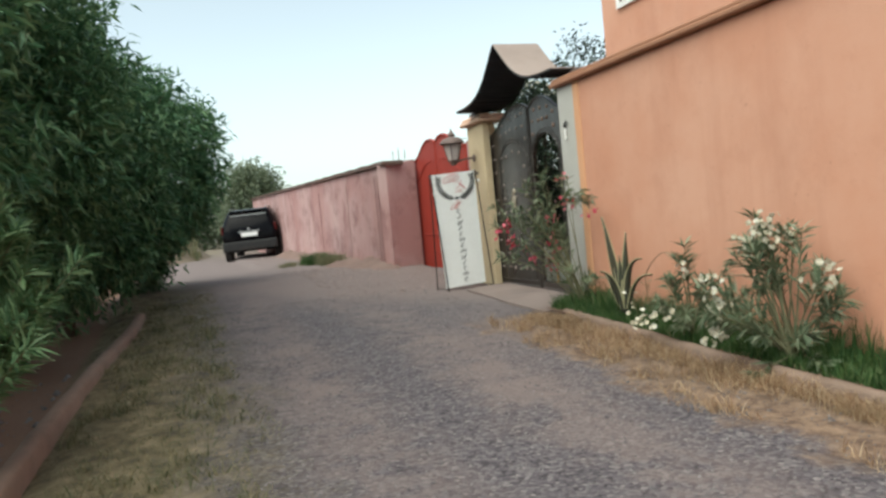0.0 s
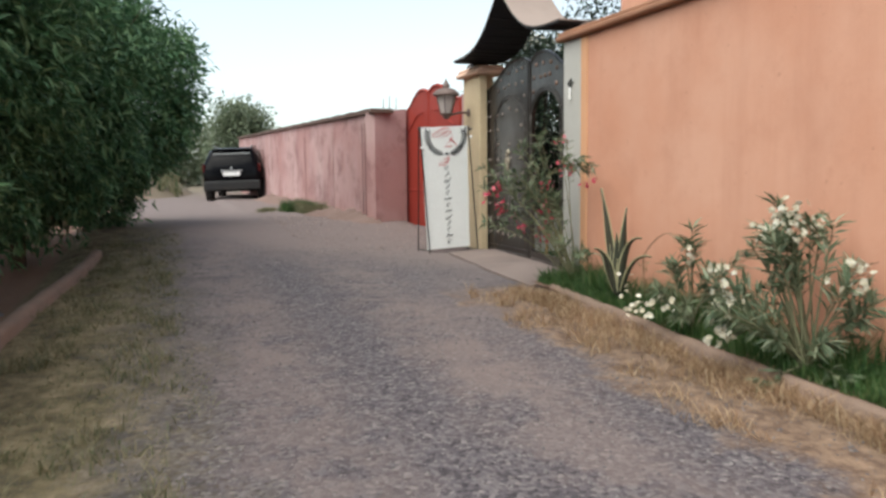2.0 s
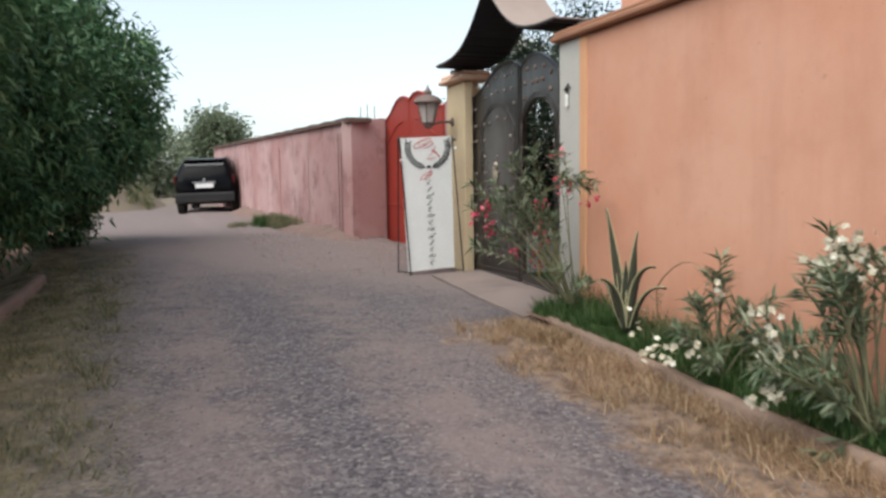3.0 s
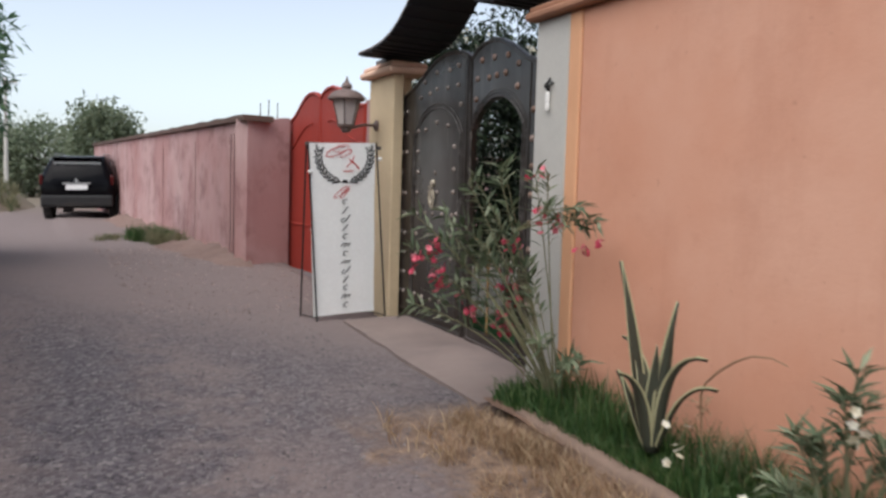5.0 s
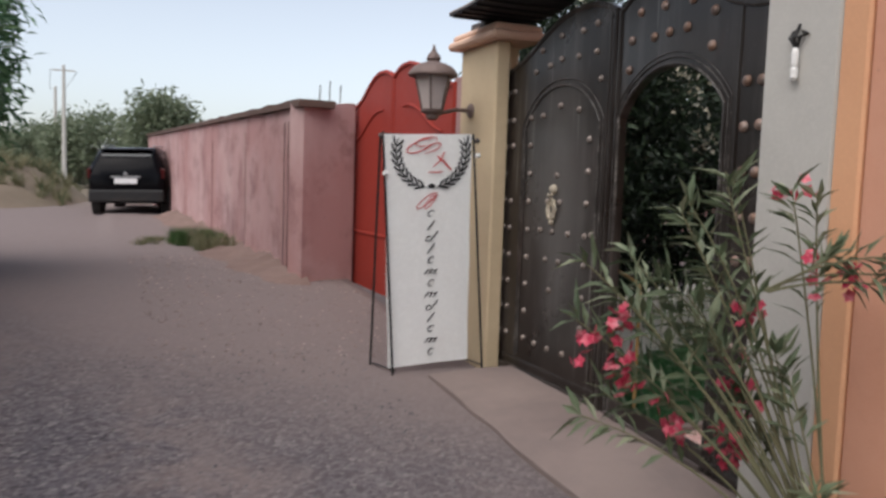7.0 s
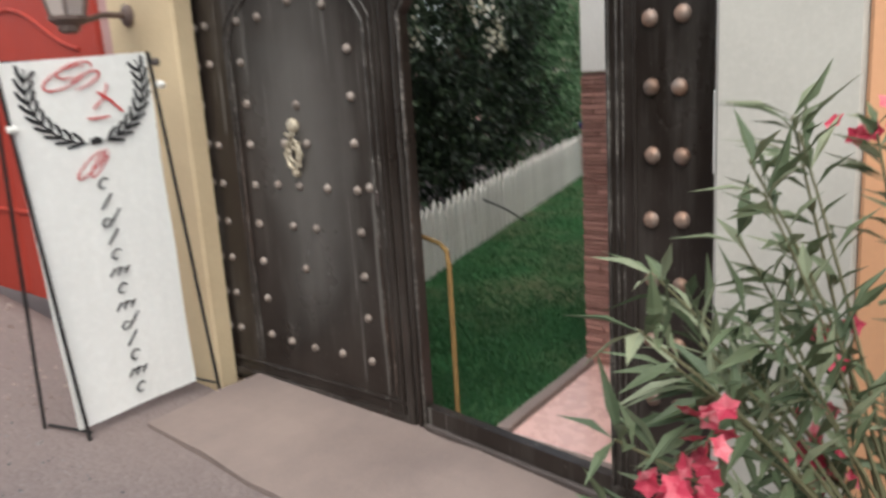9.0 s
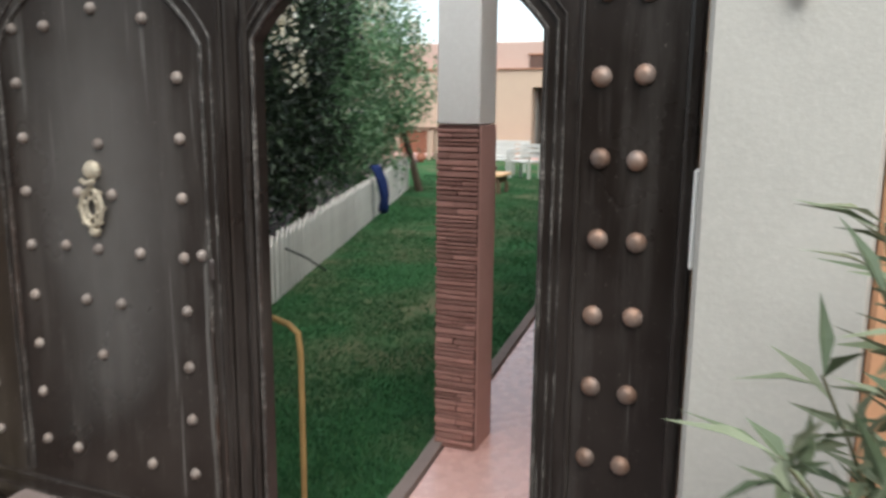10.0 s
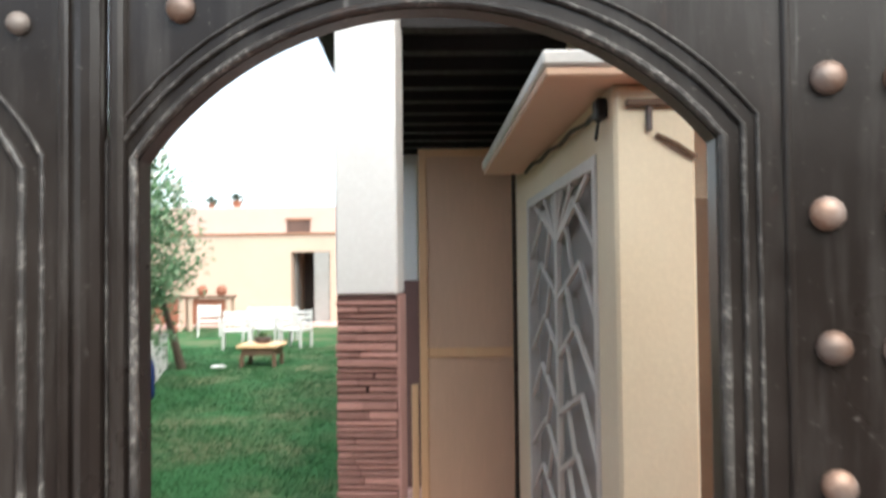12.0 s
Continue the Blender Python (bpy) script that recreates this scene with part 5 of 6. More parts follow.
def scatter_stones(name, n, xr, yr, size, mat, label):
    base = np.array([(1, 0, 0), (-1, 0, 0), (0, 1, 0), (0, -1, 0), (0, 0, 0.75), (0, 0, -0.75)], float)
    f0 = np.array([(0, 2, 4), (2, 1, 4), (1, 3, 4), (3, 0, 4), (2, 0, 5), (1, 2, 5), (3, 1, 5), (0, 3, 5)])
    x, y = RNG.uniform(*xr, n), RNG.uniform(*yr, n)
    s = size[0] + (size[1] - size[0]) * RNG.random(n) ** 3
    v = base[None] * s[:, None, None] * RNG.uniform(0.6, 1.3, (n, 6, 3))
    z = np.array([gz_rough(a, b_) for a, b_ in zip(x, y)]) + s * 0.15
    v += np.stack([x, y, z], 1)[:, None, :]
    f = (f0[None] + (np.arange(n) * 6)[:, None, None]).reshape(-1, 3)
    me = bpy.data.meshes.new(name)
    me.from_pydata(v.reshape(-1, 3).tolist(), [], f.tolist())
    me.materials.append(mat)
    return tagged(new(name, me), label, "gravel", "", "stuff")


m = leafy("loose_gravel", (0.085, 0.077, 0.081), (0.15, 0.137, 0.138), (0.26, 0.237, 0.232), rough=0.95, trans=0.0)
M["gravel"] = m
M["rubble"] = leafy("dusty_rubble", (0.21, 0.16, 0.148), (0.28, 0.22, 0.20), (0.38, 0.31, 0.285), rough=0.95, trans=0.0)
scatter_stones("lane_gravel", 15000, (0.0, 3.7), (1.6, 12.0), (0.003, 0.013), M["gravel"], "loose grey gravel on the lane")
scatter_stones("soil_stones", 500, (-3.0, -1.1), (2.0, 9.0), (0.01, 0.05), M["pebble"], "stones on the soil under the trees")
scatter_stones("heap_stones", 3200, (2.2, 4.5), (11.6, 17.5), (0.003, 0.022), M["rubble"], "rubble before the red gate")


# ---- trees ----
def build_tree(name, label, at, height, spread, leaf_mat, n_clumps, per_clump, leaf=(0.13, 0.03), clump_r=0.28, seed=1, low=0.2, droop=0.35, trunk_r=0.10, shift=(0, 0), flowers=None, group="", limit=None):
    rg = np.random.default_rng(seed)
    x0, y0 = at
    z0 = gz(x0, y0) if x0 < 4.6 else FLOOR
    th = thing(name, label, "tree", (x0, y0, z0), group)
    bm = bmesh.new()
    top = Vector((x0 + shift[0] * 0.5, y0 + shift[1] * 0.5, z0 + height * 0.75))
    trunk = [Vector((x0, y0, z0 - 0.1)).lerp(top, s) + Vector((0.06 * math.sin(5 * s + seed), 0.06 * math.cos(4 * s + seed), 0)) for s in np.linspace(0, 1, 9).tolist()]
    tube(bm, trunk, [trunk_r * (1 - 0.8 * s) + 0.01 for s in np.linspace(0, 1, 9).tolist()], 9)
    part("trunk", bm, M["bark"], th)
    B, D, L, W, N = [], [], [], [], []
    cz, hz = z0 + height * (0.5 + low / 2), height * (0.5 - low / 2)
    for k in range(n_clumps):
        v = rg.normal(size=3)
        v /= np.linalg.norm(v)
        r = rg.uniform(0.35, 1.0) ** 0.45
        lump = 1 + 0.36 * noise.noise((v[0] * 2 + seed, v[1] * 2, v[2] * 2.2))
        c = np.array((x0 + shift[0] + v[0] * spread[0] * r * lump, y0 + shift[1] + v[1] * spread[1] * r * lump, cz + v[2] * hz * r * lump))
        if limit is not None:
            c[0] = min(c[0], limit(c[2]) - rg.random() ** 2 * 0.5)
        if k % 22 == 0:
            s = rg.uniform(0.25, 0.95)
            a = trunk[int(s * 8)]
            e = Vector(c)
            mid = a.lerp(e, 0.5) + Vector((0, 0, 0.15))
            part("limb", tube(bmesh.new(), [a, mid, e], [trunk_r * 0.32, trunk_r * 0.18, 0.006], 5), M["bark"], th)
        outd = v.copy()
        outd[2] *= 0.5
        for j in range(per_clump):
            p = c + rg.normal(0, clump_r * 0.5, 3)
            d = rg.normal(size=3) * 0.8 + outd * 0.7
            d[2] -= droop
            B.append(p), D.append(d), L.append(leaf[0] * rg.uniform(0.6, 1.3)), W.append(leaf[1] * rg.uniform(0.7, 1.2)), N.append(rg.normal(size=3) * 0.6 + np.array((0, 0, 1.0)))
    part("crown", leaf_mesh("crown", np.array(B), np.array(D), np.array(L), np.array(W), np.array(N), leaf_mat), None, th)
    if flowers is not None:
        B, D, L, W, N = [], [], [], [], []
        for k in range(46):
            v = rg.normal(size=3)
            v /= np.linalg.norm(v)
            v[2] = abs(v[2]) if k % 4 else v[2]
            c = np.array((x0 + shift[0] + v[0] * spread[0] * 1.02, y0 + shift[1] + v[1] * spread[1] * 1.02, cz + v[2] * hz))
            for j in range(int(rg.integers(8, 44))):
                B.append(c + rg.normal(0, 0.085, 3)), D.append(rg.normal(size=3)), L.append(0.06), W.append(0.05), N.append(rg.normal(size=3))
        part("blossom", leaf_mesh("blossom", np.array(B), np.array(D), np.array(L), np.array(W), np.array(N), flowers), None, th)
    return th


HEDGE = "trees along the lane"


def overhang(z):
    """How far the crowns reach over the lane at a height."""
    return float(np.interp(z, (0.7, 1.5, 2.2, 3.0, 5.0), (-0.45, 0.0, 0.6, 0.95, 0.7)))


LB = "dense dark green willow-leaved tree beside the lane"
for i, (tx, ty, h, sx, sy, sh) in enumerate(((-2.9, 3.6, 4.4, 1.0, 1.5, (0, 0)), (-2.3, 6.6, 5.2, 1.35, 1.7, (0, 0)), (-1.9, 9.6, 5.0, 1.5, 1.8, (0, 0)), (-1.5, 12.4, 4.6, 1.5, 1.7, (0.1, 0)), (-0.9, 15.4, 4.0, 1.9, 1.6, (0.2, 0)), (-4.6, 7.5, 6.2, 1.8, 3.0, (0, 0)), (-4.2, 13.0, 5.6, 1.9, 2.8, (0, 0)))):
    build_tree("tree", LB, (tx, ty), h, (sx, sy), M["treeleaf"], 640 if i < 5 else 260, 50, leaf=(0.175, 0.048) if i < 5 else (0.26, 0.07), clump_r=0.27, seed=20 + i, low=0.20 if i < 2 else 0.08, droop=0.35, trunk_r=0.09, shift=sh, group=HEDGE, limit=overhang if ty > 11 else None)
bush = thing("hanging_branch_bush", "paler grey-green bush with long drooping leaves at the kerb", "shrub", (-1.55, 5.0, 0.0))
stem_plant(bush, (-1.45, 5.2, 0.05), [(-0.85, 5.3, 1.42), (-0.80, 5.1, 1.2), (-0.95, 5.5, 1.55), (-0.88, 4.9, 1.12), (-1.0, 5.2, 1.62), (-1.1, 5.6, 1.3), (-0.98, 5.0, 1.02)], M["nearleaf"], 0.18, 0.028, 60, side=6, seed=12)


# ---- far along the lane ----
def mound(name, cx, cy, rx, ry, h, label):
    xs, ys = np.linspace(cx - rx, cx + rx, 40), np.linspace(cy - ry, cy + ry, 40)

    def f(x, y):
        d = math.hypot((x - cx) / rx, (y - cy) / ry)
        return gz(x, y) - 0.1 + (h + 0.1) * max(0.0, 1 - d * d) ** 1.2 * (1 + 0.35 * noise.noise((x * 0.8, y * 0.5, 1)))
    ob = structure(name, sheet(name, [float(v) for v in xs], [float(v) for v in ys], f, M["bank"]), M["bank"], label, "bank")
    return ob, f


M["bank"] = surface("dusty_bank", (0.185, 0.142, 0.105), (0.115, 0.10, 0.065), 0.9, 12, 0.95, bump=0.8, dist=0.05)
_, mf = mound("bank_1", -1.5, 37.0, 3.2, 7.5, 1.35, "dusty earth bank with dry scrub")
grass("bank_scrub", 5200, (-3.5, 1.0), (32, 44), (0.15, 0.55), 0.2, M["dryverge"], "dry scrub on the earth bank", z=lambda x, y: max(mf(x, y), gz(x, y)), width=0.03, clump=240)
FAR = "hazy trees beyond the wall"
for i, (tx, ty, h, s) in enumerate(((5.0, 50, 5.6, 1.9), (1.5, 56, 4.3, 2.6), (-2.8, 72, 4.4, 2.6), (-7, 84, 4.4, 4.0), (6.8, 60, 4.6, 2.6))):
    build_tree("far_tree", "distant tree with haze put into its pale grey-green leaf colour", (tx, ty), h, (s, s), M["hazeleaf"], 230, 36, leaf=(0.36, 0.13), clump_r=0.7, seed=60 + i, low=0.02, droop=0.0, trunk_r=0.2, group=FAR)
pole = thing("utility_pole", "pale concrete utility pole with a cross-arm", "pole", (0.35, 46, 0.95))
part("shaft", tube(bmesh.new(), [(0.35, 46, 0.8), (0.35, 46, 6.7)], [0.12, 0.06], 8), M["grey"], pole)
part("crossarm", boxed(-0.15, 0.85, 45.97, 46.03, 6.42, 6.48), M["grey"], pole)
pole2 = thing("utility_pole", "pale concrete utility pole far along the lane", "pole", (-1.2, 72, 1.0))
part("shaft", tube(bmesh.new(), [(-1.2, 72, 0.8), (-1.2, 72, 8.2)], [0.16, 0.09], 8), M["grey"], pole2)
for k, zz in enumerate((6.45, 6.42)):
    cable = tube(bmesh.new(), [(-0.2 + 1.1 * k, 46, zz), (-0.9 + 0.8 * k, 59, zz + 0.3), (-1.5 + 0.6 * k, 72, zz + 1.6)], 0.012, 5)
    tagged(part("overhead_cable", cable, M["black"]), "thin black overhead cable between the poles", "cable")
hut = thing("far_building", "small pale yellow flat-roofed building far along the lane", "building", (-1.3, 75, 1.0))
part("wall", boxed(-2.4, -0.5, 75, 79, 0.8, 3.9, bevel=0.03), M["farwall"], hut)
part("roof", boxed(-2.5, -0.4, 74.9, 79.1, 3.903, 4.05, bevel=0.02), M["concrete"], hut)
part("doorway", boxed(-1.7, -1.1, 74.96, 75.02, 0.95, 2.9), M["greydoor"], hut)


def build_car():
    """A compact black estate car, tail towards the walker. Its own frame: y ahead, x right, z up."""
    th = thing("parked_car", "black compact off-road car parked against the pink wall", "car", (0, 0, 0))
    secs = [  # y, half width at sill, at belt, at roof, z sill, z belt, z roof
        (0.00, 0.70, 0.78, 0.60, 0.42, 0.98, 1.02), (0.05, 0.82, 0.87, 0.66, 0.36, 1.02, 1.20), (0.22, 0.87, 0.91, 0.66, 0.32, 1.04, 1.56), (0.45, 0.88, 0.92, 0.67, 0.30, 1.04, 1.66),
        (1.2, 0.88, 0.92, 0.68, 0.30, 1.03, 1.70), (2.0, 0.88, 0.92, 0.67, 0.30, 1.01, 1.66), (2.7, 0.88, 0.91, 0.62, 0.30, 1.00, 1.36), (3.1, 0.88, 0.90, 0.70, 0.30, 0.98, 1.04), (3.8, 0.87, 0.88, 0.68, 0.32, 0.90, 0.95), (4.22, 0.78, 0.80, 0.6, 0.40, 0.76, 0.80)]
    bm = bmesh.new()
    rings = []
    for y, ws, wb_, wr, zs, zb, zr in secs:
        half = [(ws * 0.9, zs), (ws, zs + 0.08), (ws + 0.015, (zs + zb) / 2), (wb_, zb), (wb_ - (wb_ - wr) * 0.5, zb + (zr - zb) * 0.55), (wr, zr - 0.06), (wr * 0.86, zr)]
        rings.append([bm.verts.new((x, y, z)) for x, z in half] + [bm.verts.new((-x, y, z)) for x, z in half[::-1]])
    n = len(rings[0])
    for a, b_ in zip(rings, rings[1:]):
        for k in range(n):
            bm.faces.new((a[k], a[(k + 1) % n], b_[(k + 1) % n], b_[k]))
    bm.faces.new(rings[0][::-1])
    bm.faces.new(rings[-1])
    part("body", bm, M["carpaint"], th, smooth=True)
    bm = bmesh.new()
    q = [(-0.60, 0.065, 1.10), (0.60, 0.065, 1.10), (0.56, 0.205, 1.52), (-0.56, 0.205, 1.52)]
    fr = [bm.verts.new(p) for p in q]
    bk = [bm.verts.new((p[0], p[1] + 0.02, p[2])) for p in q]
    fr2 = [bm.verts.new((p[0], p[1] - 0.012, p[2])) for p in q]
    bm.faces.new(fr2)
    for k in range(4):
        bm.faces.new((fr2[k], fr2[(k + 1) % 4], bk[(k + 1) % 4], bk[k]))
    for v in fr:
        bm.verts.remove(v)
    part("rear_window", bm, M["carglass"], th, "dark tinted rear window")
    for sx in (-1, 1):
        for y0, y1 in ((0.55, 1.25), (1.33, 2.2)):
            bm = bmesh.new()
            pts = [(0.885, y0, 1.10), (0.885, y1, 1.10), (0.745, y1 - 0.05, 1.53), (0.745, y0 + 0.04, 1.53)]
            o = [bm.verts.new((sx * p[0], p[1], p[2])) for p in pts]
            i_ = [bm.verts.new((sx * (p[0] - 0.03), p[1], p[2])) for p in pts]
            bm.faces.new(o)
            for k in range(4):
                bm.faces.new((o[k], o[(k + 1) % 4], i_[(k + 1) % 4], i_[k]))
            part("side_window", bm, M["carglass"], th)
        part("tail_light", boxed(*sorted((sx * 0.80, sx * 0.885)), 0.02, 0.12, 0.92, 1.18, bevel=0.02), M["taillight"], th, "dark red tail light")
        mir = part("mirror", boxed(*sorted((sx * 0.92, sx * 1.10)), 2.30, 2.42, 1.05, 1.20, bevel=0.03, seg=2), M["carpaint"], th)
        part("roof_rail", tube(bmesh.new(), [(sx * 0.58, 0.5, 1.68), (sx * 0.58, 0.6, 1.735), (sx * 0.58, 1.8, 1.735), (sx * 0.58, 1.95, 1.69)], 0.016, 6), M["rim"], th)
        for wy in (0.78, 3.38):
            w = part("wheel", lathe(bmesh.new(), (sx * 0.80, wy, 0.335), [(0.20, -0.11), (0.31, -0.11), (0.335, -0.085), (0.335, 0.085), (0.31, 0.11), (0.20, 0.11)], 28, "x"), M["tyre"], th)
            part("rim", lathe(bmesh.new(), (sx * 0.805, wy, 0.335), [(0.205, -0.10), (0.20, 0.0), (0.06, sx * 0.02), (0.05, sx * 0.095)] if sx > 0 else [(0.205, 0.10), (0.20, 0.0), (0.06, -0.02), (0.05, -0.095)], 20, "x"), M["rim"], w)
            bm = bmesh.new()
            tube(bm, [(sx * 0.905, wy + 0.39 * math.cos(a), 0.335 + 0.39 * math.sin(a)) for a in np.linspace(0, math.pi, 15)], 0.035, 6)
            part("wheel_arch", bm, M["tyre"], th)
    part("bumper", boxed(-0.86, 0.86, -0.07, 0.10, 0.36, 0.66, bevel=0.05, seg=2), M["black"], th, "matt black bumper")
    part("skid_plate", boxed(-0.45, 0.45, -0.076, -0.06, 0.38, 0.46, bevel=0.006), M["tyre"], th)
    part("number_plate", boxed(-0.26, 0.26, -0.03, -0.012, 0.80, 0.93, bevel=0.004), M["plate"], th, "white number plate")
    part("plate_trim", boxed(-0.34, 0.34, -0.035, -0.01, 0.945, 0.985, bevel=0.006), M["rim"], th, "chrome strip")
    part("badge", lathe(bmesh.new(), (0, -0.012, 1.035), [(0.045, 0.01), (0.045, -0.012), (0.03, -0.018)], 6, "y"), M["rim"], th)
    part("spoiler", boxed(-0.58, 0.58, 0.12, 0.34, 1.60, 1.64, bevel=0.012), M["carpaint"], th)
    part("wiper", tube(bmesh.new(), [(0.0, 0.045, 1.10), (0.30, 0.085, 1.20)], 0.008, 5), M["tyre"], th)
    th.matrix_world = pose(2.50, 27.6, 0.72, 1.0, -1.5, -12.0) @ Matrix.Scale(1.07, 4)
    return th


build_car()


# ---- courtyard ----
def edge_y(x):
    return 9.58 + 0.085 * (x - 5.9)


def fence_y(x):
    return 11.84 + 0.31 * (x - 7.4)


# paved path, its border, lawn
bm = bmesh.new()
rows = [[bm.verts.new(p) for p in ((x, 5.0, FLOOR), (x, edge_y(x), FLOOR), (x, edge_y(x), FLOOR - 0.2), (x, 5.0, FLOOR - 0.2))] for x in np.linspace(4.935, 29.0, 40)]
for r, s in zip(rows, rows[1:]):
    for k in range(4):
        bm.faces.new((r[k], r[(k + 1) % 4], s[(k + 1) % 4], s[k]))
bm.faces.new(rows[0][::-1])
bm.faces.new(rows[-1])
structure("floor_path", bm, M["pinkfloor"], "worn pink screed path along the house", "floor")
bm = bmesh.new()
rows = []
for x in np.linspace(5.07, 27.5, 90):
    e, j = edge_y(x) + 0.004, 0.008 * noise.noise((x * 4, 0, 0))
    rows.append([bm.verts.new(p) for p in ((x, e, FLOOR - 0.1), (x, e + 0.005, FLOOR + 0.025 + j), (x, e + 0.075, FLOOR + 0.02 + j), (x, e + 0.085, FLOOR - 0.1))])
for r, s in zip(rows, rows[1:]):
    for k in range(3):
        bm.faces.new((r[k], r[k + 1], s[k + 1], s[k]))
bm.faces.new(rows[0])
bm.faces.new(rows[-1][::-1])
structure("lawn_border", bm, M["concrete"], "pale concrete border between path and lawn", "border")
structure("lawn", sheet("lawn", [float(v) for v in np.linspace(4.99, 28.0, 60)], [float(v) for v in np.linspace(0, 1, 24)],
                        lambda x, y: 0.0, M["lawn"]), M["lawn"], "mown green lawn with worn patches", "lawn")
for v in bpy.data.objects["lawn"].data.vertices:
    x, s = v.co.x, v.co.y
    y = edge_y(x) + 0.075 + s * (fence_y(x) + 0.6 - edge_y(x))
    v.co = (x, y, FLOOR - 0.015 + 0.02 * noise.noise((x, y, 0)))
structure("threshold_slab", boxed(4.935, 5.06, 9.60, 10.5, FLOOR - 0.1, FLOOR + 0.03, bevel=0.01), M["concrete"], "rough concrete strip behind the gate", "floor")
n = 90000
lx = 5.0 + 16.0 * RNG.random(n) ** 1.7
ly = np.array([edge_y(a) + 0.09 + (fence_y(a) - edge_y(a) - 0.1) * r for a, r in zip(lx, RNG.random(n))])
bare = np.array([noise.noise((a * 0.9, b_ * 0.9, 4)) + 0.35 * noise.noise((a * 4, b_ * 4, 1)) for a, b_ in zip(lx, ly)]) > 0.34
dpatch = ((lx - 8.9) / 0.6) ** 2 + ((ly - 10.75) / 0.28) ** 2 + np.array([1.3 * noise.noise((a * 3, b_ * 3, 6)) for a, b_ in zip(lx, ly)]) < 0.8
ok = ~(bare & (RNG.random(n) < 0.6)) & ~(dpatch & (RNG.random(n) < 0.85))
lx, ly = lx[ok], ly[ok]
n = len(lx)
lb = np.stack([lx, ly, np.full(n, FLOOR - 0.02)], 1)
gl = new("lawn_grass", blade_mesh("lawn_grass", lb, np.concatenate([RNG.normal(0, 0.022, (n, 2)), np.zeros((n, 1))], 1), RNG.uniform(0.02, 0.042, n), RNG.uniform(0.003, 0.007, n) * (1 + (lx - 5) * 0.15), M["lawngrass"]))
tagged(gl, "short green lawn grass", "grass", "", "stuff")

# house along the path, in a frame of its own: u along it, w out to the lawn
HM = pose(5.87, 8.715, 0, 0, 0, 4.3)


def hbox(*a, **k):
    bm = boxed(*a, **k)
    bm.transform(HM)
    return bm


bm = bmesh.new()
for a in ((0.02, 0.26, -0.2, 0.0, 0.2, 3.05), (2.06, 2.68, -0.2, 0.0, 0.2, 3.05), (0.26, 2.06, -0.2, 0.0, 0.2, 0.50), (0.26, 2.06, -0.2, 0.0, 2.47, 3.05)):
    box(bm, *a)
bm.transform(HM)
structure("wall_house_grille", bm, M["cream"], "cream rendered house wall with a tall grille window", "wall")
structure("wall_house_end", hbox(0.62, 0.80, -3.2, -0.255, 0.2, 3.05, bevel=0.008), M["cream"], "cream rendered end wall set back behind the corner", "wall")
structure("wall_house_corner", hbox(-0.012, 0.258, -0.252, 0.006, 0.2, 2.645, bevel=0.012), M["cream"], "cream corner pier of the house", "wall")
# made-up boards that stand in for the shade in the gap behind the pier
gap_boards = thing("timber_shutter", "dark boards added to fill the shaded gap behind the cream corner pier", "shutter", HM @ Vector((0.2, -0.5, FLOOR)))
for k in range(5):
    part("board", hbox(0.12, 0.15, -0.355 - 0.10 * k, -0.258 - 0.10 * k, FLOOR, 2.30, bevel=0.004), M["wood"], gap_boards)
for z in (0.7, 1.9):
    part("ledge", hbox(0.152, 0.178, -0.75, -0.26, z, z + 0.09, bevel=0.004), M["darkwood"], gap_boards)
structure("wall_house_long", hbox(3.62, 21.0, -0.2, 0.0, 0.2, 3.05), M["cream"], "cream rendered long wall of the house", "wall")
structure("wall_house_dado", hbox(3.63, 21.0, 0.003, 0.02, 0.3, 1.98), M["mauve"], "dull mauve dado along the house wall", "wall")
structure("wall_room_back", hbox(0.3, 6.0, -3.2, -3.0, 0.2, 3.05), M["cream"], "plain back wall of the room behind the grille", "wall")
structure("wall_lintel", hbox(2.68, 3.62, -0.2, 0.0, 2.93, 3.05), M["darkwood"], "dark lintel over the doorway", "lintel")
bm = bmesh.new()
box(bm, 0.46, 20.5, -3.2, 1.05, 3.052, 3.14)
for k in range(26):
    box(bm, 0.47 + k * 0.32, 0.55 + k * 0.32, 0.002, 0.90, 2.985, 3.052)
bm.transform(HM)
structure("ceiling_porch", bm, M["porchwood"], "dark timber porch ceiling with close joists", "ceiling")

eave = thing("window_eave", "brown wooden eave slab with a pale worn edge above the grille", "eave", (6.8, 8.9, 2.7))
part("board", hbox(-0.10, 2.36, -0.30, 0.235, 2.655, 2.685, bevel=0.006), M["ply"], eave)
part("top_skin", hbox(-0.11, 2.37, -0.30, 0.245, 2.687, 2.735, bevel=0.008), M["white_wood"], eave, "chipped pale top skin")
# shadow line at the top of the pier, built as a thin dark strip
part("batten", hbox(-0.034, -0.0125, -0.215, -0.03, 2.578, 2.60, bevel=0.003), M["wood"], eave, "dark strip modelled for the shadow line under the eave")
part("bracket", hbox(-0.030, -0.0125, -0.112, -0.094, 2.50, 2.577, bevel=0.003), M["iron"], eave)
part("stay", tube(bmesh.new(), [HM @ Vector((-0.02, -0.125, 2.488)), HM @ Vector((-0.026, -0.19, 2.455)), HM @ Vector((-0.02, -0.25, 2.415))], 0.008, 6), M["wood"], eave)
cab = thing("wall_cable", "sagging black cable with a junction under the wooden eave", "cable", HM @ Vector((0.1, 0.02, 2.6)))
part("wire", tube(bmesh.new(), [HM @ Vector((0.06 + 0.28 * k, 0.020, 2.60 + 0.006 * k - 0.018 * (k % 2))) for k in range(8)], 0.009, 6), M["black"], cab)
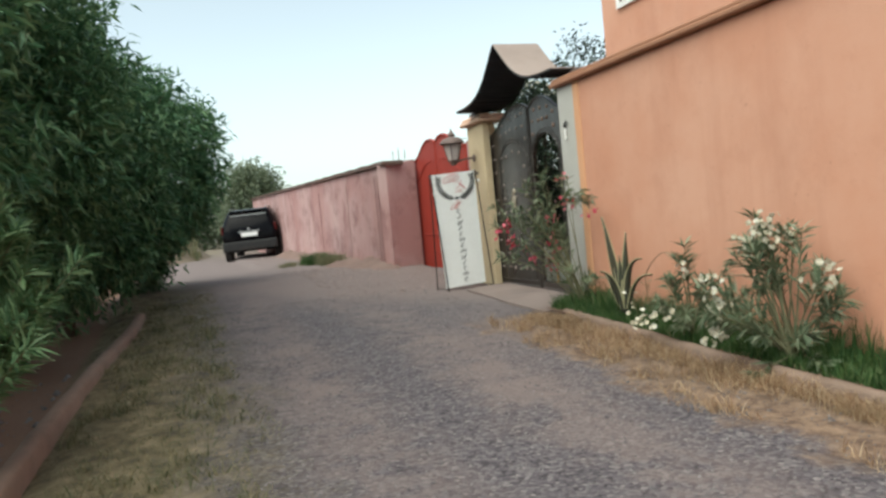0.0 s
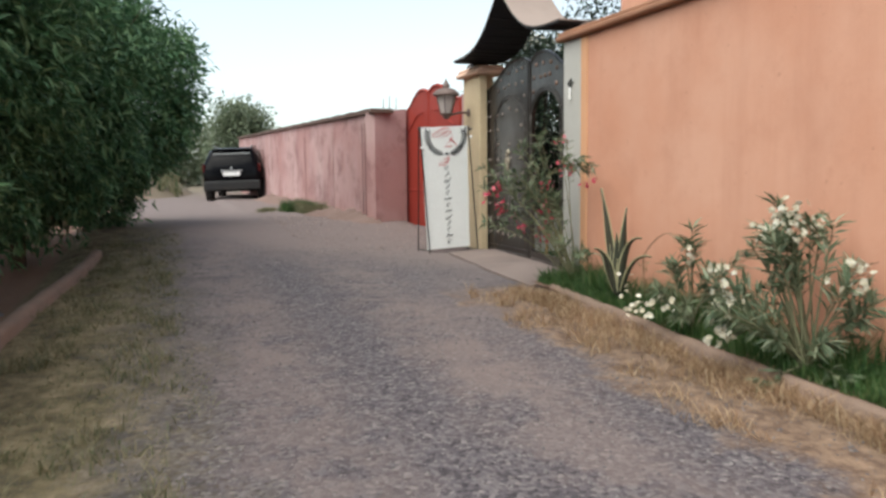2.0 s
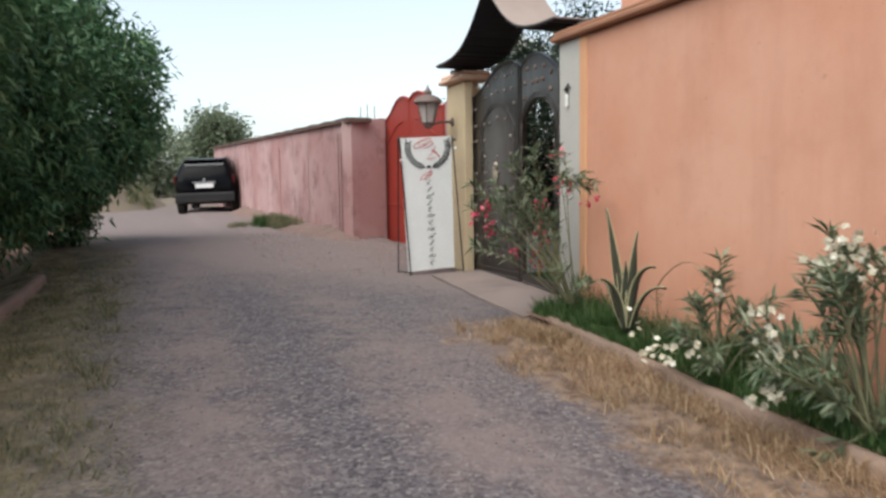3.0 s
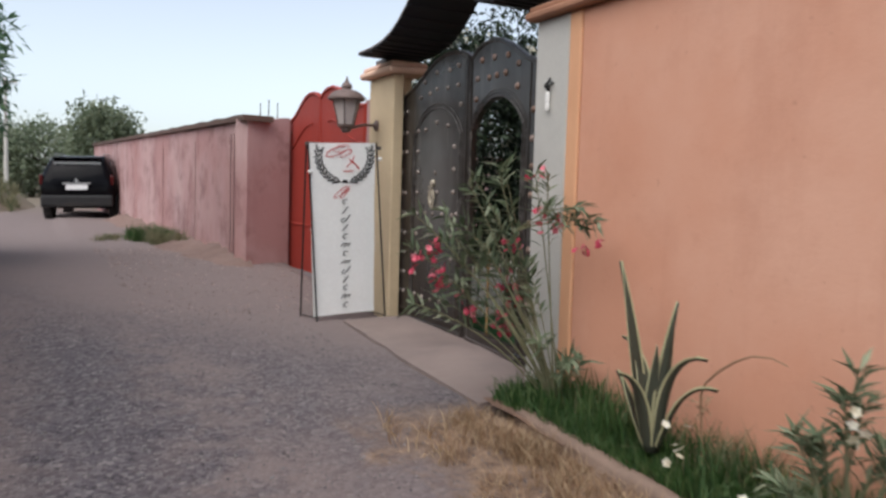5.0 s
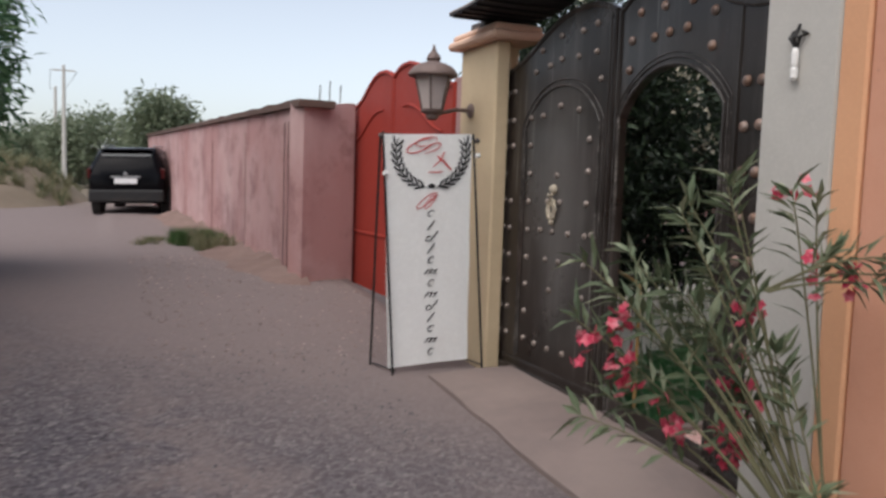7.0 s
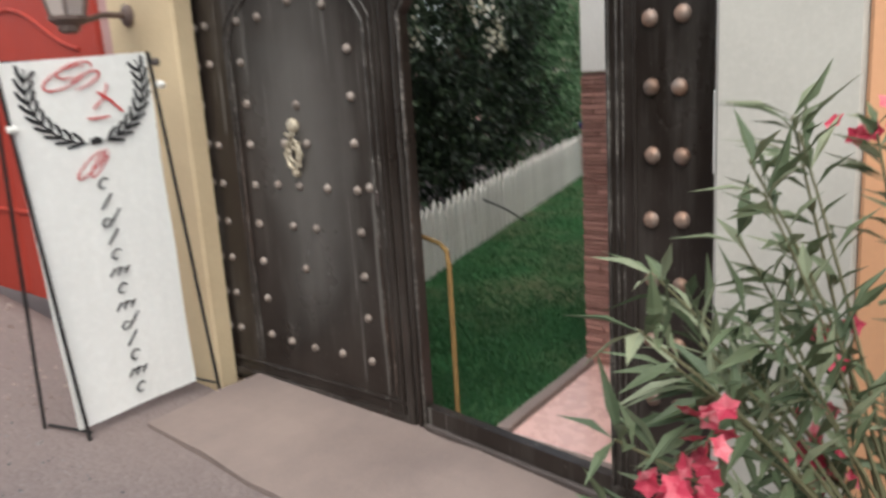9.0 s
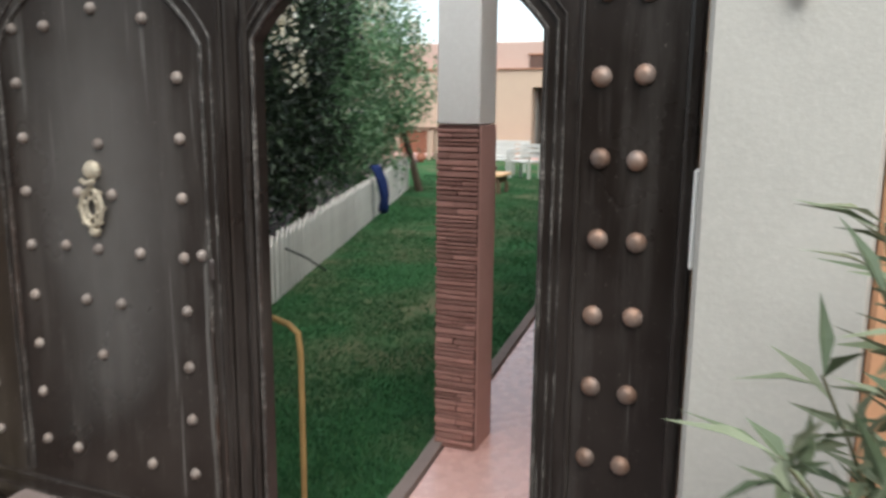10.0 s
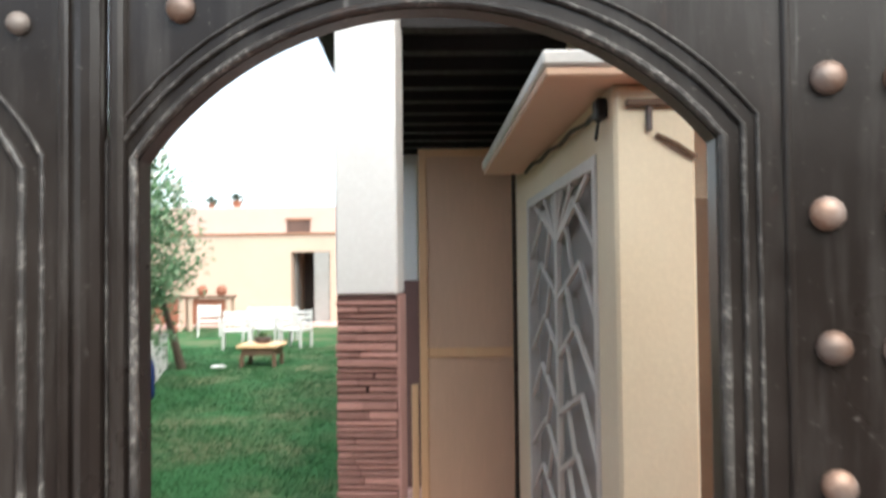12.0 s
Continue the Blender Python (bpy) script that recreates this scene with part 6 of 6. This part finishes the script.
part("junction", hbox(0.06, 0.13, 0.008, 0.045, 2.555, 2.625, bevel=0.008), M["black"], cab)
part("tail", tube(bmesh.new(), [HM @ Vector((0.09, 0.03, 2.56)), HM @ Vector((0.10, 0.035, 2.52)), HM @ Vector((0.14, 0.03, 2.50)), HM @ Vector((0.16, 0.02, 2.53))], 0.006, 5), M["black"], cab)

M["backing"] = surface("grille_backing", (0.33, 0.30, 0.28), (0.25, 0.225, 0.21), 3.0, 60, 0.8)
grl = thing("window_grille", "grey steel window grille of branching leaf-like bars", "grille", (7.3, 8.8, 1.5))
bm = bmesh.new()
for a in ((0.262, 0.31, -0.06, 0.012, 0.502, 2.468), (2.01, 2.058, -0.06, 0.012, 0.502, 2.468), (0.31, 2.01, -0.06, 0.012, 0.502, 0.55), (0.31, 2.01, -0.06, 0.012, 2.42, 2.468)):
    box(bm, *a, bevel=0.004)
bm.transform(HM)
part("frame", bm, M["grille"], grl)
gu0, gu1, gz0, gz1 = 0.31, 2.01, 0.55, 2.42
STEM_U = 1.13
part("stem_bar", hbox(STEM_U - 0.026, STEM_U + 0.026, -0.020, 0.008, gz0, gz1, bevel=0.004), M["grille"], grl)


def grille_bar(ua, za, ub, zb):
    """A flat bar between two points of the grille, clipped to its frame."""
    lo, hi = ((ua, za), (ub, zb)) if za < zb else ((ub, zb), (ua, za))
    f0, f1 = max(0.0, (gz0 - lo[1]) / (hi[1] - lo[1])), min(1.0, (gz1 - lo[1]) / (hi[1] - lo[1]))
    if (f1 - f0) * (hi[1] - lo[1]) < 0.03:
        return
    A, B = [(lo[0] + (hi[0] - lo[0]) * f, lo[1] + (hi[1] - lo[1]) * f) for f in (f0, f1)]
    ln = math.hypot(B[0] - A[0], B[1] - A[1])
    bm = boxed(-ln / 2, ln / 2, -0.014, 0.004, -0.0125, 0.0125, bevel=0.003)
    bm.transform(HM @ pose((A[0] + B[0]) / 2, 0, (A[1] + B[1]) / 2, 0, -math.degrees(math.atan2(B[1] - A[1], B[0] - A[0])), 0))
    part("bar", bm, M["grille"], grl)


for k in range(8):
    z = 0.36 + k * 0.262
    for sgn, lim in ((-1, gu0), (1, gu1)):
        tip = STEM_U + sgn * (0.40 if k % 2 else 0.52)
        grille_bar(STEM_U, z, tip, z + 0.16)
        grille_bar(tip, z + 0.16, lim, z - 0.06)
        grille_bar(STEM_U + sgn * 0.20, z + 0.08, STEM_U + sgn * 0.36, z - 0.13)
for o in (-0.70, -0.36, -0.13, 0.13, 0.36, 0.70):
    grille_bar(STEM_U + o * 0.05, 2.20, STEM_U + o, 2.42)
part("mesh_backing", hbox(0.262, 2.058, -0.060, -0.045, 0.502, 2.468), M["backing"], grl, "grey backing sheet")

door = thing("wooden_door", "open wooden door leaf with two brown panels and pine frame", "door", (8.7, 9.2, FLOOR))
D0, D1, DZ0, DZ1 = -0.03, 0.645, FLOOR + 0.005, 2.885
DU = 2.80
for a, nm, mt in (((DU, DU + 0.045, D0, D0 + 0.05, DZ0, DZ1), "stile", "pine"), ((DU, DU + 0.045, D1 - 0.055, D1, DZ0, DZ1), "stile", "pine"), ((DU, DU + 0.045, D0 + 0.05, D1 - 0.055, DZ1 - 0.05, DZ1), "rail", "pine"), ((DU, DU + 0.045, D0 + 0.05, D1 - 0.055, 1.48, 1.545), "rail", "pine"), ((DU, DU + 0.045, D0 + 0.05, D1 - 0.055, DZ0 + 0.02, DZ0 + 0.075), "rail", "pine"), ((DU, DU + 0.045, D0 + 0.05, D0 + 0.15, DZ0, DZ0 + 0.02), "foot", "pine"), ((DU, DU + 0.045, D1 - 0.16, D1 - 0.055, DZ0, DZ0 + 0.02), "foot", "pine"),
                  ((DU + 0.012, DU + 0.033, D0 + 0.033, D1 - 0.053, 1.54, DZ1 - 0.048), "panel", "ply"), ((DU + 0.012, DU + 0.033, D0 + 0.033, D1 - 0.053, DZ0 + 0.07, 1.485), "panel", "ply")):
    part(nm, hbox(*a, bevel=0.004 if nm != "panel" else 0.0), M[mt], door)
for z in (0.75, 1.35, 2.4):
    part("hinge", hbox(DU - 0.018, DU - 0.002, D0 - 0.012, D0 + 0.02, z, z + 0.1, bevel=0.003), M["iron"], door)
part("door_frame", hbox(2.68, 2.74, -0.2, 0.025, FLOOR, 2.93, bevel=0.004), M["darkwood"], door, "dark door frame")
plank = thing("leaning_board", "narrow pale board leaning behind the open door", "board", (8.75, 9.5, FLOOR))
part("plank", hbox(3.15, 3.19, 0.66, 0.71, FLOOR, 1.25, bevel=0.004), M["pine"], plank)


# porch columns
def build_column(at, w, d, stone, label, group):
    x, y = at
    th = thing("porch_column", label, "column", (x, y, FLOOR), group)
    part("upper_shaft", boxed(x, x + d, y, y + w, 1.985, 3.05, bevel=0.006), M["white"], th, "white painted upper shaft")
    if not stone:
        part("lower_shaft", boxed(x - 0.012, x + d + 0.012, y - 0.012, y + w + 0.012, FLOOR, 1.983, bevel=0.006), M["mauve"], th, "dull mauve painted base")
        return th
    core = part("lower_shaft", boxed(x + 0.004, x + d - 0.004, y + 0.004, y + w - 0.004, FLOOR, 1.983), M["mortar"], th)
    part("side_face", boxed(x + 0.012, x + d - 0.002, y - 0.006, y + 0.003, FLOOR, 1.982, bevel=0.003), M["columnside"], th, "smooth pink plastered side")
    rg = random.Random(11)
    z = FLOOR + 0.004
    pool = {}
    while z < 1.96:
        h = rg.choice((0.017, 0.02, 0.023, 0.023, 0.028, 0.033))
        h = min(h, 1.982 - z)
        for L_ in (w,):
            cuts = sorted([0.0, L_] + [rg.uniform(0.25, 0.75) * L_ for _ in range(rg.choice((0, 1, 1)))])
            for a, b_ in zip(cuts, cuts[1:]):
                ln = round(b_ - a - 0.004, 2)
                if ln < 0.03:
                    continue
                key = (ln, round(h, 3))
                if key not in pool:
                    pool[key] = finish(boxed(-0.016, 0.003, -ln / 2, ln / 2, 0.0, h - 0.0075, bevel=0.002), "stone", M["stone"])
                ob = part("stone", pool[key], None, core)
                ob.matrix_world = pose(x + rg.uniform(-0.005, 0.003) + 0.004, y + (a + b_) / 2 + rg.uniform(-0.004, 0.004), z, 0, 0, rg.uniform(-1.5, 1.5))
        z += h
    return th


COLS = "porch columns"
build_column((9.62, 9.66), 0.20, 0.24, False, "porch column, white above a dull mauve base", COLS)
build_column((14.4, 10.06), 0.22, 0.24, False, "farther porch column, white above a dull mauve base", COLS)
build_column((19.6, 10.50), 0.22, 0.24, False, "farther porch column, white above a dull mauve base", COLS)

# bent pipe rail by the wicket
rail = thing("pipe_rail", "bent yellowish pipe rail standing at the lawn's corner", "rail", (4.97, 9.74, FLOOR))
part("pipe", tube(bmesh.new(), [(4.985, 9.752, FLOOR + 0.02), (4.985, 9.752, 1.15), (4.99, 9.765, 1.225), (5.01, 9.82, 1.25), (5.06, 10.12, 1.30), (5.11, 10.5, 1.34)], 0.012, 8), M["oldpipe"], rail)
part("pipe", tube(bmesh.new(), [(5.11, 10.5, FLOOR + 0.02), (5.11, 10.5, 1.34)], 0.012, 8), M["oldpipe"], rail)

# picket fence
fence = thing("picket_fence", "low white picket fence between lawn and hedge", "fence", (9.0, 12.0, FLOOR))
pk = bmesh.new()
strip(pk, [-0.058, -0.035, 0.0, 0.035, 0.058], lambda y: 0.0, lambda y: 0.635 - abs(y) * 1.7, -0.010, 0.010)
pk_me = finish(pk, "picket", M["white_wood"])
fa = math.degrees(math.atan2(0.31, 1.0))
x = 5.3
rgf = random.Random(5)
while x < 17.6:
    ob = part("picket", pk_me, None, fence)
    ob.matrix_world = pose(x, fence_y(x), FLOOR - 0.03, rgf.uniform(-2, 2), 0, fa - 90 + rgf.uniform(-3, 3)) @ Matrix.Diagonal((1, 1, 1.0 + (x - 7.4) * 0.012 + rgf.uniform(-0.03, 0.03), 1))
    x += 0.150 + rgf.uniform(-0.006, 0.006)
for h in (0.16, 0.44):
    part("rail", tube(bmesh.new(), [(5.25, fence_y(5.25) + 0.03, FLOOR + h), (17.6, fence_y(17.6) + 0.03, FLOOR + h * 1.2)], 0.022, 4), M["white_wood"], fence)

# hedge and garden trees behind the fence
GH = "hedge behind the picket fence"
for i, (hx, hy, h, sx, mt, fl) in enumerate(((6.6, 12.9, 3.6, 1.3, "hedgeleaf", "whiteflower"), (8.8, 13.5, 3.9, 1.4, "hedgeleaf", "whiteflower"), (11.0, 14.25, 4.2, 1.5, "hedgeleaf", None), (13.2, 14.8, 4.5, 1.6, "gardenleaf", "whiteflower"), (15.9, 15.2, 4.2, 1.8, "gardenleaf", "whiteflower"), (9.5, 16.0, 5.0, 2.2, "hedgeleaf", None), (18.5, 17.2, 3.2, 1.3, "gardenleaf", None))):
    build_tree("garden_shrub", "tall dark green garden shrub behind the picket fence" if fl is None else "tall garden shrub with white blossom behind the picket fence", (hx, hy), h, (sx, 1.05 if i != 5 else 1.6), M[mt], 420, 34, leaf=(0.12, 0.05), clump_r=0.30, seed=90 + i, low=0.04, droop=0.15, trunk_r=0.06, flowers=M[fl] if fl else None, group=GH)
tr = thing("young_tree", "thin dark leaning trunk before the picket fence", "tree", (17.3, 14.7, FLOOR))
part("trunk", tube(bmesh.new(), [(17.3, 14.6, FLOOR - 0.05), (17.2, 14.75, 1.0), (17.0, 14.95, 1.9)], [0.09, 0.075, 0.05], 8), M["bark"], tr)
part("limb", tube(bmesh.new(), [(17.2, 14.75, 1.0), (17.3, 15.0, 1.6), (17.2, 15.3, 2.2)], [0.05, 0.04, 0.02], 6), M["bark"], tr)

cloth = thing("blue_cloth", "crumpled dark blue cloth hung over the picket fence", "cloth", (13.2, 13.6, FLOOR))
bm = bmesh.new()
cx_, cyb = 13.2, fence_y(13.2) - 0.05
rows = []
for j in range(15):
    s = j / 14
    rows.append([bm.verts.new((cx_ + (i / 8 - 0.5) * (0.26 - 0.08 * s) + 0.16 * s, cyb - 0.10 * math.sin(s * 2.4) - 0.045 * math.sin(i * 1.6 + s * 3), 1.16 - 0.72 * s + 0.03 * math.sin(i * 0.9))) for i in range(9)])
for r, s in zip(rows, rows[1:]):
    for k in range(8):
        bm.faces.new((r[k], r[k + 1], s[k + 1], s[k]))
ext = bmesh.ops.extrude_face_region(bm, geom=bm.faces[:])
for v in [g for g in ext["geom"] if isinstance(g, bmesh.types.BMVert)]:
    v.co.y -= 0.02
part("fold", bm, M["blue"], cloth, smooth=True)

rod = thing("garden_rod", "thin dark rod leaning along the picket fence", "rod", (9.0, 12.2, FLOOR))
part("shaft", tube(bmesh.new(), [(8.42, 12.06, 0.80), (9.0, 12.20, 0.60), (9.62, 12.36, 0.345)], 0.011, 6), M["black"], rod)

# low table with a pot
tb = thing("low_table", "low weathered wooden table on the lawn", "table", (17.75, 13.25, FLOOR))
part("tabletop", boxed(17.4, 18.1, 12.88, 13.64, FLOOR + 0.34, FLOOR + 0.40, bevel=0.01), M["pine"], tb)
part("apron", boxed(17.46, 18.04, 12.95, 13.57, FLOOR + 0.20, FLOOR + 0.338, bevel=0.006), M["wood"], tb)
for a in (17.45, 17.99):
    for b_ in (12.93, 13.53):
        part("leg", boxed(a, a + 0.07, b_, b_ + 0.07, FLOOR - 0.02, FLOOR + 0.20, bevel=0.008), M["wood"], tb)
pot = thing("plant_bowl", "dark bowl with a small plant on the low table", "pot", (17.75, 13.25, FLOOR + 0.40))
part("bowl", lathe(bmesh.new(), (17.75, 13.25, FLOOR + 0.401), [(0.10, 0.0), (0.15, 0.05), (0.17, 0.12), (0.15, 0.13), (0.02, 0.11)], 16), M["iron"], pot)
nn = 40
part("sprig", leaf_mesh("sprig", np.array([(17.75, 13.25, FLOOR + 0.5)] * nn) + RNG.normal(0, 0.04, (nn, 3)) * np.array((1, 1, 0.2)), ray_dirs(nn) + np.array((0, 0, 1.0)), np.full(nn, 0.12), np.full(nn, 0.03), ray_dirs(nn), M["bedgrass"]), None, pot)


def build_chair(at, turn, width=0.62, label="white painted garden armchair on the lawn"):
    th = thing("garden_chair", label, "chair", (0, 0, 0), "white garden seats")
    w = width / 2
    part("seat", boxed(-w, w, -0.25, 0.25, 0.38, 0.43, bevel=0.01), M["chairpaint"], th)
    for a in (-w, w - 0.05):
        part("leg", boxed(a, a + 0.05, -0.25, -0.20, 0.0, 0.64, bevel=0.006), M["chairpaint"], th)
        part("leg", boxed(a, a + 0.05, 0.20, 0.25, 0.0, 0.84, bevel=0.006), M["chairpaint"], th)
        part("armrest", boxed(a - 0.005, a + 0.055, -0.27, 0.22, 0.642, 0.675, bevel=0.006), M["chairpaint"], th)
    for z in (0.50, 0.62, 0.74):
        part("back_slat", boxed(-w + 0.05, w - 0.05, 0.215, 0.24, z, z + 0.085, bevel=0.005), M["chairpaint"], th)
    th.matrix_world = pose(at[0], at[1], FLOOR, 0, 0, turn)


build_chair((20.9, 14.75), -75)
build_chair((21.6, 14.25), -95)
build_chair((21.1, 13.45), -110)
build_chair((22.8, 14.5), -90, 1.3, "white painted garden bench behind the armchairs")

# building at the end of the garden
fb = thing("end_building", "peach rendered flat-roofed building at the garden's end", "building", (29.5, 16, FLOOR))
bm = bmesh.new()
for a in ((29.0, 31.5, 15.5, 26.0, 0.2, 3.3), (29.0, 31.5, 9.0, 14.2, 0.2, 3.3), (29.0, 31.5, 14.2, 15.5, 2.72, 3.3)):
    box(bm, *a)
part("wall", bm, M["farwall"], fb)
part("upper_wall", boxed(29.7, 33.0, 9.0, 26.0, 3.303, 4.3, bevel=0.03), M["farpink"], fb, "faded pink upper storey")
part("ledge", boxed(28.93, 29.7, 9.0, 26.0, 3.303, 3.36, bevel=0.01), M["coping"], fb)
dr = part("door", boxed(28.96, 29.0, 14.22, 14.72, FLOOR, 2.70, bevel=0.005), M["greydoor"], fb, "grey door leaf standing open")
part("door", boxed(29.4, 30.0, 15.42, 15.47, FLOOR, 2.70, bevel=0.005), M["greydoor"], fb)
part("doorway_back", boxed(30.9, 31.0, 14.0, 15.7, 0.2, 2.72), M["darkwood"], fb)
wi = part("window", boxed(29.66, 29.69, 15.0, 15.8, 3.38, 3.82, bevel=0.004), M["coping_dark"], fb, "small dark window")
part("frame", boxed(29.62, 29.69, 14.95, 15.85, 3.83, 3.89, bevel=0.006), M["coping"], wi)
structure("floor_terrace", boxed(27.6, 29.0, 9.0, 24, 0.1, FLOOR + 0.06, bevel=0.01), M["pinkfloor"], "pink paved terrace before the end building", "floor")
for i, (py, pz, s) in enumerate(((18.6, 4.3, 0.9), (17.7, 4.3, 1.2))):
    rp = thing("roof_plant", "dark potted plant on the flat roof", "plant", (30.2, py, pz))
    part("pot", lathe(bmesh.new(), (30.2, py, pz), [(0.10 * s, 0.0), (0.15 * s, 0.2 * s), (0.14 * s, 0.21 * s)], 10), M["terracotta"], rp)
    nn = 60
    part("foliage", leaf_mesh("foliage", np.array([(30.2, py, pz + 0.3 * s)] * nn) + RNG.normal(0, 0.1 * s, (nn, 3)), ray_dirs(nn), np.full(nn, 0.2), np.full(nn, 0.07), ray_dirs(nn), M["hedgeleaf"]), None, rp)
for i, (cy_, mt) in enumerate(((17.2, "wood"), (18.6, "wood"))):
    sh = thing("wooden_counter", "brown wooden stall counter with a flat top", "counter", (26.2, cy_, FLOOR), "stall counters")
    part("tabletop", boxed(25.9, 26.6, cy_ - 0.62, cy_ + 0.62, 1.30, 1.38, bevel=0.01), M["wood"], sh)
    part("front_panel", boxed(26.0, 26.04, cy_ - 0.55, cy_ + 0.55, 0.55, 1.28), M["terracotta"], sh)
    for a in (cy_ - 0.6, cy_ + 0.5):
        part("leg", boxed(25.95, 26.05, a, a + 0.1, FLOOR, 1.30, bevel=0.006), M["farwall"], sh)
        part("leg", boxed(26.45, 26.55, a, a + 0.1, FLOOR, 1.30, bevel=0.006), M["farwall"], sh)
for i, (ax, ay, az_) in enumerate(((26.2, 16.9, 1.38), (26.25, 17.5, 1.38), (25.0, 17.9, FLOOR - 0.01))):
    pp = thing("clay_pot", "brown clay pot near the wooden counters", "pot", (ax, ay, az_), "clay pots")
    part("jar", lathe(bmesh.new(), (ax, ay, az_), [(0.09, 0.0), (0.16, 0.10), (0.15, 0.2), (0.09, 0.27), (0.11, 0.29), (0.03, 0.27)], 14), M["terracotta"], pp)
build_chair((24.3, 16.6), -70)
rag = thing("white_rag", "small crumpled white rag lying on the lawn", "litter", (17.35, 13.95, FLOOR))
bm = bmesh.new()
bmesh.ops.create_icosphere(bm, subdivisions=2, radius=0.14)
for v in bm.verts:
    v.co = Vector((v.co.x * 0.7, v.co.y, v.co.z * 0.22)) * (1 + 0.5 * noise.noise(v.co * 9)) + Vector((17.35, 13.95, FLOOR + 0.02))
part("scrap", bm, M["plastic"], rag)
structure("wall_garden_far", boxed(4.96, 29.0, 26.0, 26.2, 0.0, 3.0), M["pink"], "plain garden boundary wall", "wall")

# stone clad column nearest the gate, piece by piece
build_column((6.085, 9.438), 0.215, 0.25, True, "porch column, white above a base of thin split stone", COLS)
